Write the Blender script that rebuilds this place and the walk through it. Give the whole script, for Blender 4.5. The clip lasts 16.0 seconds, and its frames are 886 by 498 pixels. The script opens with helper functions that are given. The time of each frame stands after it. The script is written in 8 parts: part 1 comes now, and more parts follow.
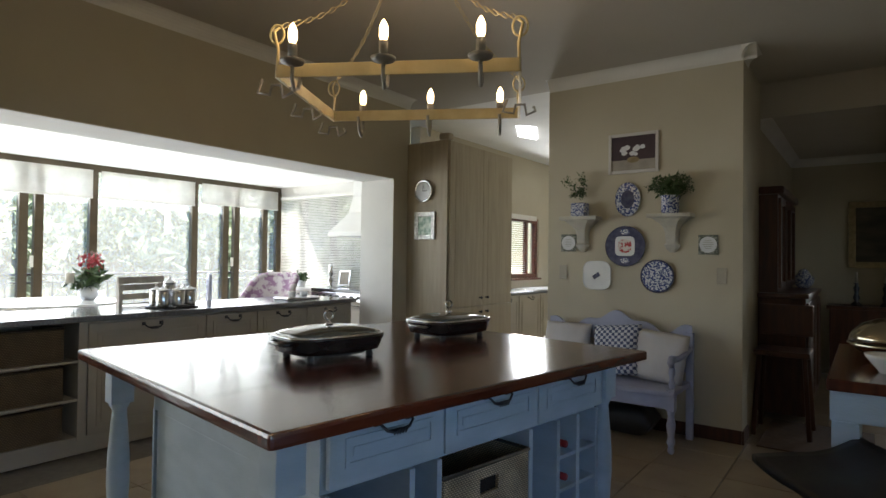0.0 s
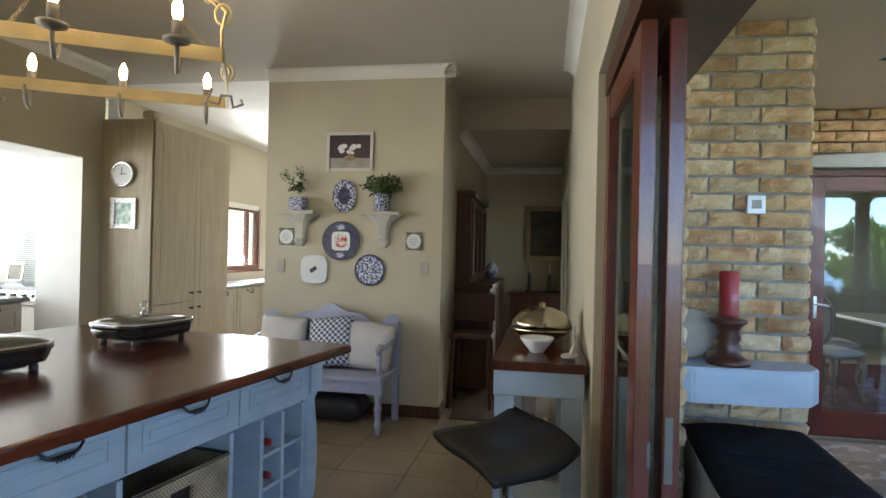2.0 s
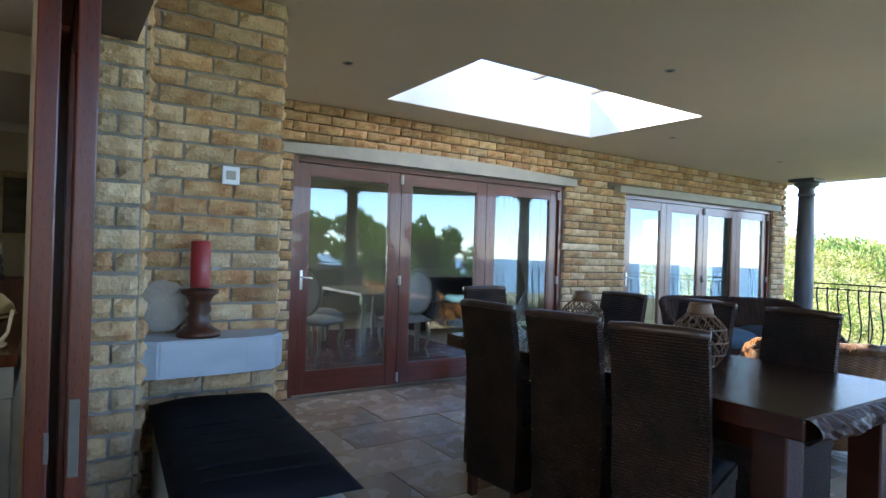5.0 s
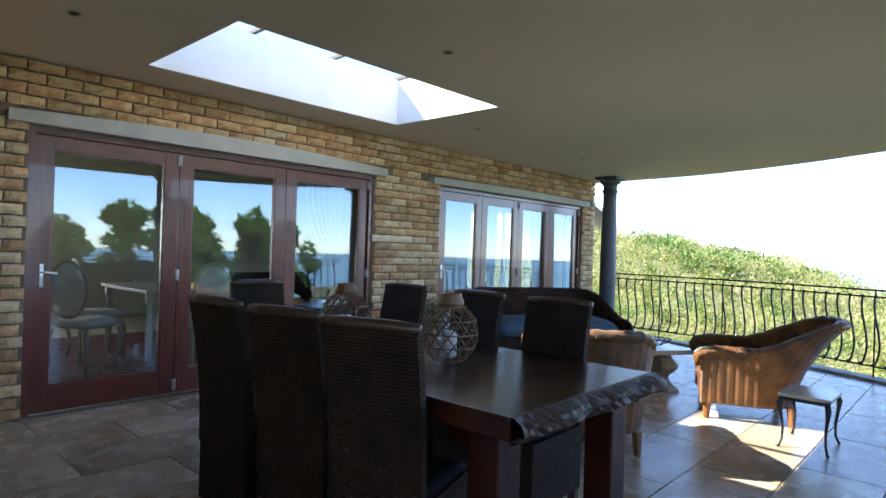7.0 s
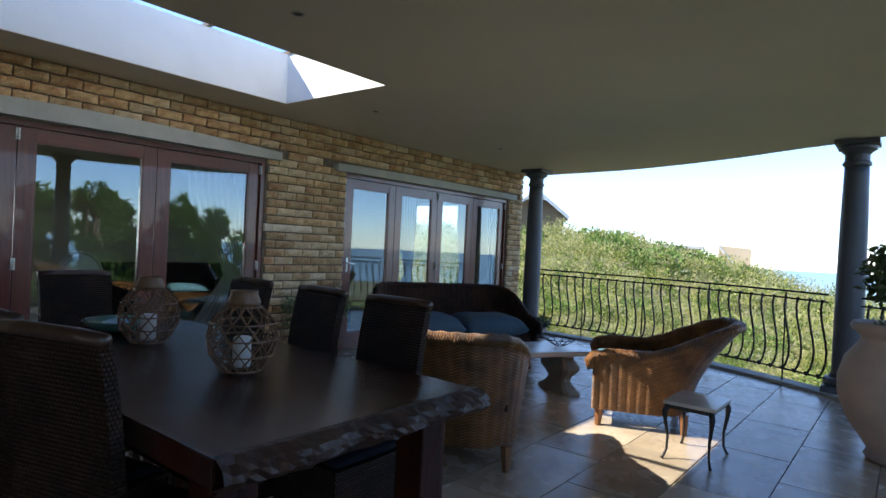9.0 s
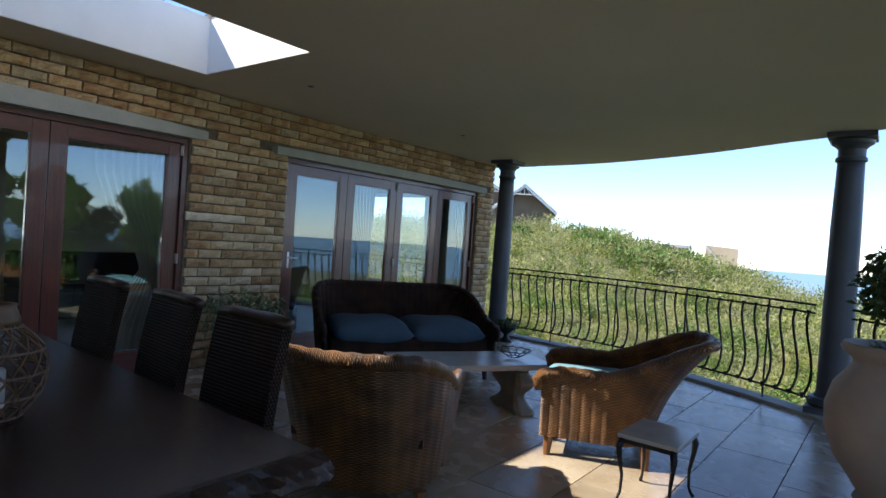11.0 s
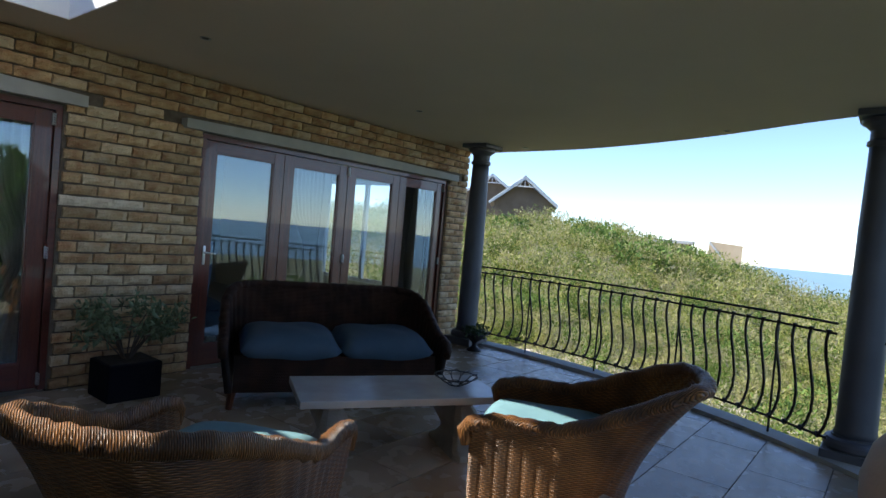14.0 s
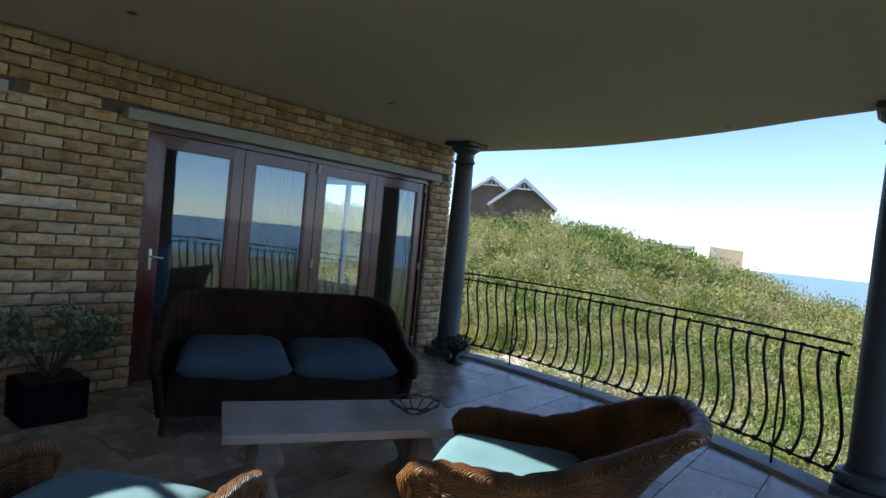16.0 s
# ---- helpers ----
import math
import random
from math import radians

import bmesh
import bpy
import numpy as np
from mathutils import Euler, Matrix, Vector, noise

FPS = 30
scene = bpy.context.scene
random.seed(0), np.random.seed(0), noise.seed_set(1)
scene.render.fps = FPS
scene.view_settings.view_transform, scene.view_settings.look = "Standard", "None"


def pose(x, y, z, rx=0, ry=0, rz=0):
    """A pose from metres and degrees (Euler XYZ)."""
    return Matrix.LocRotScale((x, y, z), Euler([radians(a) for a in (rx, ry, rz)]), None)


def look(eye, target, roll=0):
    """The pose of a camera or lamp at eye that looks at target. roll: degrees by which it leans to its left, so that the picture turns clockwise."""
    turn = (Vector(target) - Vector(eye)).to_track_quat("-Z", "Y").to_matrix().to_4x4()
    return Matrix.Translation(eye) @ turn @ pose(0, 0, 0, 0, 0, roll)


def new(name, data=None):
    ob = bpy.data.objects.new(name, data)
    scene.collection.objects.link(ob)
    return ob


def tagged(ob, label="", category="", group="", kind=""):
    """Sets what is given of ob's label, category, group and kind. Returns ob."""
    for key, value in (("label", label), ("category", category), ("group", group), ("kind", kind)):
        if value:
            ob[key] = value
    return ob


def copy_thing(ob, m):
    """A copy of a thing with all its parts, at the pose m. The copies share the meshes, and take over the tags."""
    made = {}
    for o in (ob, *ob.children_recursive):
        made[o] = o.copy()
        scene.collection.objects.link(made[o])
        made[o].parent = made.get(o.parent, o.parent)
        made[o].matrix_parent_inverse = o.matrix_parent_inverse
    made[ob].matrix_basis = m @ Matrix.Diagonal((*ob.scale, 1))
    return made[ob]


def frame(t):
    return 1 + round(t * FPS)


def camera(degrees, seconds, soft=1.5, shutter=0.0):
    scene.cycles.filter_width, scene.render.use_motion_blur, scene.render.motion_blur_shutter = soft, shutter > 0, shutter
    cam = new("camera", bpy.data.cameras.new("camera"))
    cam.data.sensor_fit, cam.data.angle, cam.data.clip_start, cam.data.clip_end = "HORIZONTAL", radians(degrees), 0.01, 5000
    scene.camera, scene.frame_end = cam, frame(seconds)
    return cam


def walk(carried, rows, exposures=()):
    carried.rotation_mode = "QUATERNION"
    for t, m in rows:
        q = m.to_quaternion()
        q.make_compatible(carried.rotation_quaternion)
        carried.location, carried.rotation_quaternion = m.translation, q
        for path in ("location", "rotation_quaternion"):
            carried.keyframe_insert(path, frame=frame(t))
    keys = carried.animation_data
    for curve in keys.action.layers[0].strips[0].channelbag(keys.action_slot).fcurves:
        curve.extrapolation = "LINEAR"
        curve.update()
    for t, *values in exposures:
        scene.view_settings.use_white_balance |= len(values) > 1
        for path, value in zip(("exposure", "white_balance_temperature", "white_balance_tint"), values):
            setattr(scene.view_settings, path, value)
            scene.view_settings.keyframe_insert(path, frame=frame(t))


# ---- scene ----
cam = camera(74.2, 16.0)
PATH = [
    (0, (-1.94, -4.915, 1.339), (-3.115, -3.297, 1.372), 0.7),
    (0.5, (-1.889, -4.883, 1.34), (-2.886, -3.15, 1.367), 0.8),
    (1, (-1.858, -4.865, 1.347), (-2.652, -3.029, 1.368), 1.0),
    (1.5, (-1.857, -4.871, 1.385), (-2.451, -2.961, 1.396), 1.2),
    (2, (-1.836, -4.908, 1.387), (-2.182, -2.939, 1.397), 1.3),
    (2.5, (-1.813, -4.906, 1.386), (-1.904, -2.909, 1.393), 1.3),
    (3, (-1.811, -4.914, 1.374), (-1.596, -2.926, 1.383), 1.2),
    (3.5, (-1.769, -4.89, 1.349), (-1.261, -2.956, 1.362), 1.3),
    (4, (-1.712, -4.863, 1.338), (-0.973, -3.005, 1.344), 1.5),
    (4.5, (-1.616, -4.853, 1.33), (-0.697, -3.077, 1.334), 1.7),
    (5, (-1.543, -4.815, 1.319), (-0.44, -3.147, 1.323), 1.8),
    (5.2, (-1.509, -4.796, 1.316), (-0.337, -3.175, 1.32), 1.8),
    (7.3, (-0.808, -4.945, 1.296), (0.683, -3.612, 1.301), 1.9),
    (7.5, (-0.743, -4.966, 1.295), (0.76, -3.647, 1.301), 2.0),
    (8, (-0.546, -5.034, 1.3), (0.984, -3.747, 1.297), 2.3),
    (8.5, (-0.339, -5.103, 1.305), (1.206, -3.834, 1.299), 2.5),
    (9, (-0.178, -5.106, 1.311), (1.382, -3.855, 1.298), 2.8),
    (9.5, (0.019, -5.09, 1.33), (1.588, -3.85, 1.316), 3.2),
    (12, (0.995, -4.952, 1.365), (2.577, -3.729, 1.319), 4.3),
    (12.5, (1.208, -4.921, 1.374), (2.788, -3.696, 1.325), 4.4),
    (13, (1.377, -4.891, 1.384), (2.956, -3.664, 1.329), 4.7),
    (13.5, (1.566, -4.825, 1.405), (3.143, -3.596, 1.345), 4.8),
    (14, (1.712, -4.784, 1.427), (3.288, -3.553, 1.364), 5.0),
    (14.5, (1.857, -4.758, 1.428), (3.432, -3.527, 1.369), 5.2),
    (15, (2.016, -4.751, 1.447), (3.59, -3.519, 1.389), 5.4),
    (15.5, (2.128, -4.732, 1.445), (3.702, -3.499, 1.39), 5.4),
    (16, (2.248, -4.67, 1.466), (3.822, -3.437, 1.41), 5.5),
]
walk(cam, [(t, look(eye, target, roll)) for t, eye, target, roll in PATH],
     exposures=[(0.0, 2.22), (1.0, 2.6), (2.0, 3.35), (3.0, 3.35), (4.0, 3.1), (5.2, 2.95), (7.3, 2.35), (9.0, 1.6), (12.0, 1.22), (16.0, 1.07)])

SUN_WAY = Vector((0.68, -0.9, -1.0)).normalized()      # the way the sunlight travels
sky_world = bpy.data.worlds.new("world")
scene.world = sky_world
sky_world.use_nodes = True
_nt = sky_world.node_tree
_sky = _nt.nodes.new("ShaderNodeTexSky")
_sky.sky_type, _sky.sun_disc = "NISHITA", False
_sky.sun_elevation = math.asin(-SUN_WAY.z)
_sky.sun_rotation = math.atan2(-SUN_WAY.x, -SUN_WAY.y)
_sky.air_density, _sky.dust_density, _sky.ozone_density = 0.8, 0.0, 2.5
_nt.nodes["Background"].inputs["Strength"].default_value = 0.13
_tint = _nt.nodes.new("ShaderNodeMix")          # clear sea air: a little bluer than the model's haze
_tint.data_type, _tint.blend_type = "RGBA", "MULTIPLY"
_tint.inputs[0].default_value, _tint.inputs[7].default_value = 1.0, (0.90, 0.94, 1.09, 1)
_nt.links.new(_sky.outputs[0], _tint.inputs[6])
_nt.links.new(_tint.outputs[2], _nt.nodes["Background"].inputs["Color"])
sun = new("sun", bpy.data.lights.new("sun", "SUN"))
sun.data.energy, sun.data.angle, sun.data.color = 5.0, radians(0.5), (1.0, 0.95, 0.86)
sun.matrix_world = look(Vector((0, 0, 0)) - SUN_WAY * 30, (0, 0, 0))

win = new("window_light", bpy.data.lights.new("window_light", "AREA"))
win.data.shape, win.data.size, win.data.size_y, win.data.energy, win.data.color = "RECTANGLE", 8.6, 2.0, 54, (0.92, 0.97, 1.0)
win.matrix_world = look((-8.80, -3.9, 1.3), (-7.8, -3.9, 1.55))

# the sky's light in the scullery window
swl = new("scullery_window_light", bpy.data.lights.new("scullery_window_light", "AREA"))
swl.data.shape, swl.data.size, swl.data.size_y, swl.data.energy, swl.data.color = "RECTANGLE", 0.85, 0.8, 22, (0.92, 0.97, 1.0)
swl.matrix_world = look((-6.24, 3.25, 1.55), (-5.2, 3.25, 1.4))


# added fill lamp at an unseen lounge opening, to brighten the dining room
lfl = new("lounge_window_light", bpy.data.lights.new("lounge_window_light", "AREA"))
lfl.data.shape, lfl.data.size, lfl.data.size_y, lfl.data.energy, lfl.data.color = "RECTANGLE", 1.5, 1.1, 24, (0.92, 0.97, 1.0)
lfl.matrix_world = look((-0.3, 6.05, 1.5), (-0.9, 4.0, 1.3))


# ---- materials ----
def mat(name, color, rough=0.6, metal=0.0, c2=None, scale=6.0, bump=0.15, bscale=60.0, detail=5.0, spread=0.0,
        stretch=(1, 1, 1), rvar=0.1, coat=0.0, ramp=(0.35, 0.65), spec=0.5):
    """A surface with large stains, fine relief and, between pieces, a random shift of brightness."""
    m = bpy.data.materials.new(name)
    m.use_nodes = True
    n, l = m.node_tree.nodes, m.node_tree.links
    b = n["Principled BSDF"]
    b.inputs["Metallic"].default_value = metal
    b.inputs["Coat Weight"].default_value = coat
    b.inputs["Specular IOR Level"].default_value = spec
    tc, mp = n.new("ShaderNodeTexCoord"), n.new("ShaderNodeMapping")
    mp.inputs["Scale"].default_value = stretch
    l.new(tc.outputs["Object"], mp.inputs[0])
    big = n.new("ShaderNodeTexNoise")
    big.inputs["Scale"].default_value, big.inputs["Detail"].default_value = scale, detail
    l.new(mp.outputs[0], big.inputs["Vector"])
    cr = n.new("ShaderNodeValToRGB")
    cr.color_ramp.elements[0].position, cr.color_ramp.elements[1].position = ramp
    cr.color_ramp.elements[0].color = (*color, 1)
    c2 = c2 or tuple(v * 0.8 for v in color)
    cr.color_ramp.elements[1].color = (*c2, 1)
    l.new(big.outputs[0], cr.inputs[0])
    out = cr.outputs[0]
    if spread:
        oi, mr, hs = n.new("ShaderNodeObjectInfo"), n.new("ShaderNodeMapRange"), n.new("ShaderNodeHueSaturation")
        mr.inputs[3].default_value, mr.inputs[4].default_value = 1 - spread, 1 + spread
        l.new(oi.outputs["Random"], mr.inputs[0])
        l.new(mr.outputs[0], hs.inputs["Value"])
        l.new(out, hs.inputs["Color"])
        out = hs.outputs[0]
        add = n.new("ShaderNodeVectorMath")
        add.operation = "ADD"
        l.new(mp.outputs[0], add.inputs[0])
        sc = n.new("ShaderNodeVectorMath")
        sc.operation = "SCALE"
        sc.inputs[0].default_value = (37, 17, 53)
        l.new(oi.outputs["Random"], sc.inputs["Scale"])
        l.new(sc.outputs[0], add.inputs[1])
        l.new(add.outputs[0], big.inputs["Vector"])
    l.new(out, b.inputs["Base Color"])
    fine = n.new("ShaderNodeTexNoise")
    fine.inputs["Scale"].default_value, fine.inputs["Detail"].default_value = bscale, 6
    l.new(mp.outputs[0], fine.inputs["Vector"])
    bp = n.new("ShaderNodeBump")
    bp.inputs["Strength"].default_value, bp.inputs["Distance"].default_value = min(bump, 1), 0.01
    l.new(fine.outputs[0], bp.inputs["Height"])
    l.new(bp.outputs[0], b.inputs["Normal"])
    r = n.new("ShaderNodeMapRange")
    r.inputs[3].default_value, r.inputs[4].default_value = max(rough - rvar, 0.02), min(rough + rvar, 1)
    l.new(fine.outputs[0], r.inputs[0])
    l.new(r.outputs[0], b.inputs["Roughness"])
    return m


def weave(name, c1, c2, sx=260.0, sz=150.0, rough=0.5, strength=0.9, spec=0.5):
    """Woven strands: two crossed waves in relief, gap shade multiplied into the colour."""
    m = mat(name, c1, rough, c2=c2, scale=7, bump=0.2)
    n, l = m.node_tree.nodes, m.node_tree.links
    n["Principled BSDF"].inputs["Specular IOR Level"].default_value = spec
    tc, sep = n.new("ShaderNodeTexCoord"), n.new("ShaderNodeSeparateXYZ")
    l.new(tc.outputs["UV"], sep.inputs[0])

    def f(op, a, b=None):
        k = n.new("ShaderNodeMath")
        k.operation = op
        for i, v in enumerate((a, b)):
            if v is None:
                continue
            if isinstance(v, (int, float)):
                k.inputs[i].default_value = v
            else:
                l.new(v, k.inputs[i])
        return k.outputs[0]
    row = f("MULTIPLY", sep.outputs[1], sz)
    fl = f("FLOOR", row)
    shift = f("MULTIPLY", f("MODULO", fl, 2.0), math.pi)
    a = f("ABSOLUTE", f("SINE", f("MULTIPLY", row, math.pi)))
    b = f("MULTIPLY", f("ADD", f("SINE", f("ADD", f("MULTIPLY", sep.outputs[0], sx), shift)), 1.0), 0.5)
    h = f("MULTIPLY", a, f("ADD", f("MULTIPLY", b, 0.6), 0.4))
    bp = n.new("ShaderNodeBump")
    bp.inputs["Strength"].default_value, bp.inputs["Distance"].default_value = strength, 0.010
    l.new(h, bp.inputs["Height"])
    bs = n["Principled BSDF"]
    l.new(bp.outputs[0], bs.inputs["Normal"])
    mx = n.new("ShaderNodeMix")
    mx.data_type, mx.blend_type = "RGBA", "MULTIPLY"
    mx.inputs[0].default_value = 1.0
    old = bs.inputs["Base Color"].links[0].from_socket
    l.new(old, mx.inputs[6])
    # colour falls with the relief height, as painted shade between the strands
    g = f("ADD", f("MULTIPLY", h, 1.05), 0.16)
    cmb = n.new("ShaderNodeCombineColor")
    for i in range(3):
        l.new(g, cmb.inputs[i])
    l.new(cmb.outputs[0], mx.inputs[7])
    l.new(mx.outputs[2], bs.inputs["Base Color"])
    return m


def glow(name, color, strength):
    m = bpy.data.materials.new(name)
    m.use_nodes = True
    b = m.node_tree.nodes["Principled BSDF"]
    b.inputs["Base Color"].default_value = (*color, 1)
    b.inputs["Emission Color"].default_value = (*color, 1)
    b.inputs["Emission Strength"].default_value = strength
    return m


def glass(name, tint=(0.93, 0.96, 0.95), ior=1.5, rough=0.0, gloss=(1, 1, 1)):
    """Thin clear glass: it lets light straight through and mirrors by Fresnel."""
    m = bpy.data.materials.new(name)
    m.use_nodes = True
    n, l = m.node_tree.nodes, m.node_tree.links
    n.remove(n["Principled BSDF"])
    t, g, mx, lw = n.new("ShaderNodeBsdfTransparent"), n.new("ShaderNodeBsdfGlossy"), n.new("ShaderNodeMixShader"), n.new("ShaderNodeLayerWeight")
    lw.inputs[0].default_value = 0.5
    pw, ma = n.new("ShaderNodeMath"), n.new("ShaderNodeMath")
    pw.operation, ma.operation = "POWER", "MULTIPLY_ADD"
    pw.inputs[1].default_value = 4.5
    r0 = ((ior - 1) / (ior + 1)) ** 2
    ma.inputs[1].default_value, ma.inputs[2].default_value = 1 - r0, r0
    l.new(lw.outputs["Facing"], pw.inputs[0])
    l.new(pw.outputs[0], ma.inputs[0])
    g.inputs["Color"].default_value = (*gloss, 1)
    t.inputs[0].default_value = (*tint, 1)
    g.inputs["Roughness"].default_value = rough
    l.new(ma.outputs[0], mx.inputs[0])
    l.new(t.outputs[0], mx.inputs[1])
    l.new(g.outputs[0], mx.inputs[2])
    l.new(mx.outputs[0], n["Material Output"].inputs[0])
    return m


M_WALL = mat("cream wall paint", (0.50, 0.455, 0.35), 0.85, c2=(0.465, 0.42, 0.32), scale=1.5, bump=0.08, bscale=90)
M_WHITE = mat("white wall paint", (0.74, 0.73, 0.70), 0.8, c2=(0.68, 0.67, 0.64), scale=2, bump=0.06)
M_CEIL = mat("matt ceiling paint", (0.48, 0.45, 0.395), 0.9, c2=(0.45, 0.42, 0.365), scale=1.2, bump=0.05)
M_PCEIL = mat("plastered patio ceiling", (0.77, 0.665, 0.555), 0.9, c2=(0.73, 0.625, 0.52), scale=1.0, bump=0.08, bscale=40)
M_SHAFT = mat("white shaft plaster", (0.82, 0.82, 0.80), 0.85, c2=(0.77, 0.77, 0.75), scale=3, bump=0.1, bscale=40)
M_BRICK = mat("rock faced brick", (0.55, 0.39, 0.21), 0.9, c2=(0.40, 0.21, 0.10), scale=9, bump=1.0, bscale=70, spread=0.25, ramp=(0.40, 0.70))
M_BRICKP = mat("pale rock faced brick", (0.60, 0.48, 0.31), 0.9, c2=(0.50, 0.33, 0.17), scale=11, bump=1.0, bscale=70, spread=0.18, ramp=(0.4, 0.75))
M_MORTAR = mat("grey mortar", (0.30, 0.29, 0.26), 0.95, c2=(0.24, 0.225, 0.2), scale=14, bump=0.6, bscale=120)
M_LINTEL = mat("painted concrete lintel", (0.42, 0.415, 0.37), 0.85, c2=(0.36, 0.36, 0.325), scale=5, bump=0.25, bscale=50)
M_SLATE = mat("patio stone tile", (0.44, 0.36, 0.26), 0.26, c2=(0.25, 0.18, 0.11), scale=1.8, bump=0.3, bscale=6, spread=0.26, rvar=0.14, ramp=(0.38, 0.7))
M_GROUT = mat("tile grout", (0.17, 0.15, 0.125), 0.9, scale=20)
M_KTILE = mat("beige ceramic floor tile", (0.31, 0.245, 0.165), 0.34, c2=(0.25, 0.19, 0.125), scale=4, bump=0.06, spread=0.06, rvar=0.08)
M_REDWOOD = mat("varnished red meranti", (0.125, 0.022, 0.010), 0.3, c2=(0.075, 0.013, 0.007), scale=5, bump=0.08, bscale=90, stretch=(8, 8, 0.6), coat=0.3)
M_REDWOODX = mat("varnished red meranti rail", (0.125, 0.022, 0.010), 0.3, c2=(0.08, 0.014, 0.007), scale=5, bump=0.08, bscale=90, stretch=(0.6, 8, 8), coat=0.3)
M_TOP = mat("polished mahogany worktop", (0.115, 0.026, 0.012), 0.16, c2=(0.05, 0.012, 0.007), scale=3.5, bump=0.05, bscale=50, stretch=(6, 0.5, 1), rvar=0.06, coat=0.15)
M_DARKTOP = mat("dark rustic table wood", (0.040, 0.012, 0.007), 0.22, c2=(0.014, 0.005, 0.004), scale=4, bump=0.22, bscale=26, stretch=(6, 0.5, 1), rvar=0.1, spec=0.28)
M_DARKBARK = mat("dark live edge wood", (0.045, 0.018, 0.011), 0.5, c2=(0.02, 0.009, 0.006), scale=12, bump=1.0, bscale=30)
M_DARKWOOD = mat("dark antique wood", (0.085, 0.028, 0.014), 0.35, c2=(0.045, 0.015, 0.008), scale=4, bump=0.1, stretch=(6, 6, 0.7))
M_BLUE = mat("pale blue painted wood", (0.45, 0.53, 0.60), 0.5, c2=(0.38, 0.46, 0.53), scale=4, bump=0.15, bscale=50, stretch=(1, 1, 3))
M_LILAC = mat("lilac grey painted wood", (0.38, 0.40, 0.52), 0.5, c2=(0.31, 0.33, 0.44), scale=7, bump=0.15)
M_CREAMCAB = mat("cream cabinet paint", (0.42, 0.385, 0.32), 0.5, c2=(0.38, 0.345, 0.285), scale=3, bump=0.06)
M_CUPB = mat("limed wood cupboard", (0.40, 0.34, 0.24), 0.5, c2=(0.34, 0.285, 0.2), scale=5, bump=0.12, stretch=(6, 6, 0.5))
M_GRANITE = mat("grey polished granite", (0.22, 0.22, 0.225), 0.12, c2=(0.14, 0.14, 0.145), scale=60, bump=0.0, rvar=0.03)
M_STEEL = mat("polished steel", (0.62, 0.62, 0.62), 0.16, 1.0, c2=(0.5, 0.5, 0.5), scale=5, bump=0.02, rvar=0.05)
M_BLACKPAN = mat("dark enamel pan", (0.03, 0.027, 0.026), 0.14, c2=(0.02, 0.018, 0.018), bump=0.02, coat=0.5, rvar=0.04)
M_PEWTER = mat("aged pewter", (0.10, 0.10, 0.11), 0.35, 0.9, c2=(0.05, 0.05, 0.055), scale=30, bump=0.2)
M_CHROME = mat("galvanised hinge", (0.6, 0.6, 0.58), 0.35, 0.9, scale=20, bump=0.1)
M_IRON = mat("black wrought iron", (0.014, 0.014, 0.015), 0.45, 0.4, c2=(0.022, 0.02, 0.018), scale=30, bump=0.3, bscale=90)
M_CHAND = mat("cream washed metal", (0.62, 0.52, 0.30), 0.5, 0.2, c2=(0.5, 0.4, 0.22), scale=8, bump=0.2)
M_CHANDG = mat("grey washed metal", (0.34, 0.32, 0.29), 0.5, 0.3, c2=(0.25, 0.235, 0.21), scale=12, bump=0.2)
M_BULB = glow("candle bulb", (1.0, 0.70, 0.34), 2.2)
M_COLUMN = mat("painted column plaster", (0.088, 0.094, 0.11), 0.5, c2=(0.07, 0.076, 0.09), scale=3, bump=0.12, bscale=40)
M_URN = mat("weathered stone urn", (0.50, 0.38, 0.31), 0.7, c2=(0.40, 0.33, 0.29), scale=5, bump=0.25, bscale=60)
M_LEAF = mat("glossy leaf", (0.05, 0.095, 0.022), 0.45, c2=(0.03, 0.06, 0.014), scale=30, bump=0.1, spread=0.1)
M_LEAFPALE = mat("variegated leaf", (0.20, 0.25, 0.13), 0.5, c2=(0.09, 0.13, 0.05), scale=25, bump=0.1)
M_BARK = mat("brown bark", (0.12, 0.085, 0.06), 0.9, scale=30, bump=0.6)
M_SOIL = mat("dark potting soil", (0.04, 0.03, 0.022), 0.95, scale=40, bump=1.0)
# one pad fabric: the sofa's is darkened for shade, the armchairs' lightened for sun
M_TEALSHADE = mat("shaded teal sofa pad fabric", (0.055, 0.10, 0.14), 0.8, c2=(0.045, 0.085, 0.12), scale=5, bump=0.3, bscale=30)
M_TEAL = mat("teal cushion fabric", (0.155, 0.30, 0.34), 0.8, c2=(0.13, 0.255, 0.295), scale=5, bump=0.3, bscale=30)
M_NAVY = mat("dark blue vinyl", (0.006, 0.007, 0.011), 0.75, c2=(0.005, 0.006, 0.010), scale=6, bump=0.25, bscale=14, spec=0.12)
M_DULLST = mat("dull worn steel", (0.16, 0.16, 0.15), 0.5, 0.6, bump=0.1, bscale=80)
M_BLACK = mat("black moulded plastic", (0.018, 0.017, 0.017), 0.4, bump=0.15, bscale=200)
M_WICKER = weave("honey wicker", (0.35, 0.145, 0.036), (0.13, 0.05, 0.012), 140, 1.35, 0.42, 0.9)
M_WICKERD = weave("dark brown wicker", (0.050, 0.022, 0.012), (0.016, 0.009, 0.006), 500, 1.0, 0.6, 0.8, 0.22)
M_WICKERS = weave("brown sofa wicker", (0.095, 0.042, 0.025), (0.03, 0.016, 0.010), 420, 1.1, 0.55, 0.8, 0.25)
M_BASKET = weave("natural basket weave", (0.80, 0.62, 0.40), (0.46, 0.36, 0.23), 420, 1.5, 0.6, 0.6)
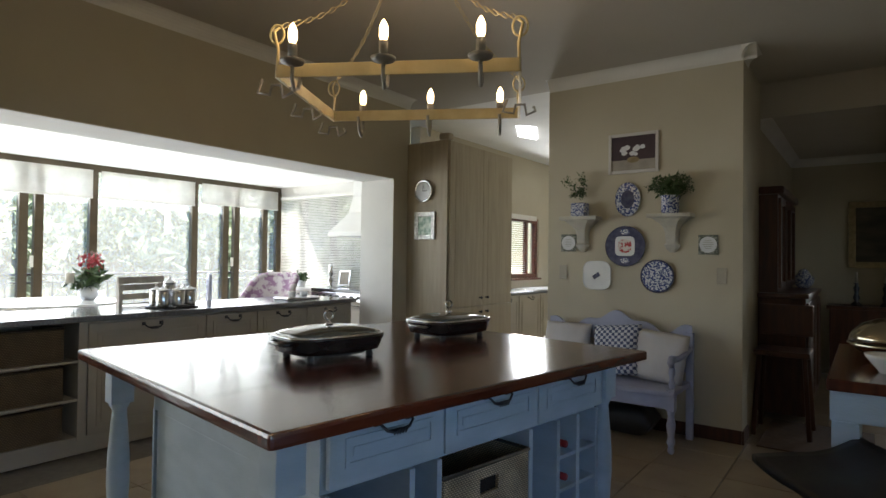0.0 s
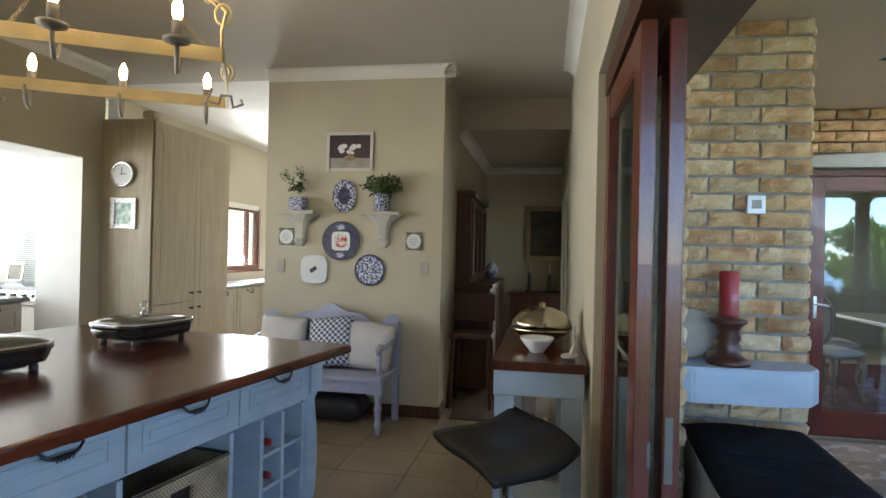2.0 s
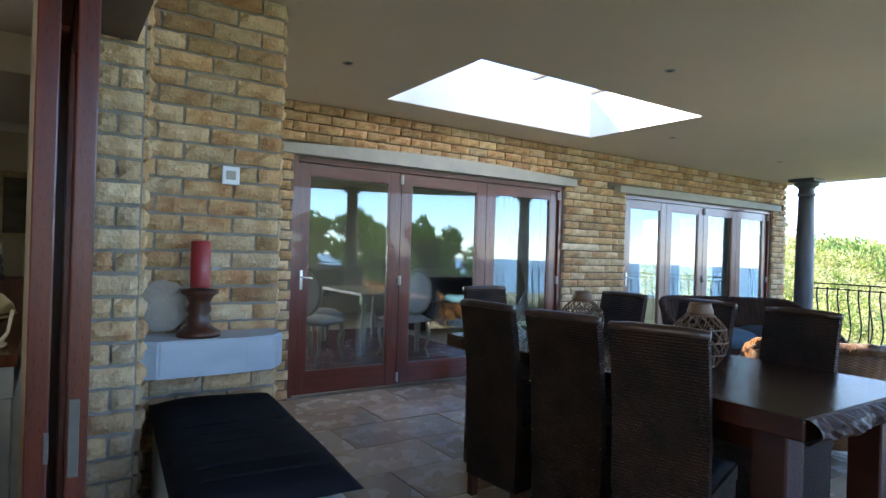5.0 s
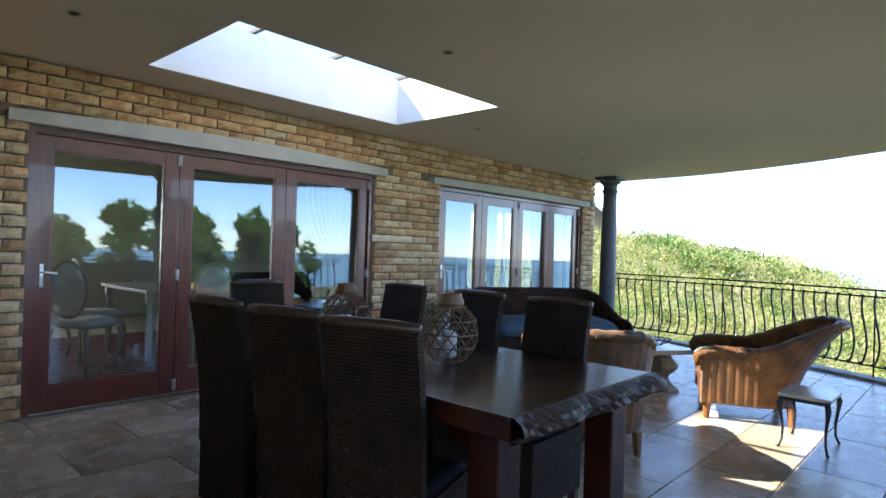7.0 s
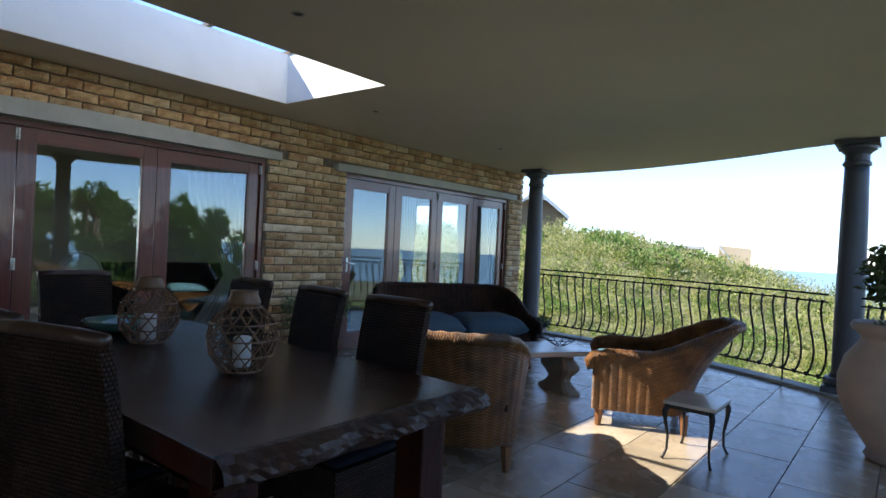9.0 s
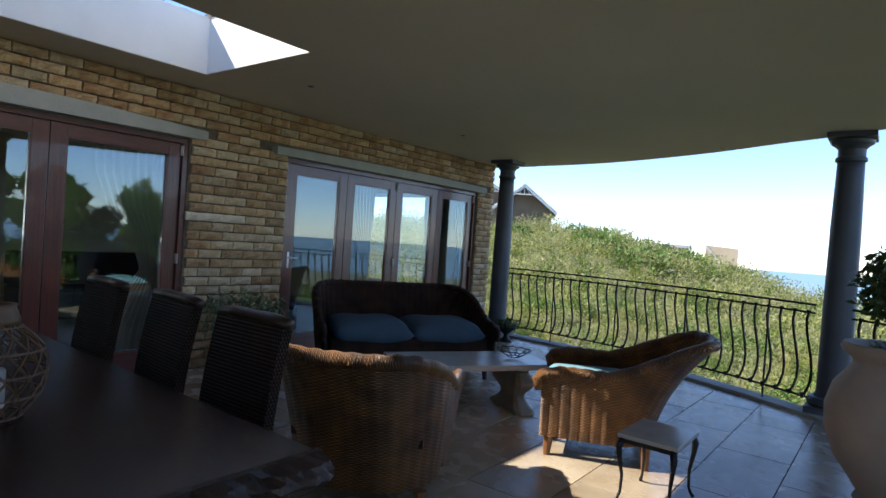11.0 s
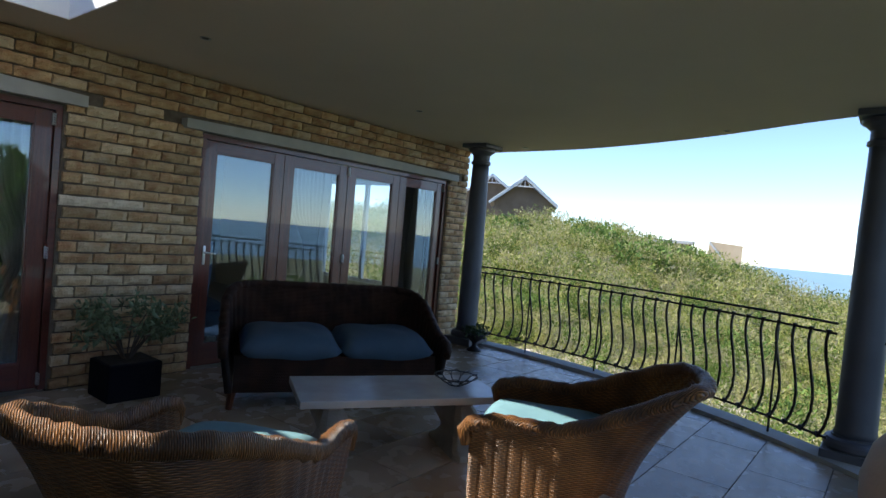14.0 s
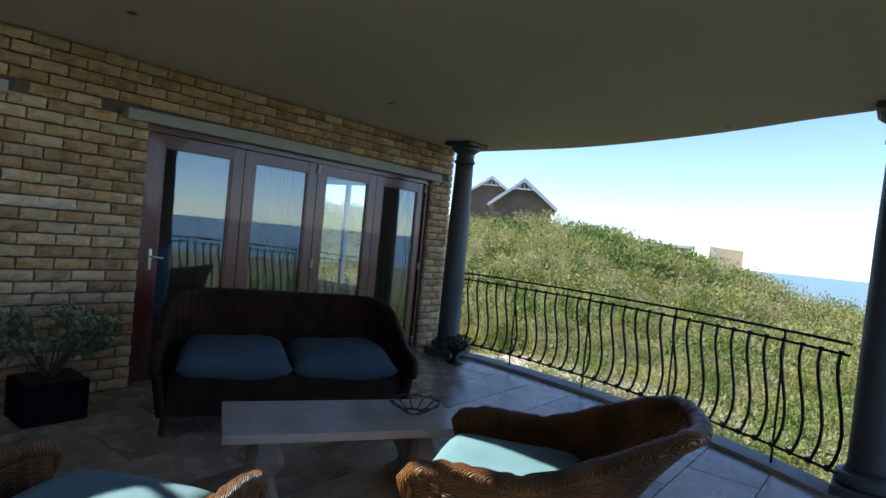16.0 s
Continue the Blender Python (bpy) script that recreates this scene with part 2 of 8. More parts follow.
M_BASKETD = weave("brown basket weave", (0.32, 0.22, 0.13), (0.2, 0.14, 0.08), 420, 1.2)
M_MARBLE = mat("cream marble slab", (0.52, 0.48, 0.42), 0.2, c2=(0.44, 0.40, 0.35), scale=6, bump=0.04, rvar=0.08)
M_STONE = mat("carved cast stone", (0.36, 0.33, 0.28), 0.85, c2=(0.28, 0.255, 0.215), scale=9, bump=0.5, bscale=50)
M_CHINA = mat("white glazed china", (0.72, 0.73, 0.74), 0.15, c2=(0.66, 0.68, 0.7), bump=0.02, rvar=0.04)
M_CHINAB = mat("blue patterned china", (0.58, 0.60, 0.66), 0.15, c2=(0.05, 0.075, 0.22), scale=75, bump=0.02, ramp=(0.47, 0.53), rvar=0.04)
M_CHINADB = mat("deep blue china", (0.04, 0.045, 0.10), 0.15, c2=(0.08, 0.085, 0.15), scale=30, bump=0.02, rvar=0.04)
M_CHINAR = mat("rose patterned china", (0.65, 0.60, 0.58), 0.2, c2=(0.42, 0.06, 0.07), scale=34, ramp=(0.48, 0.54), rvar=0.04, bump=0.02)
M_RED = mat("red wax", (0.33, 0.022, 0.028), 0.45, c2=(0.28, 0.018, 0.022), scale=6, bump=0.1)
M_GOLD = mat("worn gilt", (0.30, 0.25, 0.15), 0.4, 0.6, c2=(0.2, 0.16, 0.09), scale=20, bump=0.3)
M_CANVAS = mat("dark landscape painting", (0.075, 0.065, 0.045), 0.5, c2=(0.025, 0.022, 0.018), scale=5, stretch=(0.6, 1, 2), bump=0.15)
M_LINEN = mat("pale linen", (0.60, 0.58, 0.56), 0.9, c2=(0.54, 0.52, 0.51), scale=6, bump=0.3, bscale=80)
M_PURPLE = mat("dark photograph ground", (0.045, 0.025, 0.04), 0.35, c2=(0.03, 0.018, 0.028), bump=0.0)
M_FLOORL = mat("light lounge floor tile", (0.36, 0.32, 0.26), 0.35, c2=(0.31, 0.27, 0.215), scale=2, bump=0.05)
M_RUG = mat("dark red rug", (0.10, 0.018, 0.02), 0.95, c2=(0.045, 0.014, 0.02), scale=9, bump=0.4, bscale=80, ramp=(0.45, 0.55))
M_CURTAIN = mat("sheer cream curtain", (0.62, 0.58, 0.50), 0.85, c2=(0.55, 0.51, 0.44), scale=4, bump=0.1)
M_BLIND = mat("white blind fabric", (0.75, 0.74, 0.70), 0.8, c2=(0.7, 0.69, 0.65), bump=0.05)
M_ALU = mat("bronze aluminium frame", (0.10, 0.075, 0.045), 0.4, 0.3, c2=(0.08, 0.06, 0.036), bump=0.03)
M_STEELY = mat("warm tinted steel cover", (0.42, 0.37, 0.27), 0.14, 1.0, c2=(0.5, 0.46, 0.35), bump=0.02, rvar=0.03)
M_SILVER = mat("carved silver leaf frame", (0.5, 0.5, 0.48), 0.35, 0.7, c2=(0.3, 0.3, 0.29), scale=40, bump=0.5)
M_RUG2 = mat("brown fibre mat", (0.10, 0.055, 0.03), 0.95, c2=(0.07, 0.04, 0.022), scale=20, bump=0.6)
M_FLORAL = mat("faded floral fabric", (0.50, 0.46, 0.46), 0.9, c2=(0.28, 0.17, 0.26), scale=14, bump=0.2, ramp=(0.48, 0.56))
M_SHEER = mat("translucent blind fabric", (0.80, 0.79, 0.75), 0.9, bump=0.05)
M_SHEER.node_tree.nodes["Principled BSDF"].inputs["Transmission Weight"].default_value = 0.5
M_GLASS = glass("door glass", (0.80, 0.84, 0.85), 1.85, 0.0, (0.78, 0.92, 1.0))
M_GLASSC = glass("clear glass", (0.97, 0.98, 0.975), 1.3)
# white translucent veil puts the glare over the view into the panes
M_GLASSVEIL = glass("glare veiled window glass", (0.97, 0.98, 0.975), 1.3)
_n, _l = M_GLASSVEIL.node_tree.nodes, M_GLASSVEIL.node_tree.links
_veil, _vmix = _n.new("ShaderNodeBsdfTranslucent"), _n.new("ShaderNodeMixShader")
_veil.inputs["Color"].default_value = (0.9, 0.92, 0.9, 1)
_vmix.inputs[0].default_value = 0.10
_l.new(_n["Material Output"].inputs[0].links[0].from_socket, _vmix.inputs[1])
_l.new(_veil.outputs[0], _vmix.inputs[2])
_l.new(_vmix.outputs[0], _n["Material Output"].inputs[0])
M_SEA = mat("open sea", (0.14, 0.24, 0.295), 0.35, c2=(0.16, 0.26, 0.31), scale=0.01, bump=0.3, bscale=0.5)
M_GROUND = mat("dry scrub soil", (0.20, 0.17, 0.095), 0.95, c2=(0.12, 0.125, 0.045), scale=0.5, bump=0.8, bscale=6)
M_GRAVEL = mat("pale gravel strip", (0.48, 0.43, 0.36), 0.95, c2=(0.36, 0.31, 0.25), scale=18, bump=0.8)


def foliage(name, cols, scale=0.35, own=0.35, thin=0.0, gain=1.9):
    """Leaves whose colour changes from clump to clump."""
    m = bpy.data.materials.new(name)
    m.use_nodes = True
    n, l = m.node_tree.nodes, m.node_tree.links
    b = n["Principled BSDF"]
    b.inputs["Roughness"].default_value = 0.75
    b.inputs["Specular IOR Level"].default_value = 0.2
    g, t, mx, cr = n.new("ShaderNodeNewGeometry"), n.new("ShaderNodeTexNoise"), n.new("ShaderNodeMath"), n.new("ShaderNodeValToRGB")
    tc = n.new("ShaderNodeTexCoord")
    t.inputs["Scale"].default_value, t.inputs["Detail"].default_value = scale, 3
    l.new(tc.outputs["Object"], t.inputs["Vector"])
    mx.operation = "MULTIPLY_ADD"
    mx.inputs[1].default_value = own
    l.new(g.outputs["Random Per Island"], mx.inputs[0])
    sub = n.new("ShaderNodeMath")
    sub.operation = "MULTIPLY_ADD"
    sub.inputs[1].default_value, sub.inputs[2].default_value = gain, 0.5 - own * 0.5 - gain * 0.5
    l.new(t.outputs[0], sub.inputs[0])
    l.new(sub.outputs[0], mx.inputs[2])
    l.new(mx.outputs[0], cr.inputs[0])
    e = cr.color_ramp.elements
    e[0].color, e[0].position = (*cols[0], 1), 0.15
    e[1].color, e[1].position = (*cols[-1], 1), 0.85
    for i, c in enumerate(cols[1:-1]):
        k = e.new(0.15 + 0.7 * (i + 1) / (len(cols) - 1))
        k.color = (*c, 1)
    l.new(cr.outputs[0], b.inputs["Base Color"])
    if thin:                    # thin leaves let part of the light through
        tr, ms = n.new("ShaderNodeBsdfTranslucent"), n.new("ShaderNodeMixShader")
        ms.inputs[0].default_value = thin
        l.new(cr.outputs[0], tr.inputs["Color"])
        l.new(b.outputs[0], ms.inputs[1])
        l.new(tr.outputs[0], ms.inputs[2])
        l.new(ms.outputs[0], n["Material Output"].inputs[0])
    return m


M_SKYPANEL = glow("skylight diffuser", (0.95, 0.97, 1.0), 2.2)
M_SCRUB = foliage("coastal scrub", [(0.10, 0.15, 0.035), (0.22, 0.255, 0.06), (0.35, 0.345, 0.115), (0.43, 0.385, 0.22), (0.25, 0.29, 0.075), (0.36, 0.325, 0.22), (0.13, 0.19, 0.04)], 0.5, 0.10, 0.45, 3.2)
M_BUSH = foliage("lighter green bush", [(0.05, 0.10, 0.025), (0.11, 0.18, 0.04), (0.17, 0.25, 0.07)], 0.6, 0.3, 0.2)
M_GREEN = foliage("green bush", [(0.05, 0.10, 0.025), (0.10, 0.17, 0.04), (0.15, 0.22, 0.06)], 0.35, 0.35, 0.3)
# haze and glare put into the leaf colours, lifted well above real foliage
M_FOREST = foliage("pale hazy hill forest", [(0.20, 0.25, 0.13), (0.34, 0.39, 0.24), (0.48, 0.52, 0.36)], 0.12, 0.35, 0.5)


# ---- building blocks ----
def box(bm, x0, x1, y0, y1, z0, z1, bevel=0.0, rot=None, at=None):
    v = [bm.verts.new((x, y, z)) for x in (x0, x1) for y in (y0, y1) for z in (z0, z1)]
    f = [bm.faces.new([v[i] for i in q]) for q in ((0, 1, 3, 2), (4, 6, 7, 5), (0, 4, 5, 1), (2, 3, 7, 6), (0, 2, 6, 4), (1, 5, 7, 3))]
    if bevel:
        es = list({e for q in f for e in q.edges})
        r = bmesh.ops.bevel(bm, geom=es, offset=bevel, segments=2, affect="EDGES", profile=0.6)
        v = list({w for q in r["faces"] for w in q.verts} | {w for w in v if w.is_valid})
    if rot is not None:
        m = Matrix.Translation(at or (0, 0, 0)) @ rot
        bmesh.ops.transform(bm, matrix=m, verts=[w for w in v if w.is_valid])
    return bm


def lathe(bm, prof, seg=24, at=(0, 0, 0), sx=1.0, sy=1.0):
    rings = []
    for r, z in prof:
        rings.append([bm.verts.new((at[0] + sx * r * math.cos(2 * math.pi * i / seg), at[1] + sy * r * math.sin(2 * math.pi * i / seg), at[2] + z)) for i in range(seg)])
    for a, b in zip(rings, rings[1:]):
        for i in range(seg):
            bm.faces.new((a[i], a[(i + 1) % seg], b[(i + 1) % seg], b[i]))
    bm.faces.new(rings[0][::-1])
    bm.faces.new(rings[-1])
    return bm


def tube(bm, pts, r, seg=8, closed=False, flat=1.0):
    """A rod of radius r (a number, or one for each point) along points."""
    pts = [Vector(p) for p in pts]
    rings, n = [], len(pts)
    side = None
    for i, p in enumerate(pts):
        a = pts[i - 1] if (i or closed) else p
        b = pts[(i + 1) % n] if (i < n - 1 or closed) else p
        d = (b - a).normalized()
        if side is None:
            side = d.orthogonal().normalized()
        side = (side - d * side.dot(d)).normalized()
        up = d.cross(side)
        q = r[i] if isinstance(r, (list, tuple)) else r
        rings.append([bm.verts.new(p + side * q * math.cos(2 * math.pi * k / seg) + up * q * flat * math.sin(2 * math.pi * k / seg)) for k in range(seg)])
    for i in range(n if closed else n - 1):
        a, b = rings[i], rings[(i + 1) % n]
        for k in range(seg):
            bm.faces.new((a[k], a[(k + 1) % seg], b[(k + 1) % seg], b[k]))
    if not closed:
        bm.faces.new(rings[0][::-1])
        bm.faces.new(rings[-1])
    return bm


def part(name, bm, material, parent=None, label="", smooth=False):
    """Links a bmesh as one mesh object, under a thing or a part."""
    me = bpy.data.meshes.new(name)
    bmesh.ops.recalc_face_normals(bm, faces=bm.faces)
    bm.to_mesh(me)
    bm.free()
    me.materials.append(material)
    if smooth:
        me.polygons.foreach_set("use_smooth", [True] * len(me.polygons))
    ob = new(name, me)
    if parent is not None:
        ob.parent = parent
    if label:
        tagged(ob, label)
    return ob


def thing(name, m, label, category, group=""):
    ob = new(name)
    ob.matrix_world = m
    ob.empty_display_size = 0.1
    return tagged(ob, label, category, group)


def B(*a, **k):
    return box(bmesh.new(), *a, **k)


def setting(name, bm, material, smooth=False):
    return tagged(part(name, bm, material, None, "", smooth), kind="structure")


def cushion(bm, x0, x1, y0, y1, z0, z1, n=10, puff=0.6):
    """A soft pad with a rounded rim."""
    grid = {}
    for s in (0, 1):
        for i in range(n + 1):
            for j in range(n + 1):
                u, v = 2 * i / n - 1, 2 * j / n - 1
                e = (1 - abs(u) ** 4) * (1 - abs(v) ** 4)
                h = max(e, 0) ** 0.4
                zc, hz = (z0 + z1) / 2, (z1 - z0) / 2
                key = (s, i, j)
                if s and (i in (0, n) or j in (0, n)):
                    grid[key] = grid[(0, i, j)]
                    continue
                wob = 0.05 * hz * math.sin(5 * u + 3 * v)
                grid[key] = bm.verts.new(((x0 + x1) / 2 + u * (x1 - x0) / 2, (y0 + y1) / 2 + v * (y1 - y0) / 2, zc + (hz * h + wob) * (1 if s else -1)))
        for i in range(n):
            for j in range(n):
                q = [grid[(s, i, j)], grid[(s, i + 1, j)], grid[(s, i + 1, j + 1)], grid[(s, i, j + 1)]]
                bm.faces.new(q if s else q[::-1])
    return bm


def leaves(bm, centre, radii, count, size, rng, shell=0.55, long=1.8):
    """Small folded leaves filling a lump."""
    for _ in range(count):
        d = Vector((rng.gauss(0, 1), rng.gauss(0, 1), rng.gauss(0, 1))).normalized()
        k = shell + (1 - shell) * rng.random() ** 0.6 + 0.12 * math.sin(5 * d.x + 7 * d.z)
        p = Vector(centre) + Vector((d.x * radii[0], d.y * radii[1], d.z * radii[2])) * k
        a = (d + 0.9 * Vector((rng.uniform(-1, 1), rng.uniform(-1, 1), rng.uniform(-1, 1)))).normalized()
        b = a.orthogonal().normalized()
        b.rotate(Matrix.Rotation(rng.uniform(0, 6.28), 3, a))
        s = size * rng.uniform(0.6, 1.3)
        c = a.cross(b)
        v = [bm.verts.new(p), bm.verts.new(p + b * s * 0.5 * long + c * s * 0.45), bm.verts.new(p + b * s * long + a * s * 0.2), bm.verts.new(p + b * s * 0.5 * long - c * s * 0.45)]
        bm.faces.new(v)
    return bm


def leaf_cloud(name, centres, radii, per, size, seed, material):
    """Very many small leaf triangles in lumps, as one mesh."""
    rs = np.random.RandomState(seed)
    centres, radii = np.asarray(centres, float), np.asarray(radii, float)
    n = len(centres)
    d = rs.normal(size=(n, per, 3))
    d /= np.linalg.norm(d, axis=2, keepdims=True)
    k = 0.55 + 0.5 * rs.random((n, per, 1)) ** 0.7
    p = centres[:, None, :] + d * k * radii[:, None, :]
    s = np.asarray(size, float).reshape(-1, 1, 1) * (0.5 + rs.random((n, per, 1)))
    a = rs.normal(size=(n, per, 3)) + d * 0.3
    a[..., 2] += 0.7
    a /= np.linalg.norm(a, axis=2, keepdims=True)
    b = np.cross(a, rs.normal(size=(n, per, 3)))
    b /= np.linalg.norm(b, axis=2, keepdims=True) + 1e-9
    v = np.stack([p - b * s * 0.38, p + b * s * 0.38, p + a * s * 1.9], axis=2).reshape(-1, 3)
    me = bpy.data.meshes.new(name)
    nf = n * per
    me.vertices.add(nf * 3)
    me.vertices.foreach_set("co", v.ravel())
    me.loops.add(nf * 3)
    me.loops.foreach_set("vertex_index", np.arange(nf * 3))
    me.polygons.add(nf)
    me.polygons.foreach_set("loop_start", np.arange(nf) * 3)
    me.update(calc_edges=True)
    me.materials.append(material)
    return new(name, me)


# ---- the large structure ----
CZ, KZ = 2.56, 2.93          # patio and kitchen ceilings
EDGE = [(8.55, 0.3), (8.46, -0.65), (8.33, -1.65), (8.05, -2.55), (7.7, -3.35), (7.3, -4.05), (6.95, -4.7), (6.2, -5.6), (5.0, -6.4), (3.6, -6.8), (1.5, -6.95), (-1.2, -6.95)]
RAIL = [(8.05, -0.35), (8.05, -0.9), (7.97, -1.55), (7.78, -2.5), (7.42, -3.45), (6.98, -4.3), (6.35, -5.1), (5.5, -5.75), (4.6, -6.1), (3.6, -6.25), (1.5, -6.3), (-1.2, -6.3)]
WY0 = 0.1
HOLE = (0.72, 3.15, -1.775, -0.475)


def smooth_line(pts, step=0.1):
    """Points along a Catmull-Rom curve at even steps."""
    p = [np.array(q, float) for q in pts]
    p = [2 * p[0] - p[1]] + p + [2 * p[-1] - p[-2]]
    out = []
    for i in range(1, len(p) - 2):
        for k in range(20):
            t = k / 20
            a, b, c, d = p[i - 1:i + 3]
            out.append(0.5 * (2 * b + (c - a) * t + (2 * a - 5 * b + 4 * c - d) * t * t + (3 * b - a - 3 * c + d) * t ** 3))
    out.append(p[-2])
    length = np.concatenate([[0], np.cumsum([np.linalg.norm(b - a) for a, b in zip(out, out[1:])])])
    s = np.arange(0, length[-1], step)
    return [tuple(np.array([np.interp(v, length, [o[j] for o in out]) for j in (0, 1)])) for v in s]


def slab(outline, z0, z1, hole=None):
    """A flat slab from an outline in plan, with a rectangular hole if given."""
    bm = bmesh.new()
    loops = [outline] + ([[(hole[0], hole[2]), (hole[1], hole[2]), (hole[1], hole[3]), (hole[0], hole[3])]] if hole else [])
    for z in (z0, z1):
        edges = []
        for lp in loops:
            v = [bm.verts.new((x, y, z)) for x, y in lp]
            edges += [bm.edges.new((v[i], v[(i + 1) % len(v)])) for i in range(len(v))]
        bmesh.ops.triangle_fill(bm, use_beauty=True, edges=edges)
    for lp in loops:
        for (x0, y0), (x1, y1) in zip(lp, lp[1:] + lp[:1]):
            bm.faces.new([bm.verts.new(c) for c in ((x0, y0, z0), (x1, y1, z0), (x1, y1, z1), (x0, y0, z1))])
    bmesh.ops.remove_doubles(bm, verts=bm.verts, dist=0.0005)
    return bm


edge = smooth_line(EDGE, 0.15)
rail_line = smooth_line(RAIL, 0.02)
setting("ceiling_patio", slab(edge + [(-1.2, 0.3)], CZ, CZ + 0.16, HOLE), M_PCEIL)
# the skylight's upstand, with thickness, and its glazing bars
sh = bmesh.new()
x0, x1, y0, y1 = HOLE
H0, H1 = CZ + 0.16, CZ + 0.46
box(sh, x0 - 0.12, x0, y0 - 0.12, y1 + 0.12, H0, H1)
box(sh, x1, x1 + 0.12, y0 - 0.12, y1 + 0.12, H0, H1)
box(sh, x0, x1, y0 - 0.12, y0, H0, H1)
box(sh, x0, x1, y1, y1 + 0.12, H0, H1)
setting("skylight_shaft", sh, M_SHAFT)
li = bmesh.new()
for q in ((x0, x0 + 0.004, y0, y1), (x1 - 0.004, x1, y0, y1), (x0, x1, y0, y0 + 0.004), (x0, x1, y1 - 0.004, y1)):
    box(li, *q, CZ + 0.004, H0 + 0.3)
setting("trim_skylight", li, M_SHAFT)
bars = bmesh.new()
for i in range(4):
    bx = x0 + (x1 - x0) * i / 3
    box(bars, bx - 0.02, bx + 0.02, y0 - 0.1, y1 + 0.1, H1, H1 + 0.03)
box(bars, x0, x1, y0 - 0.02, y0 + 0.02, H1, H1 + 0.03)
setting("skylight_frame", bars, M_ALU)

# patio floor bed and kerb
bed = [(x - 0.05, y + (0.05 if y < -5 else 0)) for x, y in smooth_line(RAIL, 0.15)]
setting("floor_patio", slab(bed + [(-1.27, WY0), (8.2, WY0)], -0.25, -0.012), M_GROUT)


def ribbon(line, w0, w1, z0, z1):
    """A strip with a rectangular section that follows a line; w is measured to the line's outer side."""
    bm = bmesh.new()
    rings = []
    for i, p in enumerate(line):
        a, b = line[max(i - 1, 0)], line[min(i + 1, len(line) - 1)]
        d = Vector((b[0] - a[0], b[1] - a[1])).normalized()
        o = Vector((-d.y, d.x))
        rings.append([bm.verts.new((p[0] + o.x * w, p[1] + o.y * w, z)) for w, z in ((w0, z0), (w1, z0), (w1, z1), (w0, z1))])
    for a, b in zip(rings, rings[1:]):
        for k in range(4):
            bm.faces.new((a[k], a[(k + 1) % 4], b[(k + 1) % 4], b[k]))
    bm.faces.new(rings[0])
    bm.faces.new(rings[-1][::-1])
    return bm


kerb_line = rail_line[::6]
setting("kerb", ribbon(kerb_line, -0.10, 0.12, -0.4, 0.03), M_LINTEL)

# brick house wall with two wide door openings; the core stands behind the bricks
WY = 0.085
D1, D2, DT = (0.14, 3.34), (4.42, 7.92), 2.10
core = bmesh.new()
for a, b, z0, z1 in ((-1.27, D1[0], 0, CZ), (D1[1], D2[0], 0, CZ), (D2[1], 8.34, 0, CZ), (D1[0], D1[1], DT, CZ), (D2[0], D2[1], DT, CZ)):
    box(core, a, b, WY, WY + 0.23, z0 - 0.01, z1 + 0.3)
# deep shade of the recessed joints put into a darker mortar colour
M_MORTARSHADE = mat("brown mortar with joint shade", (0.17, 0.135, 0.10), 0.95, c2=(0.12, 0.095, 0.07), scale=14, bump=0.6, bscale=120)
setting("wall_north", core, M_MORTARSHADE)
inner = bmesh.new()
for a, b, z0, z1 in ((-1.27, D1[0], 0, CZ), (D1[1], D2[0], 0, CZ), (D2[1], 8.34, 0, CZ), (D1[0], D1[1], DT, CZ), (D2[0], D2[1], DT, CZ)):
    box(inner, a, b, WY + 0.232, WY + 0.25, z0, z1)
setting("wall_lounge_plaster", inner, M_WALL)
setting("chimney_breast", B(-1.27, -0.585, -1.815, WY - 0.002, -0.02, CZ + 0.1), M_MORTAR)
for n, (a, b) in enumerate(((-0.0, 3.465), (4.22, 8.04))):
    bm = bmesh.new()
    k = 24
    ring = []
    for i in range(k + 1):
        u = i / k
        x = a + (b - a) * u
        top = 2.18 + 0.055 * math.sin(math.pi * u) if n == 0 else 2.18 + 0.02 * math.sin(math.pi * u)
        ring.append([bm.verts.new((x, y, z)) for y, z in ((-0.012, DT), (WY + 0.1, DT), (WY + 0.1, top), (-0.012, top))])
    for p, q in zip(ring, ring[1:]):
        for j in range(4):
            bm.faces.new((p[j], p[(j + 1) % 4], q[(j + 1) % 4], q[j]))
    bm.faces.new(ring[0]), bm.faces.new(ring[-1][::-1])
    setting("lintel", bm, M_LINTEL)

# the wall between kitchen and patio, and its header
# the opening from y 1.1 to 3.1 is made up, to let light through
ke = box(box(bmesh.new(), -1.63, -1.60, -2.33, 1.1, 0, KZ + 0.1), -1.63, -1.60, 3.1, 3.6, 0, KZ + 0.1)
setting("wall_kitchen_east", box(ke, -1.63, -1.60, 1.1, 3.1, 2.1, KZ + 0.1), M_WALL)
setting("wall_kitchen_east_core", B(-1.598, -1.275, -2.335, WY, 0, CZ + 0.3), M_MORTAR)
setting("wall_over_door", B(-1.63, -1.29, -6.9, -2.335, 2.16, KZ + 0.1), M_WALL)
setting("trim_door_head", B(-1.60, -1.31, -6.9, -2.34, 2.06, 2.158), M_DARKWOOD)
setting("wall_kitchen_jamb", B(-1.63, -1.47, -2.352, -2.337, 0, 2.06), M_WALL)
# unseen wall, sized to cut the sky light that enters the kitchen
setting("wall_south_jamb", B(-1.63, -1.27, -7.2, -5.3, 0, CZ), M_WALL)

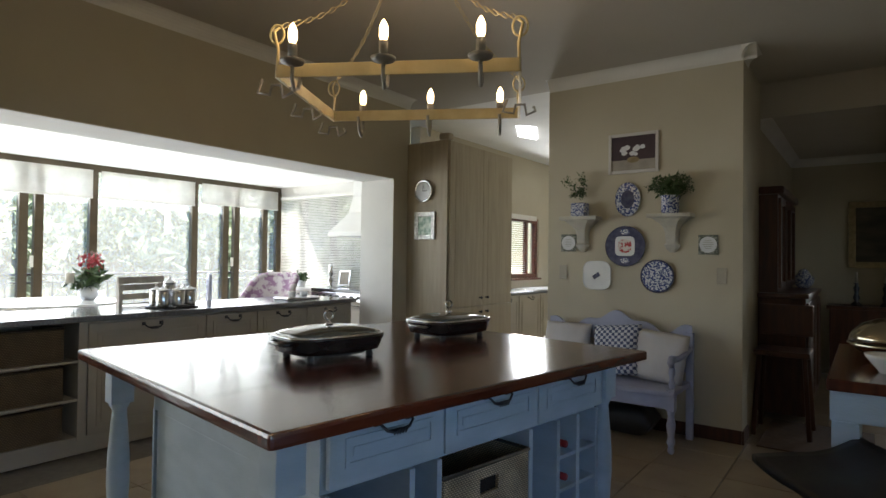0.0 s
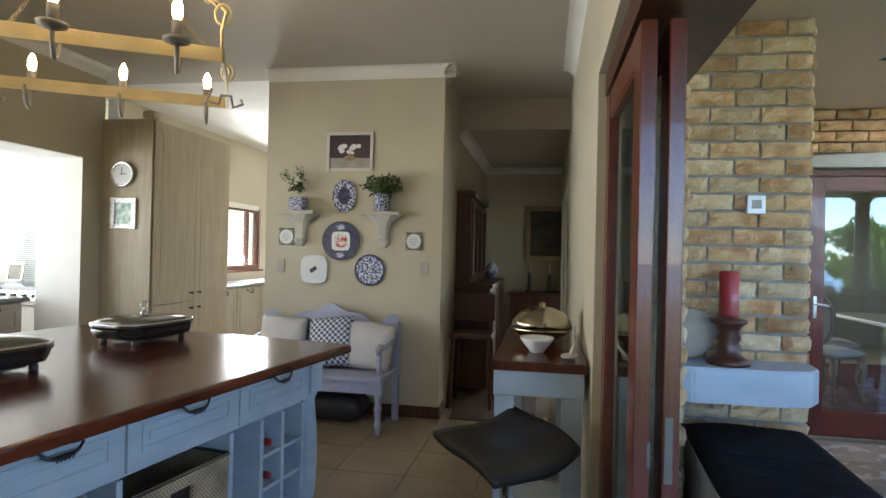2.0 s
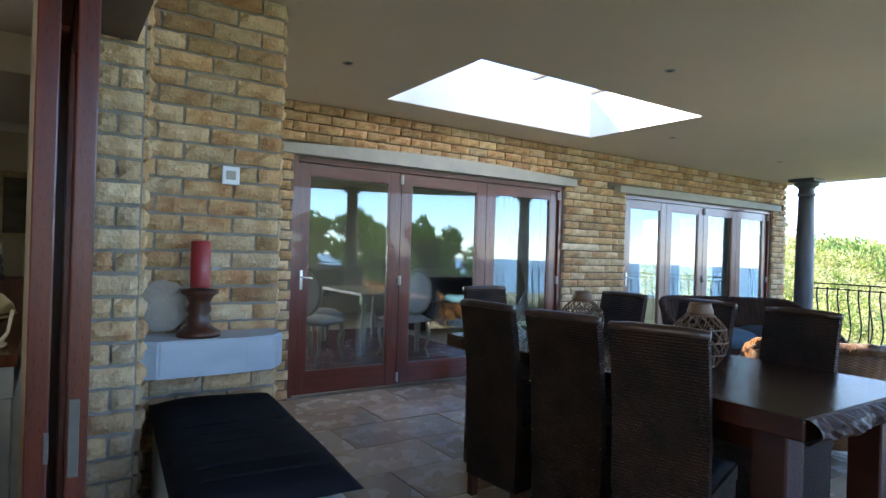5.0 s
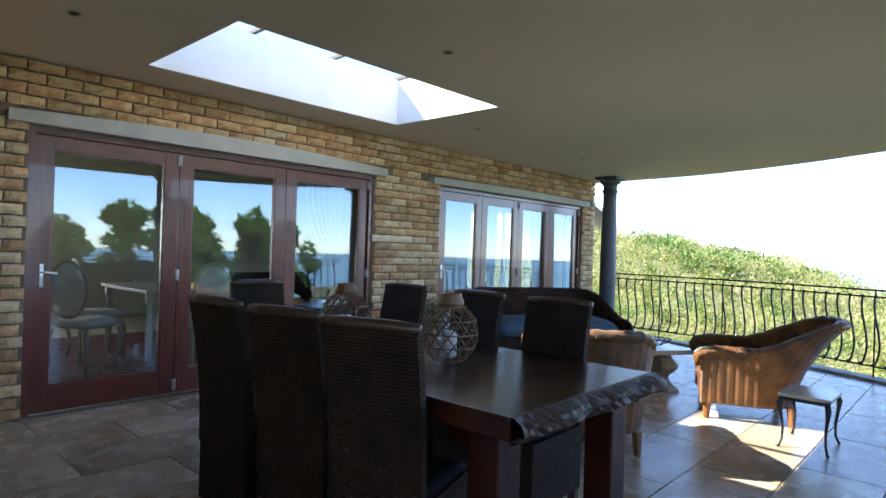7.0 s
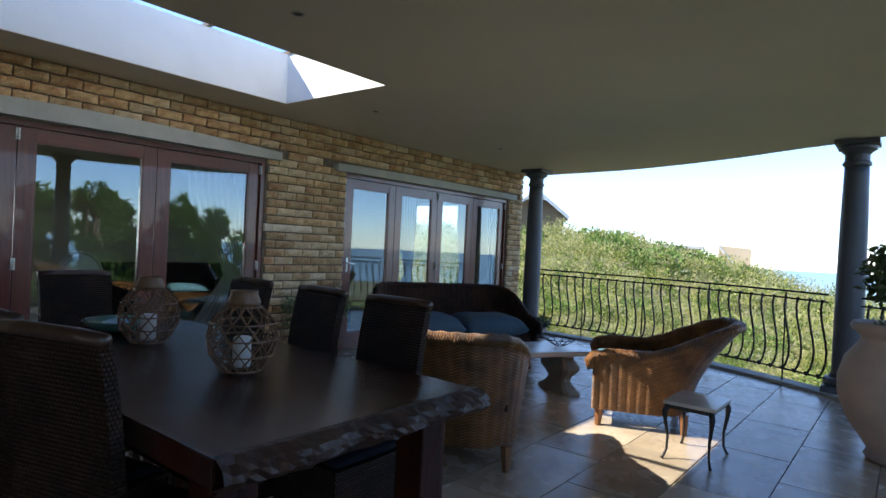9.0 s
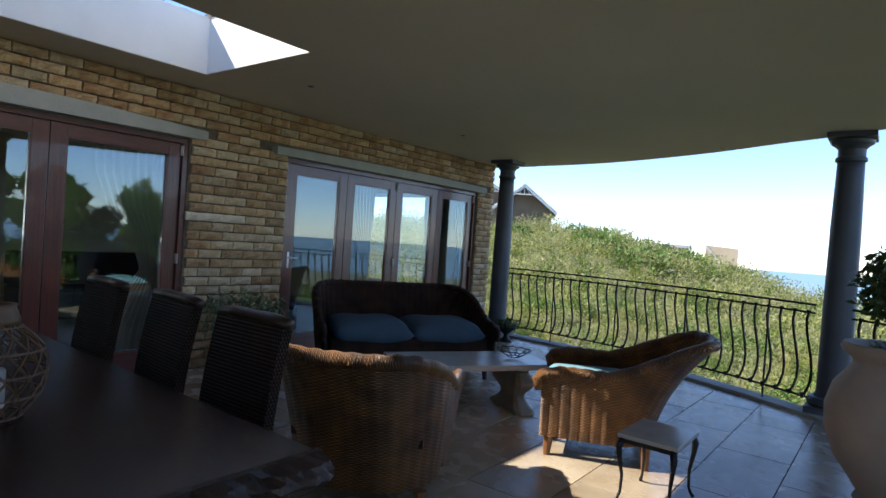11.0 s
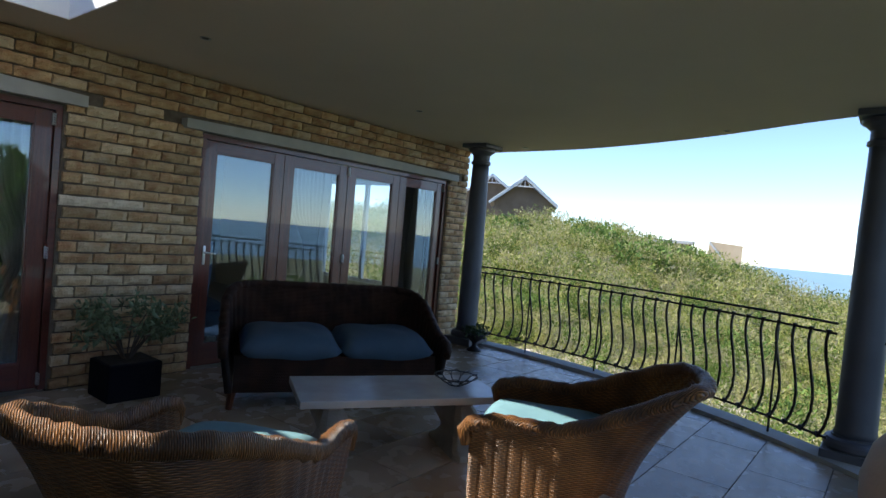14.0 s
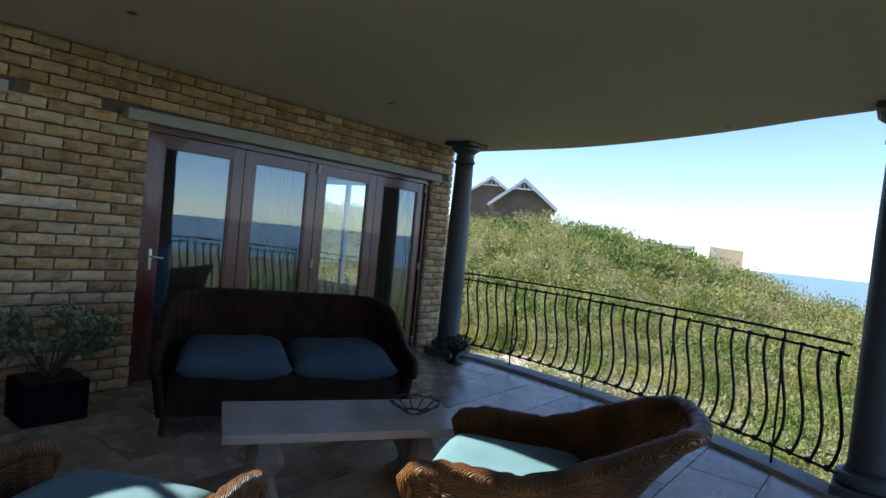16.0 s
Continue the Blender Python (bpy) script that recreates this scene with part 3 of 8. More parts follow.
# kitchen shell
PY = -0.118
setting("floor_kitchen", B(-6.9, -1.24, -7.2, 8.4, -0.2, -0.014), M_GROUT)
setting("trim_threshold", B(-1.312, -1.252, -5.30, -2.36, -0.012, 0.002), M_SLATE)
setting("floor_sunroom", B(-9.1, -6.75, -9.0, 0.8, -0.2, 0.12), M_FLOORL)
setting("ceiling_kitchen", box(B(-9.3, -1.63, -7.2, 0.12, KZ, KZ + 0.15), -2.72, -1.63, 0.12, 0.95, KZ, KZ + 0.15), M_CEIL)
setting("ceiling_scullery", B(-6.6, -2.72, 0.12, 8.4, KZ, KZ + 0.15), M_WHITE)
sk = new("skylight_diffuser", bpy.data.meshes.new("skylight_diffuser"))
sk.data.from_pydata([(-5.31, 1.19, KZ - 0.012), (-5.16, 1.39, KZ - 0.012), (-5.47, 2.02, KZ - 0.012), (-5.57, 1.7, KZ - 0.012)], [], [(3, 2, 1, 0)])
sk.data.materials.append(M_SKYPANEL)
tagged(sk, "bright white diffuser of the scullery skylight", "skylight", kind="structure")
setting("ceiling_dining", B(-2.72, -1.28, 0.95, 8.4, 2.62, KZ + 0.15), M_CEIL)
setting("wall_plates", B(-4.26, -2.69, PY, PY + 0.22, 0, KZ), M_WALL)
setting("wall_dining_west", B(-2.9, -2.72, PY + 0.22, 3.6, 0, KZ), M_WALL)

setting("wall_dining_north", B(-2.9, -1.45, 3.6, 3.75, 0, KZ), M_WALL)
setting("wall_dining_east", B(-1.6, -1.45, 3.55, 3.598, 0, KZ), M_WALL)
setting("wall_kitchen_south", B(-9.3, -1.63, -7.2, -7.05, 0, KZ), M_WALL)
hw = bmesh.new()
box(hw, -6.13, -5.7, -0.57, -0.33, 0, KZ)
box(hw, -6.13, -5.7, -7.05, -0.57, 2.12, KZ)
setting("wall_header", hw, M_WALL)
setting("trim_reveal", B(-6.132, -5.70, -0.574, -0.57, 0, 2.12), M_WHITE)
setting("trim_header_soffit", B(-6.13, -5.702, -7.05, -0.575, 2.114, 2.12), M_WHITE)
setting("wall_scullery_north", B(-6.6, -2.9, 5.2, 5.35, 0, KZ), M_WALL)
sw = bmesh.new()
box(sw, -6.45, -6.3, 0.6, 2.75, 0, KZ)
box(sw, -6.45, -6.3, 3.75, 5.2, 0, KZ)
box(sw, -6.45, -6.3, 2.75, 3.75, 0, 1.05)
box(sw, -6.45, -6.3, 2.75, 3.75, 2.0, KZ)
setting("wall_scullery_west", sw, M_WALL)
# coved cornices
co = bmesh.new()


def cove(bm, a, b, ceil, side):
    """A quarter-round cove from a to b in plan; side points away from the wall."""
    a, b, s = Vector(a), Vector(b), Vector(side)
    ring = []
    for p in (a, b):
        r = [bm.verts.new((p.x, p.y, ceil)), bm.verts.new((p.x, p.y, ceil - 0.09))]
        for i in range(1, 6):
            t = i / 6 * math.pi / 2
            r.append(bm.verts.new((p.x + s.x * 0.09 * (1 - math.cos(t)), p.y + s.y * 0.09 * (1 - math.cos(t)), ceil - 0.09 * (1 - math.sin(t)))))
        r.append(bm.verts.new((p.x + s.x * 0.095, p.y + s.y * 0.095, ceil)))
        ring.append(r)
    for k in range(len(ring[0])):
        bm.faces.new((ring[0][k], ring[0][(k + 1) % 8], ring[1][(k + 1) % 8], ring[1][k]))
    bm.faces.new(ring[0]), bm.faces.new(ring[1][::-1])


cove(co, (-4.26, PY), (-2.60, PY), KZ, (0, -1))
cove(co, (-2.69, PY - 0.09), (-2.69, PY + 0.24), KZ, (1, 0))
cove(co, (-1.63, -7.0), (-1.63, 0.1), KZ, (-1, 0))
cove(co, (-5.7, -7.0), (-5.7, -0.33), KZ, (1, 0))
cove(co, (-2.72, 0.96), (-2.72, 3.6), 2.62, (1, 0))
cove(co, (-2.72, 3.6), (-1.63, 3.6), 2.62, (0, -1))
setting("cornice", co, M_WHITE)
setting("baseboard", B(-4.26, -2.69, PY - 0.015, PY - 0.001, 0, 0.1, bevel=0.004), M_DARKWOOD)
setting("baseboard_end", B(-2.689, -2.675, PY - 0.015, PY + 0.22, 0, 0.1, bevel=0.004), M_DARKWOOD)

# sunroom
setting("ceiling_sunroom", B(-9.2, -6.13, -9.0, 0.8, 2.34, 2.5), M_SHAFT)
setting("wall_sunroom_south", B(-9.2, -6.13, -9.1, -9.0, 0, 2.34), M_WHITE)
sn = bmesh.new()
box(sn, -9.1, -6.6, 0.64, 0.8, 0, 0.8)
box(sn, -6.6, -6.13, 0.64, 0.8, 0, 2.34)
box(sn, -9.1, -6.6, 0.64, 0.8, 2.2, 2.34)
setting("wall_sunroom_north", sn, M_WHITE)

# lounge behind the glazed doors
setting("floor_lounge", B(-1.28, 8.34, WY + 0.07, 6.0, -0.2, 0.0), M_FLOORL)
setting("ceiling_lounge", B(-1.28, 8.2, WY + 0.25, 6.0, 2.62, 2.8), M_CEIL)
# unseen opening, cut only for the added fill lamp
ln = box(box(bmesh.new(), 0.5, 8.2, 6.0, 6.15, 0, 2.7), -1.28, -1.1, 6.0, 6.15, 0, 2.7)
setting("wall_lounge_north", box(box(ln, -1.1, 0.5, 6.0, 6.15, 0, 0.9), -1.1, 0.5, 6.0, 6.15, 2.1, 2.7), M_WALL)
# same made-up opening as in the kitchen's east wall
lw = box(box(bmesh.new(), -1.59, -1.30, 0.34, 1.1, 0, 2.7), -1.59, -1.30, 3.1, 6.0, 0, 2.7)
setting("wall_lounge_west", box(lw, -1.59, -1.30, 1.1, 3.1, 2.1, 2.7), M_WALL)
we = bmesh.new()
box(we, 8.2, 8.34, WY + 0.25, 1.0, 0, 2.7)
box(we, 8.2, 8.34, 2.9, 6.0, 0, 2.7)
box(we, 8.2, 8.34, 1.0, 2.9, 0, 0.5)
box(we, 8.2, 8.34, 1.0, 2.9, 2.1, 2.7)
setting("wall_lounge_east", we, M_WALL)
setting("roof", B(-9.3, 8.5, 0.32, 8.4, 3.12, 3.25), M_LINTEL)


# ---- the outdoors ----
RIDGE = [(-180, 8.5), (-170, 8.5), (-150, 3.0), (-120, -8.0), (-60, -9.0), (-15, -6.0), (0, -3.4), (2.4, -2.9), (7.2, -2.0), (10.7, -0.8), (16.3, 0.5), (21.4, 1.8),
         (28.8, 2.2), (34, 1.6), (50, 2.0), (90, 5.0), (120, 8.0), (150, 8.5), (180, 8.5)]


def land(x, y):
    """The ground's height: low by the house, up to a ridge, then down to the sea."""
    dx, dy = x - 2.2, y + 4.7
    r = math.hypot(dx, dy)
    az = math.degrees(math.atan2(dy, dx))
    el = np.interp(az, [a for a, _ in RIDGE], [b for _, b in RIDGE])
    crest = 0.55 + 50 * math.tan(radians(el - (0.3 if el < 3 else 0)))
    low = -2.6
    if r < 12:
        z = low
    elif r < 50:
        t = (r - 12) / 38
        z = low + (crest - low) * (0.35 * t + 0.65 * t * t * (3 - 2 * t))
    else:
        z = crest - (r - 50) * 0.06 if el < 5 else crest + (r - 50) * 0.1 * max(0, 1 - r / 200)
        z = max(z, -75)
    if -9.6 < x < 9 and -7.2 < y < 9:
        z = min(z, -1.2)
    if 12 < r < 60:
        z += 0.35 * math.sin(x * 0.35 + 1) * math.sin(y * 0.28)
    return z


def terrain():
    bm = bmesh.new()
    rad = [0, 4, 8, 10, 12, 14, 16, 18, 20, 22, 24, 26, 28, 30, 33, 36, 39, 42, 45, 48, 51, 55, 60, 70, 90, 130, 200, 320, 600, 1200, 3000]
    seg = 180
    rows = []
    for r in rad:
        row = []
        for i in range(seg):
            a = 2 * math.pi * i / seg
            x, y = 2.2 + r * math.cos(a), -4.7 + r * math.sin(a)
            z = land(x, y) if r < 700 else -80
            row.append(bm.verts.new((x, y, z)))
        rows.append(row)
    for a, b in zip(rows, rows[1:]):
        for i in range(seg):
            f = [a[i], b[i], b[(i + 1) % seg], a[(i + 1) % seg]]
            bm.faces.new(f)
    bmesh.ops.remove_doubles(bm, verts=bm.verts, dist=0.001)
    return bm


setting("ground", terrain(), M_GROUND, smooth=True)
gp = bmesh.new()
gr = [[gp.verts.new((2.2 + q * math.cos(radians(a)), -4.7 + q * math.sin(radians(a)), land(2.2 + q * math.cos(radians(a)), -4.7 + q * math.sin(radians(a))) + 0.05)) for q in (15.0, 15.6, 16.2, 16.8, 17.4)] for a in range(-12, 51)]
for a, b in zip(gr, gr[1:]):
    for i in range(4):
        gp.faces.new((a[i], a[i + 1], b[i + 1], b[i]))
setting("pavement_gravel", gp, M_GRAVEL, True)
sea = bmesh.new()
lathe(sea, [(5000, -64.0), (4990, -60.0)], 96)
setting("water", sea, M_SEA)


def scrub(name, az0, az1, r0, r1, n, size, leaf, seed, material, per=46, label="", tall=0.75):
    rs = np.random.RandomState(seed)
    c, rr = [], []
    while len(c) < n:
        az, r = radians(rs.uniform(az0, az1)), r0 + (r1 - r0) * rs.random() ** 0.75
        x, y = 2.2 + r * math.cos(az), -4.7 + r * math.sin(az)
        if -9.8 < x < 9.3 and -7.6 < y < 8.7:
            continue
        if name != "woods" and 15.2 < r < 17.2 and -12 < math.degrees(az) < 50 and rs.random() < 0.85:
            continue
        s = size * (0.42 + 1.15 * rs.random() ** 2)
        up = tall * rs.uniform(0.7, 1.35)
        c.append((x, y, land(x, y) + s * up * 0.35))
        rr.append((s, s, s * up))
    rr = np.array(rr)
    tagged(leaf_cloud(name, c, rr, per, leaf * (0.6 + rr[:, 0] / size * 0.5), seed, material), label, "shrubs", kind="stuff")


scrub("scrub_near", -25, 48, 8.2, 24, 1000, 0.72, 0.036, 3, M_SCRUB, 800, "dense yellow-green coastal scrub on the slope below the terrace")
scrub("scrub_far", -25, 60, 22, 53, 1700, 1.1, 0.068, 5, M_SCRUB, 460, "olive and straw coloured fynbos covering the hillside")
scrub("bush_far", 14, 36, 34, 50, 22, 1.25, 0.12, 6, M_BUSH, 700, "brighter green bushes scattered near the hill crest")
scrub("bush_near", -20, 40, 10, 30, 60, 0.75, 0.06, 16, M_BUSH, 700, "fresh green bushes standing among the dry scrub")
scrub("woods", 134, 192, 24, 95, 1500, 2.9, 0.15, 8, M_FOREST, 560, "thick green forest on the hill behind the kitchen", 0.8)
scrub("shrubs_seaward", -160, -25, 9, 30, 420, 0.9, 0.22, 9, M_GREEN, 80, "low green shrubs on the seaward slope")


def tree(x, y, h, r, seed, group="seaward trees"):
    t = thing("tree", pose(x, y, land(x, y) - 0.1), "tall leafy green coastal tree on the seaward slope", "tree", group)
    g = random.Random(seed)
    tr = bmesh.new()
    tube(tr, [(0, 0, 0), (0.1, 0.05, h * 0.3), (0, 0.1, h * 0.6), (0.05, 0, h * 0.9)], [0.16, 0.12, 0.08, 0.03], 8)
    lumps, rr = [], []
    for i in range(34):
        a, q = g.uniform(0, 6.28), g.uniform(0, 1) ** 0.8
        k = g.uniform(0.2, 1.05) * (1 - 0.35 * q * q)
        p = (r * k * math.cos(a), r * k * math.sin(a), h * (0.42 + 0.52 * q))
        lumps.append(p)
        w = r * g.uniform(0.16, 0.34)
        rr.append((w, w, w * g.uniform(0.7, 1.2)))
        tube(tr, [(0, 0.05, h * 0.3), (p[0] * 0.5, p[1] * 0.5, p[2] - 0.3), p], [0.05, 0.03, 0.012], 5)
    part("trunk", tr, M_BARK, t)
    lumps.append((0, 0, h * 0.95))
    rr.append((r * 0.35, r * 0.35, h * 0.06))
    o = leaf_cloud("crown", lumps, rr, 170, [0.085] * len(lumps), seed, M_GREEN)
    o.parent = t
    return t


for i, (az, top, r, dist) in enumerate(((-69.2, 2.4, 0.7, 18.6), (-65.2, 2.5, 0.85, 18), (-62.9, 2.0, 0.65, 17), (-58.6, 2.25, 0.7, 18), (-55.8, 2.0, 0.85, 18), (-74.0, 1.9, 0.8, 19.5))):
    tx_, ty_ = -1.54 + dist * math.cos(radians(az)), 5.1 + dist * math.sin(radians(az))
    tree(tx_, ty_, top - land(tx_, ty_) + 0.1, r, 20 + i)


def hill_house(m, w, d, wall_h, roof_h, gable=True, label=""):
    """A house on the crest, with its gable to -y."""
    h = thing("house", m, label, "house", "houses on the hill")
    tagged(part("wall", B(-w / 2, w / 2, -d / 2, d / 2, -4, wall_h), M_HOUSE, h))
    if gable:
        bm = bmesh.new()
        a = [bm.verts.new(c) for c in ((-w / 2, -d / 2, wall_h + .002), (w / 2, -d / 2, wall_h + .002), (0, -d / 2, wall_h + roof_h - 0.25))]
        b = [bm.verts.new((v.co.x, d / 2, v.co.z)) for v in a]
        bm.faces.new(a), bm.faces.new(b[::-1])
        for i in range(3):
            bm.faces.new((a[i], a[(i + 1) % 3], b[(i + 1) % 3], b[i]))
        part("gable", bm, M_HOUSE, h)
        for s in (-1, 1):
            bm = bmesh.new()
            c = [(s * (w / 2 + 0.5), -d / 2 - 0.6, wall_h - 0.35), (0, -d / 2 - 0.8, wall_h + roof_h), (0, d / 2 + 0.5, wall_h + roof_h), (s * (w / 2 + 0.7), d / 2 + 0.5, wall_h - 0.35)]
            lo, hi = [bm.verts.new(q) for q in c], [bm.verts.new((q[0], q[1], q[2] + 0.22)) for q in c]
            bm.faces.new(lo), bm.faces.new(hi[::-1])
            for i in range(4):
                bm.faces.new((lo[i], hi[i], hi[(i + 1) % 4], lo[(i + 1) % 4]))
            part("roof", bm, M_ROOF, h, "pale grey pitched roof slope")
            part("bargeboard", tube(bmesh.new(), [c[0], c[1]], 0.16, 4), M_SHAFT, h)
        tr = bmesh.new()
        z0 = wall_h + roof_h * 0.62
        tube(tr, [(-w * 0.19, -d / 2 - 0.8, z0), (w * 0.19, -d / 2 - 0.8, z0)], 0.07, 4)
        for q in (-w * 0.09, 0, w * 0.09):
            tube(tr, [(q, -d / 2 - 0.8, z0), (q * 0.2, -d / 2 - 0.8, wall_h + roof_h)], 0.05, 4)
        part("truss", tr, M_SHAFT, h, "white decorative gable truss")
    else:
        part("roof", B(-w / 2 - 0.3, w / 2 + 0.3, -d / 2 - 0.3, d / 2 + 0.3, wall_h, wall_h + 0.3), M_ROOF, h)
    return h


M_HOUSE = mat("brown brick far wall", (0.20, 0.15, 0.11), 0.9, c2=(0.16, 0.12, 0.085), scale=1)
M_ROOF = mat("pale grey roof sheet", (0.42, 0.44, 0.46), 0.6, c2=(0.36, 0.38, 0.40), scale=0.6)
M_TAN = mat("tan far plaster", (0.42, 0.35, 0.25), 0.9, c2=(0.38, 0.31, 0.22), scale=1)


def at(az, dist, z=0.0):
    return 2.2 + dist * math.cos(radians(az)), -4.7 + dist * math.sin(radians(az)), z


hx, hy, _ = at(30.8, 60)
hill_house(pose(hx, hy, 2.3, rz=30.8 - 90), 5.4, 9, 2.5, 2.2, True, "brown brick gabled house with pale roof on the hill crest")
hx, hy, _ = at(33.9, 74)
hill_house(pose(hx, hy, 2.5, rz=33 - 90), 6.5, 9, 3.6, 2.3, True, "brown brick gabled house further back on the hill")
hx, hy, _ = at(17.4, 66)
hill_house(pose(hx, hy, -1.9, rz=17 - 90), 5.0, 5, 4.1, 0, False, "low flat-roofed tan house behind the hill crest")
hx, hy, _ = at(12.4, 64)
ho = thing("house", pose(hx, hy, -2.6, rz=12 - 90), "tan house with a steep single roof slope behind the crest", "house", "houses on the hill")
bm = bmesh.new()
lo = [bm.verts.new((x, -3, z)) for x, z in ((-1.5, -1), (1.5, -1), (1.5, 5.0), (-1.4, 5.2))]
hi = [bm.verts.new((v.co.x, 3, v.co.z)) for v in lo]
bm.faces.new(lo), bm.faces.new(hi[::-1])
for i in range(4):
    bm.faces.new((lo[i], hi[i], hi[(i + 1) % 4], lo[(i + 1) % 4]))
part("wall", bm, M_TAN, ho)
bm = bmesh.new()
a = [bm.verts.new(c) for c in ((-1.4, -3.2, 5.3), (-1.4, 3.2, 5.3), (1.2, 3.2, 2.2), (1.2, -3.2, 2.2))]
b = [bm.verts.new((v.co.x, v.co.y, v.co.z - 0.25)) for v in a]
bm.faces.new(a), bm.faces.new(b[::-1])
for i in range(4):
    bm.faces.new((a[i], b[i], b[(i + 1) % 4], a[(i + 1) % 4]))
part("roof", bm, M_ROOF, ho)


# ---- doors, columns, railing ----
def leaf(parent, w, h, glass_mat, wood_v, wood_h, sw=0.115, bw=0.19, name="door_leaf"):
    """A glazed door leaf, standing on z = 0 from x = 0 to w, 45 mm thick."""
    t = 0.0225
    lf = part(name, B(0, sw, -t, t, 0, h, bevel=0.004), wood_v, parent)
    part("stile", B(w - sw, w, -t, t, 0, h, bevel=0.004), wood_v, lf)
    part("top_rail", B(sw, w - sw, -t + .002, t - .002, h - 0.10, h, bevel=0.003), wood_h, lf)
    part("bottom_rail", B(sw, w - sw, -t + .002, t - .002, 0, bw, bevel=0.003), wood_h, lf)
    bd = bmesh.new()
    for q in ((sw, sw + .012, bw, h - .10), (w - sw - .012, w - sw, bw, h - .10), (sw + .012, w - sw - .012, bw, bw + .012), (sw + .012, w - sw - .012, h - .112, h - .10)):
        box(bd, q[0], q[1], -0.017, 0.017, q[2], q[3])
    part("glazing_bead", bd, wood_h, lf)
    part("pane", B(sw + .002, w - sw - .002, -0.003, 0.003, bw + .002, h - .102), glass_mat, lf, "clear reflecting door glass")
    return lf


def hinge(parent, x, z):
    bm = bmesh.new()
    box(bm, x - 0.014, x + 0.014, -0.04, -0.024, z - 0.045, z + 0.045, bevel=0.002)
    for k in range(5):
        lathe(bm, [(0.009, k * 0.018 - 0.045), (0.009, k * 0.018 - 0.031)], 10, (x, -0.046, z))
    return part("hinge", bm, M_CHROME, parent, "galvanised folding door hinge", True)


def fold_doors(name, x0, x1, count, extra, label):
    ob = thing(name, pose(x0, 0.145, 0.005), label, "door")
    tagged(ob, kind="structure")
    w = (x1 - x0 - 0.09) / count
    fr = bmesh.new()
    box(fr, 0, 0.045, -0.05, 0.06, 0, 2.09)
    box(fr, x1 - x0 - 0.045, x1 - x0, -0.05, 0.06, 0, 2.09)
    box(fr, 0.045, x1 - x0 - 0.045, -0.05, 0.06, 2.045, 2.09)
    part("frame", fr, M_REDWOODX, ob)
    for i in range(count):
        lf = leaf(ob, w - 0.005, 2.03, M_GLASS, M_REDWOOD, M_REDWOODX)
        lf.location = (0.0475 + i * w, 0, 0.01)
        if i in extra:
            for z in (0.07, 1.0, 1.97):
                hinge(lf, w - 0.002, z)
    hd = bmesh.new()
    box(hd, 0.095, 0.12, -0.03, -0.024, 0.93, 1.1, bevel=0.003)
    tube(hd, [(0.107, -0.03, 1.04), (0.107, -0.055, 1.04), (0.02 + 0.107, -0.06, 1.04), (0.2, -0.06, 1.03)], 0.008)
    part("handle", hd, M_CHROME, ob, "dull steel lever handle", True)
    return ob


fold_doors("door_1", D1[0], D1[1], 3, (0, 2), "closed red meranti folding doors with three tall glass leaves")
fold_doors("door_2", D2[0], D2[1], 4, (1, 3), "closed red meranti folding doors with four tall glass leaves")
d3 = thing("door_3", pose(-1.535, -2.37, 0.01, rz=-89.4), "open red meranti glazed leaves folded together at the kitchen jamb", "door")
tagged(d3, kind="structure")
for k, dy in enumerate((-0.042, 0.035)):
    lf = leaf(d3, 0.84, 2.03, M_GLASS, M_REDWOOD, M_REDWOODX)
    lf.location = (0.02, dy, 0)
lk = B(0.858, 0.864, 0.018, 0.04, 0.76, 0.94, bevel=0.002)
part("lock_plate", lk, M_DULLST, d3, "worn steel lock plate")
part("hinge", B(0.859, 0.864, -0.028, -0.018, 0.80, 0.87, bevel=0.001), M_DULLST, d3)
part("frame", B(-0.02, 0.012, -0.06, 0.07, 0, 2.05, bevel=0.004), M_REDWOOD, d3)


def column(x, y, label):
    c = thing("column", pose(x, y, 0), label, "column", "terrace columns")
    part("base", lathe(B(-0.2, 0.2, -0.2, 0.2, 0, 0.09, bevel=0.008), [(0.185, 0.09), (0.2, 0.11), (0.2, 0.14), (0.185, 0.165), (0.15, 0.175), (0.15, 0.19)], 32), M_COLUMN, c, "", False)
    part("shaft", lathe(bmesh.new(), [(0.14, 0.19), (0.13, 0.23), (0.128, 0.9), (0.12, 1.7), (0.108, 2.2), (0.106, 2.30)], 40), M_COLUMN, c, "", True)
    part("capital", lathe(B(-0.185, 0.185, -0.185, 0.185, CZ - 0.05, CZ - 0.002, bevel=0.006), [(0.106, 2.302), (0.124, 2.315), (0.124, 2.34), (0.108, 2.355), (0.108, 2.42), (0.135, 2.45), (0.165, 2.47), (0.17, CZ - 0.062)], 36), M_COLUMN, c)
    return c


LC = "smooth grey painted classical column holding the terrace roof"
column(7.91, -0.44, LC)
column(7.0, -4.63, LC)
column(3.6, -6.15, LC)


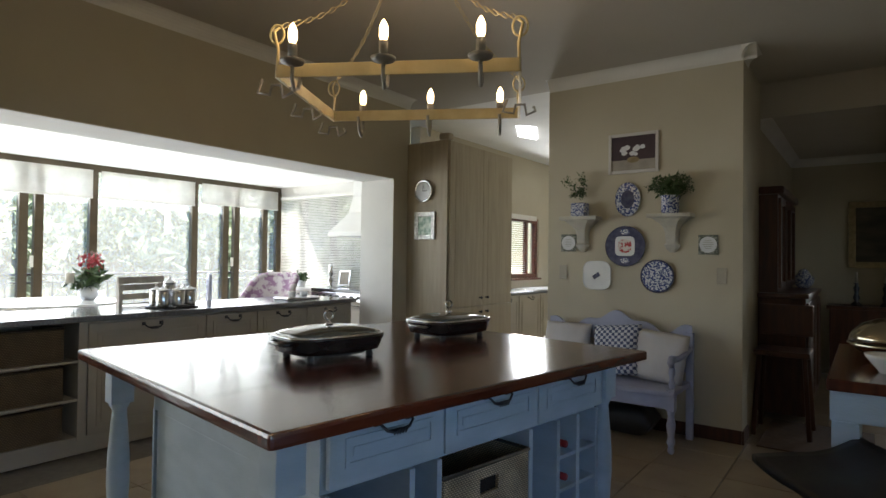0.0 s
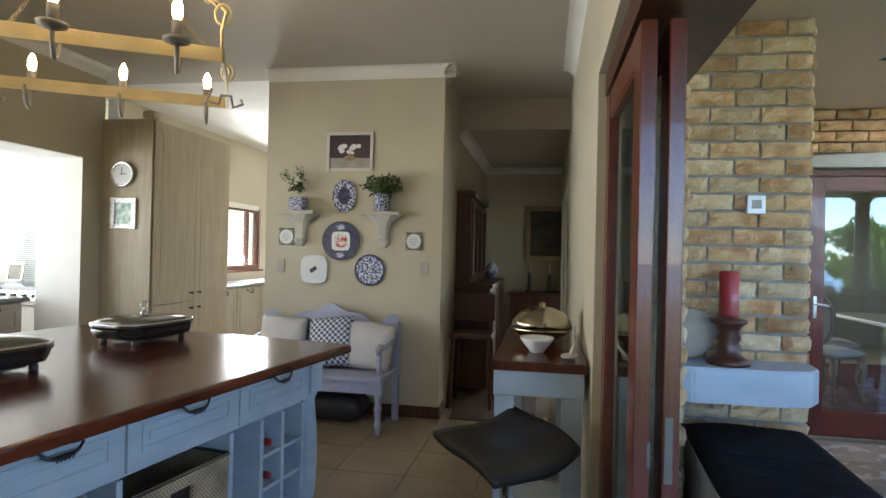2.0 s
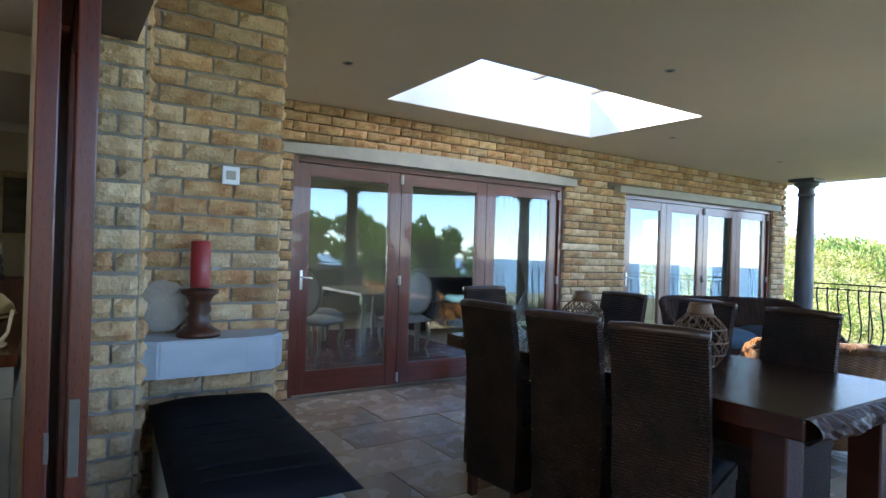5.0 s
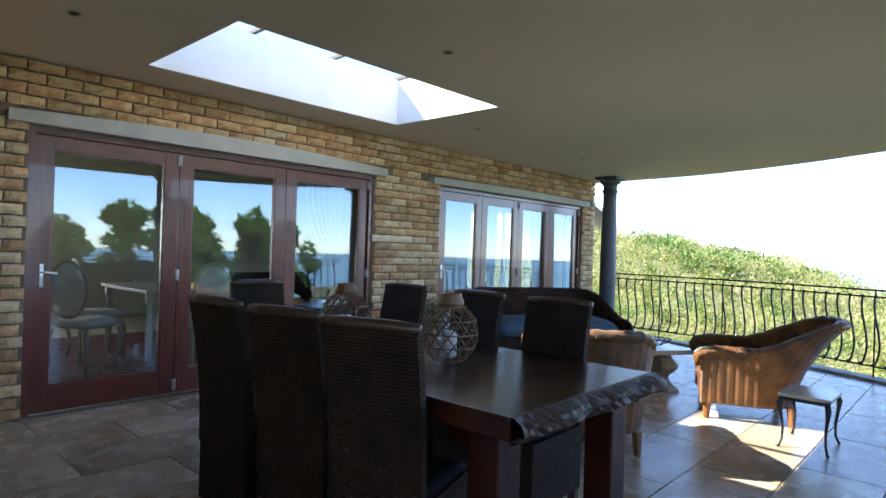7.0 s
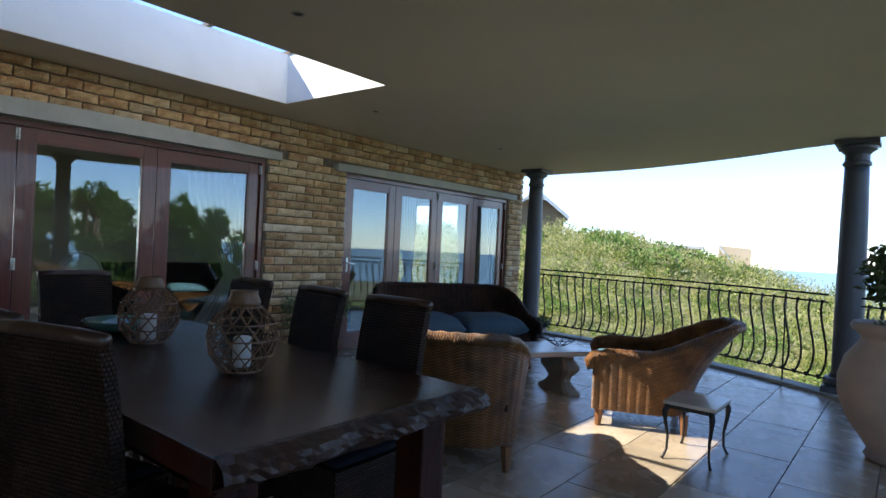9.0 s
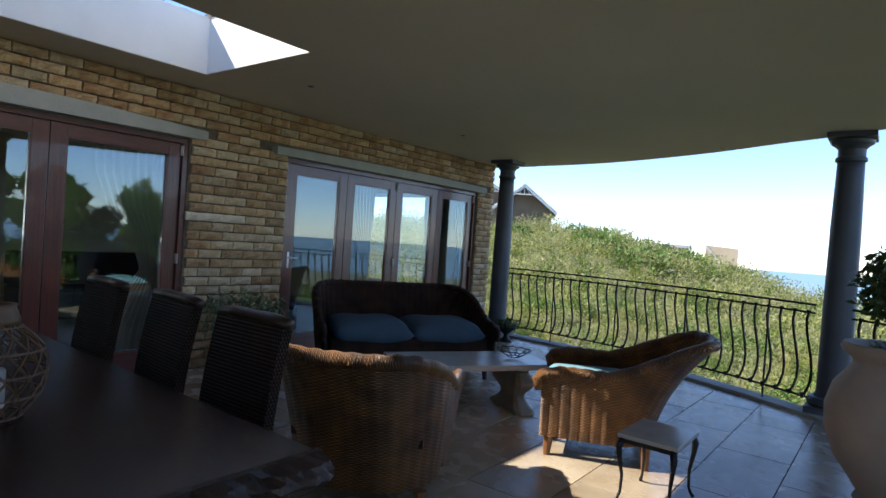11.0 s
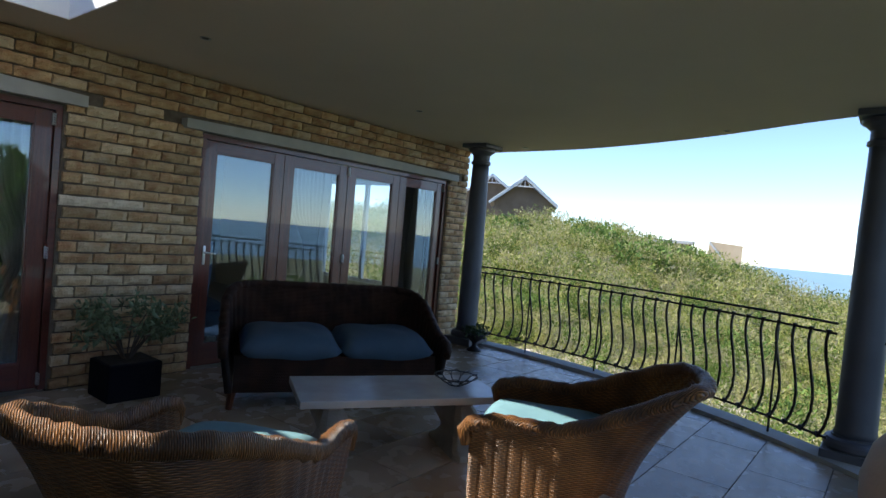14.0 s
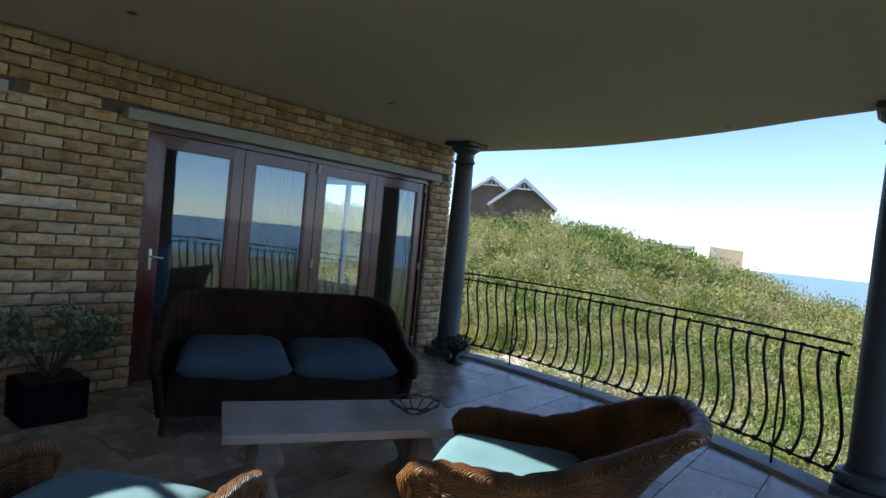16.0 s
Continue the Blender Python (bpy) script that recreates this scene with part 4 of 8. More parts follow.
def railing(a, b, label):
    """Bellied iron balusters on the kerb between two stretches of the rail's line."""
    pts = rail_line[a:b]
    r = thing("railing", pose(0, 0, 0), label, "railing", "terrace railings")
    step = 7
    for nm, z, off, rad in (("top_rail", 1.0, 0.0, 0.011), ("upper_rail", 0.925, 0.0, 0.010), ("bottom_rail", 0.155, 0.0, 0.011)):
        part(nm, tube(bmesh.new(), [(x, y, z) for x, y in pts[::step]], rad, 6), M_IRON, r)
    prof = [(0.0, 0.935), (-0.012, 0.90), (-0.02, 0.84), (-0.005, 0.74), (0.03, 0.62), (0.065, 0.50), (0.085, 0.39), (0.078, 0.29), (0.045, 0.21), (0.012, 0.17), (-0.012, 0.145), (-0.028, 0.155), (-0.022, 0.178), (-0.006, 0.176)]
    bal = part("baluster", tube(bmesh.new(), [(0, -o, z) for o, z in prof], 0.0125, 5), M_IRON, r)
    kb = B(-0.012, 0.012, -0.012, 0.012, 0.915, 0.945)
    knob = part("collar", kb, M_IRON, bal)
    post = part("post", tube(bmesh.new(), [(0, 0, 0.028), (0, 0, 1.0)], 0.009, 6), M_IRON, r)
    first, k = True, 0
    for i in range(4, len(pts) - 3, step):
        d = Vector((pts[i + 2][0] - pts[i - 2][0], pts[i + 2][1] - pts[i - 2][1]))
        ang = math.degrees(math.atan2(d.y, d.x))
        m = pose(pts[i][0], pts[i][1], 0, rz=ang + 180)
        if k % 7 == 5:
            o = post if k == 5 else copy_thing(post, m)
            o.matrix_basis = m
        if first:
            bal.matrix_basis, first = m, False
        else:
            copy_thing(bal, m)
        k += 1
    return r


def near_index(x, y):
    return min(range(len(rail_line)), key=lambda i: (rail_line[i][0] - x) ** 2 + (rail_line[i][1] - y) ** 2)


LR = "black wrought iron railing with bellied balusters on the terrace kerb"
iA, iB, iC = near_index(8.05, -0.5), near_index(6.88, -4.47), near_index(3.6, -6.25)
railing(iA, iB + 3, LR)
railing(iB + 18, iC - 10, LR)
railing(iC + 10, len(rail_line) - 1, LR)


# ---- terrace things ----
def downlight(x, y, z=CZ):
    d = thing("downlight", pose(x, y, z), "small dull downlight flush in the ceiling", "light", "ceiling downlights")
    bm = bmesh.new()
    lathe(bm, [(0.028, -0.002), (0.036, -0.006), (0.036, -0.001)], 20)
    part("ring", bm, M_CHROME, d, "", True)
    part("lens", lathe(bmesh.new(), [(0.024, -0.004), (0.020, -0.0045)], 16), M_BLACK, d)
    return d


dl = downlight(0.07, -1.15)
for x, y in ((1.83, -2.38), (3.76, -1.04), (6.0, -1.0), (7.5, -3.43), (8.15, -0.93)):
    copy_thing(dl, pose(x, y, CZ))


def wicker_seat(name, m, w, d, arm_h, back_h, material, label, cat, pads, group="", seat_h=0.41, ripple=0.0042, recline=0.16, late=None):
    """A round-backed woven seat: outer and inner shell, rolled rim, apron, cushions, feet. It faces +y."""
    ob = thing(name, m, label, cat, group)
    r = min(w, d) * 0.42
    late = d / 2 - 0.12 if late is None else late * d
    path = []
    segs = [((-w / 2, d / 2), (-w / 2, -d / 2 + r)), None, ((-w / 2 + r, -d / 2), (w / 2 - r, -d / 2)), None, ((w / 2, -d / 2 + r), (w / 2, d / 2))]
    raw = []
    for s, sg in enumerate(segs):
        if sg:
            for i in range(20):
                t = i / 20
                raw.append((sg[0][0] + (sg[1][0] - sg[0][0]) * t, sg[0][1] + (sg[1][1] - sg[0][1]) * t))
        else:
            cx = (-w / 2 + r) if s == 1 else (w / 2 - r)
            for i in range(16):
                a = math.pi + math.pi / 2 * i / 16 if s == 1 else 1.5 * math.pi + math.pi / 2 * i / 16
                raw.append((cx + r * math.cos(a), -d / 2 + r + r * math.sin(a)))
    raw.append((w / 2, d / 2))
    L = np.concatenate([[0], np.cumsum([math.dist(p, q) for p, q in zip(raw, raw[1:])])])
    total = L[-1]
    n = int(total / 0.022)
    outer, inner, rimline, uvs = [], [], [], []
    levels = 12
    for i in range(n + 1):
        s = total * i / n
        x, y = np.interp(s, L, [q[0] for q in raw]), np.interp(s, L, [q[1] for q in raw])
        x2, y2 = np.interp(min(s + 0.01, total), L, [q[0] for q in raw]), np.interp(min(s + 0.01, total), L, [q[1] for q in raw])
        x1, y1 = np.interp(max(s - 0.01, 0), L, [q[0] for q in raw]), np.interp(max(s - 0.01, 0), L, [q[1] for q in raw])
        t = Vector((x2 - x1, y2 - y1)).normalized()
        o = Vector((t.y, -t.x))
        back = min(max((late - y) / (late + d / 2 - 0.03), 0), 1)
        back = back * back * (3 - 2 * back)
        top = arm_h + (back_h - arm_h) * back - 0.02 * max(0, (y - d / 2 + 0.12) / 0.12) * 1.5
        rip = ripple * math.sin(2 * math.pi * s / 0.066)
        co_, ci_ = [], []
        for k in range(levels + 1):
            z = 0.13 + (top - 0.13) * k / levels
            v = (z - 0.13) / max(top - 0.13, 0.01)
            lean = recline * back * v * v
            flare = 0.06 * v * v + 0.015 * math.sin(math.pi * v)
            px, py = x + o.x * (flare + rip), y + o.y * (flare + rip) - lean
            co_.append((px, py, z))
            ci_.append((px - o.x * 0.05, py - o.y * 0.05, z))
        outer.append(co_)
        inner.append(ci_)
        rimline.append((co_[-1][0] - o.x * 0.028, co_[-1][1] - o.y * 0.028, top + 0.006))
    bm = bmesh.new()
    uv = bm.loops.layers.uv.new("weave")

    def skin(cols, flip):
        v = [[bm.verts.new(q) for q in c] for c in cols]
        for i in range(len(v) - 1):
            for k in range(levels):
                q = [(i, k), (i + 1, k), (i + 1, k + 1), (i, k + 1)]
                f = bm.faces.new([v[a][b] for a, b in (q[::-1] if flip else q)])
                for lp, (a, b) in zip(f.loops, (q[::-1] if flip else q)):
                    lp[uv].uv = (total * a / (len(v) - 1), cols[a][b][2] / 0.0125)
        return v
    vo, vi = skin(outer, False), skin(inner, True)
    for end in (0, -1):
        for k in range(levels):
            q = [vo[end][k], vi[end][k], vi[end][k + 1], vo[end][k + 1]]
            bm.faces.new(q if end else q[::-1])
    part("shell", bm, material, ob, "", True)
    rim = bmesh.new()
    ends0, ends1 = rimline[0], rimline[-1]
    line = [(ends0[0], ends0[1] + 0.012, ends0[2] - 0.10), (ends0[0], ends0[1] + 0.03, ends0[2] - 0.035)] + rimline + [(ends1[0], ends1[1] + 0.03, ends1[2] - 0.035), (ends1[0], ends1[1] + 0.012, ends1[2] - 0.10)]
    rad = [0.03, 0.036] + [0.037 + 0.0035 * math.sin(2 * math.pi * i * 0.022 / 0.085) for i in range(len(rimline))] + [0.036, 0.03]
    uv2 = rim.loops.layers.uv.new("weave")
    tube(rim, line, rad, 14)
    for f in rim.faces:
        if len(f.verts) == 4:
            base = f.verts[0].index
        for lp in f.loops:
            p = lp.vert.co
            near = min(range(0, len(rimline), 4), key=lambda i: (rimline[i][0] - p.x) ** 2 + (rimline[i][1] - p.y) ** 2)
            ang = math.atan2(p.z - rimline[near][2], math.hypot(p.x - rimline[near][0], p.y - rimline[near][1]))
            lp[uv2].uv = (ang * 0.06, (p.x * 1.1 + p.y * 0.9) / 0.0125)
    part("rim", rim, material, ob, "thick braided wicker rim", True)
    ap = bmesh.new()
    uv3 = ap.loops.layers.uv.new("weave")
    box(ap, -w / 2 + 0.05, w / 2 - 0.05, d / 2 - 0.05, d / 2 - 0.015, 0.13, seat_h)
    for f in ap.faces:
        for lp in f.loops:
            lp[uv3].uv = (lp.vert.co.x, lp.vert.co.z / 0.0125)
    part("apron", ap, material, ob)
    part("seat_board", B(-w / 2 + 0.05, w / 2 - 0.05, -d / 2 + 0.06, d / 2 - 0.052, seat_h - 0.06, seat_h - 0.02), material, ob)
    for sx in (-1, 1):
        for sy in (-1, 1):
            bm = bmesh.new()
            tx, ty = sx * (w / 2 - 0.05), sy * (d / 2 - 0.06)
            tube(bm, [(tx * 1.02, ty * 1.02, 0.0), (tx, ty, 0.15)], [0.022, 0.034], 8)
            part("foot", bm, M_DARKWOOD if material is M_WICKERS else M_CHANDW, ob, "tapered wooden foot")
    pw = (w - 0.16) / pads
    for i in range(pads):
        cu = cushion(bmesh.new(), -w / 2 + 0.08 + i * pw, -w / 2 + 0.08 + (i + 1) * pw - 0.005, -d / 2 + 0.09, d / 2 + 0.02, seat_h - (0.02 if pads == 1 else 0.09), seat_h + (0.11 if pads == 1 else 0.17), 14)
        tagged(part("seat_cushion", cu, M_TEAL if pads == 1 else M_TEALSHADE, ob, "plump teal fabric seat pad", True))
    return ob


M_CHANDW = mat("honey varnished foot wood", (0.22, 0.09, 0.03), 0.35, c2=(0.14, 0.055, 0.02))
wicker_seat("armchair", pose(2.92, -2.82, 0, rz=-60), 0.76, 0.84, 0.56, 0.80, M_WICKER, "honey wicker armchair with a teal pad near the dining table", "armchair", 1, "wicker armchairs", recline=0.22, late=0.12)
wicker_seat("armchair", pose(4.50, -3.445, 0, rz=22), 0.74, 0.72, 0.56, 0.80, M_WICKER, "honey wicker armchair with a teal pad beside the side table", "armchair", 1, "wicker armchairs", recline=0.30, late=-0.05)
wicker_seat("sofa", pose(4.98, -1.17, 0, rz=180 - 31), 1.64, 0.78, 0.52, 0.82, M_WICKERS, "dark brown wicker two-seat sofa with shade-darkened teal pads by glass doors", "sofa", 2, seat_h=0.40, recline=0.10)

ct = thing("coffee_table", pose(4.50, -2.33, 0, rz=-31), "cream marble slab coffee table on two carved stone pedestals", "coffee table")
part("top", B(-0.64, 0.64, -0.275, 0.275, 0.365, 0.41, bevel=0.006), M_MARBLE, ct)
for sx in (-1, 1):
    bm = bmesh.new()
    ring = []
    for k in range(25):
        z, c_ = 0.365 * k / 24, math.cos(k * 0.4)
        w_, v_ = 0.19 + 0.05 * c_ + (0.03 if k < 3 or k > 21 else 0), 0.07 + 0.02 * c_
        ring.append([bm.verts.new((sx * 0.42 + a * v_, b * w_, z)) for a, b in ((-1, -.85), (-.6, -1), (.6, -1), (1, -.85), (1, .85), (.6, 1), (-.6, 1), (-1, .85))])
    for a, b in zip(ring, ring[1:]):
        for i in range(8):
            bm.faces.new((a[i], a[(i + 1) % 8], b[(i + 1) % 8], b[i]))
    bm.faces.new(ring[0][::-1]), bm.faces.new(ring[-1])
    part("pedestal", bm, M_STONE, ct, "carved cast stone pedestal")


def wire_bowl(name, m, r, label):
    ob = thing(name, m, label, "bowl")
    bm = bmesh.new()
    for i in range(10):
        a = 2 * math.pi * i / 10
        pts = []
        for k in range(9):
            t = k / 8 * 2 * math.pi
            rr = r * (0.62 + 0.36 * math.cos(t - math.pi))
            aa = a + 0.34 * math.sin(t)
            pts.append((rr * math.cos(aa), rr * math.sin(aa), 0.01 + 0.075 * (rr / r) ** 2))
        tube(bm, pts, 0.0028, 5)
    for rr in (0.35, 0.95):
        tube(bm, [(r * rr * math.cos(t * math.pi / 12), r * rr * math.sin(t * math.pi / 12), 0.008 + 0.07 * rr * rr) for t in range(24)], 0.0035, 5, True)
    part("wires", bm, M_IRON, ob)
    return ob


wire_bowl("wire_bowl", pose(4.83, -2.55, 0.41), 0.15, "black wire bowl of looped petals on the marble coffee table")

st = thing("side_table", pose(3.91, -4.04, 0, rz=0), "small cream topped side table on thin curved iron legs", "side table")
part("top", B(-0.20, 0.20, -0.16, 0.16, 0.355, 0.378, bevel=0.004), M_MARBLE, st)
for sx in (-1, 1):
    for sy in (-1, 1):
        x_, y_ = sx * 0.18, sy * 0.13
        part("leg", tube(bmesh.new(), [(x_ + sx * f, y_ + sy * f * .6, z) for f, z in ((0.0, 0.355), (0.024, 0.31), (0.018, 0.25), (-0.004, 0.15), (0.0, 0.06), (0.02, 0.02), (0.032, 0.006))], [0.02, 0.019, 0.013, 0.009, 0.008, 0.009, 0.011], 8), M_IRON, st, "", True)
part("frame", B(-0.19, 0.19, -0.14, 0.14, 0.33, 0.354), M_IRON, st)

ur = thing("urn", pose(4.83, -5.08, 0), "large round weathered stone urn beside the terrace column", "planter")
part("body", lathe(bmesh.new(), [(0.17, 0.0), (0.19, 0.03), (0.17, 0.07), (0.21, 0.13), (0.30, 0.26), (0.355, 0.42), (0.36, 0.55), (0.325, 0.68), (0.26, 0.77), (0.235, 0.81), (0.24, 0.84), (0.285, 0.87), (0.30, 0.90), (0.285, 0.93), (0.25, 0.925), (0.24, 0.88), (0.2, 0.87)], 48), M_URN, ur, "", True)
part("soil", lathe(bmesh.new(), [(0.24, 0.865), (0.18, 0.885), (0.02, 0.9)], 20), M_SOIL, ur)
tp = thing("topiary", pose(4.83, -5.08, 0.88), "clipped round dark green topiary growing in the stone urn", "plant")
part("trunk", tube(bmesh.new(), [(0, 0, 0), (0.01, 0, 0.12), (0, 0.01, 0.3)], [0.02, 0.016, 0.014], 8), M_BARK, tp)
part("crown", leaves(bmesh.new(), (0, 0, 0.40), (0.25, 0.25, 0.23), 1500, 0.034, random.Random(4), 0.5), M_LEAF, tp)
tagged(part("flowers", leaves(bmesh.new(), (0, 0, 0.03), (0.22, 0.22, 0.06), 160, 0.025, random.Random(7), 0.2), M_LEAFPALE, tp), kind="stuff")

pp = thing("potted_plant", pose(3.72, -0.33, 0), "variegated bushy plant in a dark square pot by brick wall", "plant")
part("pot", B(-0.19, 0.19, -0.17, 0.17, 0, 0.27, bevel=0.015), M_NAVY, pp)
part("soil", B(-0.17, 0.17, -0.15, 0.15, 0.262, 0.275), M_SOIL, pp)
rg = random.Random(12)
lv = bmesh.new()
for i in range(26):
    a, r_ = rg.uniform(0, 6.28), rg.uniform(0.12, 0.36)
    tip = Vector((r_ * math.cos(a), -0.02 + 0.6 * r_ * math.sin(a), rg.uniform(0.42, 0.74)))
    part("stem", tube(bmesh.new(), [(0.02 * math.cos(a), 0.02 * math.sin(a), 0.27), tip * 0.55 + Vector((0, 0, 0.18)), tip], [0.006, 0.004, 0.002], 5), M_BARK, pp)
    leaves(lv, tip, (0.10, 0.09, 0.09), 46, 0.026, rg, 0.1, 2.4)
part("foliage", lv, M_LEAFPALE, pp)

pb = thing("pedestal_bowl", pose(7.62, -0.78, 0), "dark iron pedestal bowl with trailing leaves beside the column", "planter")
part("bowl", lathe(bmesh.new(), [(0.09, 0), (0.08, 0.02), (0.03, 0.06), (0.03, 0.1), (0.12, 0.17), (0.16, 0.21), (0.15, 0.215), (0.1, 0.18)], 24), M_IRON, pb, "", True)
part("leaves", leaves(bmesh.new(), (0, 0, 0.24), (0.2, 0.2, 0.07), 260, 0.03, random.Random(15), 0.2), M_LEAF, pb)

tpot = thing("terracotta_pot", pose(1.98, -0.18, 0), "small terracotta pot on the floor by the glass doors", "planter")
M_TERRA = mat("terracotta", (0.36, 0.14, 0.08), 0.85, c2=(0.28, 0.11, 0.065), bump=0.3)
part("body", lathe(bmesh.new(), [(0.07, 0), (0.11, 0.12), (0.125, 0.125), (0.13, 0.16), (0.115, 0.16), (0.1, 0.12)], 24), M_TERRA, tpot, "", True)
part("soil", lathe(bmesh.new(), [(0.105, 0.13), (0.02, 0.14)], 16), M_SOIL, tpot)

# bench, mantel shelf and what stands on it
bn = thing("bench", pose(-1.262, -3.14, 0, rz=-4), "low white box bench with a dark blue padded seat", "bench")
part("body", B(0.02, 0.51, 0.02, 1.24, 0, 0.525, bevel=0.01), M_WHITE, bn)
cs = cushion(bmesh.new(), 0.0, 0.54, 0.0, 1.26, 0.52, 0.63, 18)
part("seat", cs, M_NAVY, bn, "dark blue padded vinyl seat", True)
for i in range(6):
    y = 0.12 + i * 0.11
    part("seam", tube(bmesh.new(), [(0.08, y, 0.6255), (0.16, y, 0.630), (0.38, y, 0.630), (0.46, y, 0.6255)], 0.004, 5), M_NAVY, bn, "dark stitched seam")
sf = thing("mantel_shelf", pose(-1.27, -1.83, 0), "pale blue plastered shelf built onto the brick pier", "shelf")
bm = bmesh.new()
prf = [(0.0, -0.0), (0.0, -0.24), (0.1, -0.285), (0.46, -0.285), (0.60, -0.255), (0.665, -0.17), (0.672, -0.06), (0.672, 0.0)]
lo, hi = [bm.verts.new((x, y, 0.735)) for x, y in prf], [bm.verts.new((x, y, 0.895)) for x, y in prf]
bm.faces.new(lo), bm.faces.new(hi[::-1])
for i in range(len(prf)):
    bm.faces.new((lo[i], hi[i], hi[(i + 1) % len(prf)], lo[(i + 1) % len(prf)]))
bmesh.ops.bevel(bm, geom=list(bm.edges), offset=0.008, segments=2, affect="EDGES")
part("shelf", bm, M_BLUE, sf)
ch = thing("candle_holder", pose(-0.99, -1.985, 0.895), "turned dark wooden candle holder on the mantel shelf", "candle holder")
part("stand", lathe(bmesh.new(), [(0.095, 0), (0.097, 0.02), (0.07, 0.035), (0.05, 0.05), (0.055, 0.08), (0.045, 0.1), (0.055, 0.12), (0.045, 0.15), (0.06, 0.18), (0.082, 0.195), (0.082, 0.21), (0.04, 0.212)], 28), M_DARKWOOD, ch, "", True)
cn = thing("candle", pose(-0.99, -1.985, 1.115), "thick red pillar candle standing in a glass cup", "candle")
part("wax", lathe(bmesh.new(), [(0.042, 0), (0.043, 0.01), (0.043, 0.205), (0.038, 0.213), (0.02, 0.205)], 28), M_RED, cn, "", True)
gl = thing("glass_cup", pose(-0.99, -1.985, 1.105), "clear bulging glass cup round the red candle", "glass cup")
bm = lathe(bmesh.new(), [(0.045, 0.0), (0.07, 0.02), (0.093, 0.06), (0.097, 0.09), (0.09, 0.125)], 32)
bmesh.ops.delete(bm, geom=[f for f in bm.faces if len(f.verts) > 4], context="FACES_ONLY")
part("bowl", bm, M_GLASSC, gl, "", True)
fs = thing("stone_fish", pose(-1.14, -1.90, 0.895), "carved stone fish leaning on the brick pier", "ornament")
bm = bmesh.new()
lathe(bm, [(0.004, -0.13), (0.07, -0.1), (0.115, -0.03), (0.12, 0.03), (0.09, 0.09), (0.03, 0.125)], 18, (0, 0, 0.125), 1.0, 0.22)
bmesh.ops.transform(bm, matrix=Matrix.Translation((0, 0, 0.13)) @ Matrix.Rotation(radians(80), 4, "Y") @ Matrix.Translation((0, 0, -0.13)), verts=bm.verts)
part("body", bm, M_STONE, fs, "", True)
part("tail", B(-0.20, -0.11, -0.012, 0.012, 0.06, 0.2, bevel=0.01), M_STONE, fs)
sw_ = thing("wall_switch", pose(-0.84, -1.835, 1.65), "small white weatherproof switch on the brick pier", "switch")
part("plate", B(-0.042, 0.042, -0.03, 0, -0.045, 0.045, bevel=0.006), M_CHINA, sw_)
part("rocker", B(-0.022, 0.022, -0.036, -0.0305, -0.02, 0.022, bevel=0.003), M_LINTEL, sw_)

# dining table and chairs
dt = thing("dining_table", pose(1.085, -2.81, 0), "long dark polished dining table with a rough live edge end", "table")
part("top", B(-0.525, 0.525, -1.05, 1.10, 0.71, 0.79, bevel=0.008), M_DARKTOP, dt)
bm = bmesh.new()
rg = random.Random(3)
nn_ = 44
rows_ = []
for j in range(6):
    row = []
    for i in range(nn_ + 1):
        x = -0.527 + 1.054 * i / nn_
        dep = 0.02 + 0.045 * math.sin(math.pi * j / 5) + rg.uniform(-0.012, 0.014) + 0.012 * math.sin(x * 17)
        row.append(bm.verts.new((x, -1.05 - (dep if 0 < j < 5 else 0.012 + rg.uniform(0, 0.01)), 0.792 - 0.086 * j / 5)))
    rows_.append(row)
for a, b in zip(rows_, rows_[1:]):
    for i in range(nn_):
        bm.faces.new((a[i], a[i + 1], b[i + 1], b[i]))
bk = [[bm.verts.new((r[i].co.x, -1.045, r[i].co.z)) for i in range(nn_ + 1)] for r in (rows_[0], rows_[-1])]
for i in range(nn_):
    bm.faces.new((rows_[0][i + 1], rows_[0][i], bk[0][i], bk[0][i + 1]))
    bm.faces.new((rows_[-1][i], rows_[-1][i + 1], bk[1][i + 1], bk[1][i]))
part("live_edge", bm, M_DARKBARK, dt, "rough hewn live edge")
for sx in (-1, 1):
    for sy in (-1, 1):
        part("leg", B(sx * 0.40 - 0.065, sx * 0.40 + 0.065, sy * 0.90 - 0.065, sy * 0.90 + 0.065, 0, 0.709, bevel=0.008), M_DARKTOP, dt)
part("apron", B(-0.40, 0.40, -0.835, 0.835, 0.60, 0.709), M_DARKTOP, dt)


def uvbox(bm, x0, x1, y0, y1, z0, z1, taper=0.0, curve=0.0, n=6):
    """A woven box with weave coordinates; its top may lean back and its face curve."""
    uv = bm.loops.layers.uv.verify()
    rows = []
    for k in range(n + 1):
        t = k / n
        z = z0 + (z1 - z0) * t
        dy = -taper * t * t
        rows.append([bm.verts.new((x, y + dy, z)) for x, y in ((x0, y0), (x1, y0), (x1, y1), (x0, y1))])
    fs_ = []
    for a, b in zip(rows, rows[1:]):
        for i in range(4):
            fs_.append(bm.faces.new((a[i], a[(i + 1) % 4], b[(i + 1) % 4], b[i])))
    fs_.append(bm.faces.new(rows[0][::-1]))
    fs_.append(bm.faces.new(rows[-1]))
    for f in fs_:
        for lp in f.loops:
            c = lp.vert.co
            lp[uv].uv = ((c.x if abs(f.normal.y) >= abs(f.normal.x) else c.y) * 1.0, c.z / 0.0125)
    bm.normal_update()
    for f in fs_:
        for lp in f.loops:
            c = lp.vert.co
            lp[uv].uv = ((c.x if abs(f.normal.y) >= abs(f.normal.x) else c.y), c.z / 0.0125)
    return bm


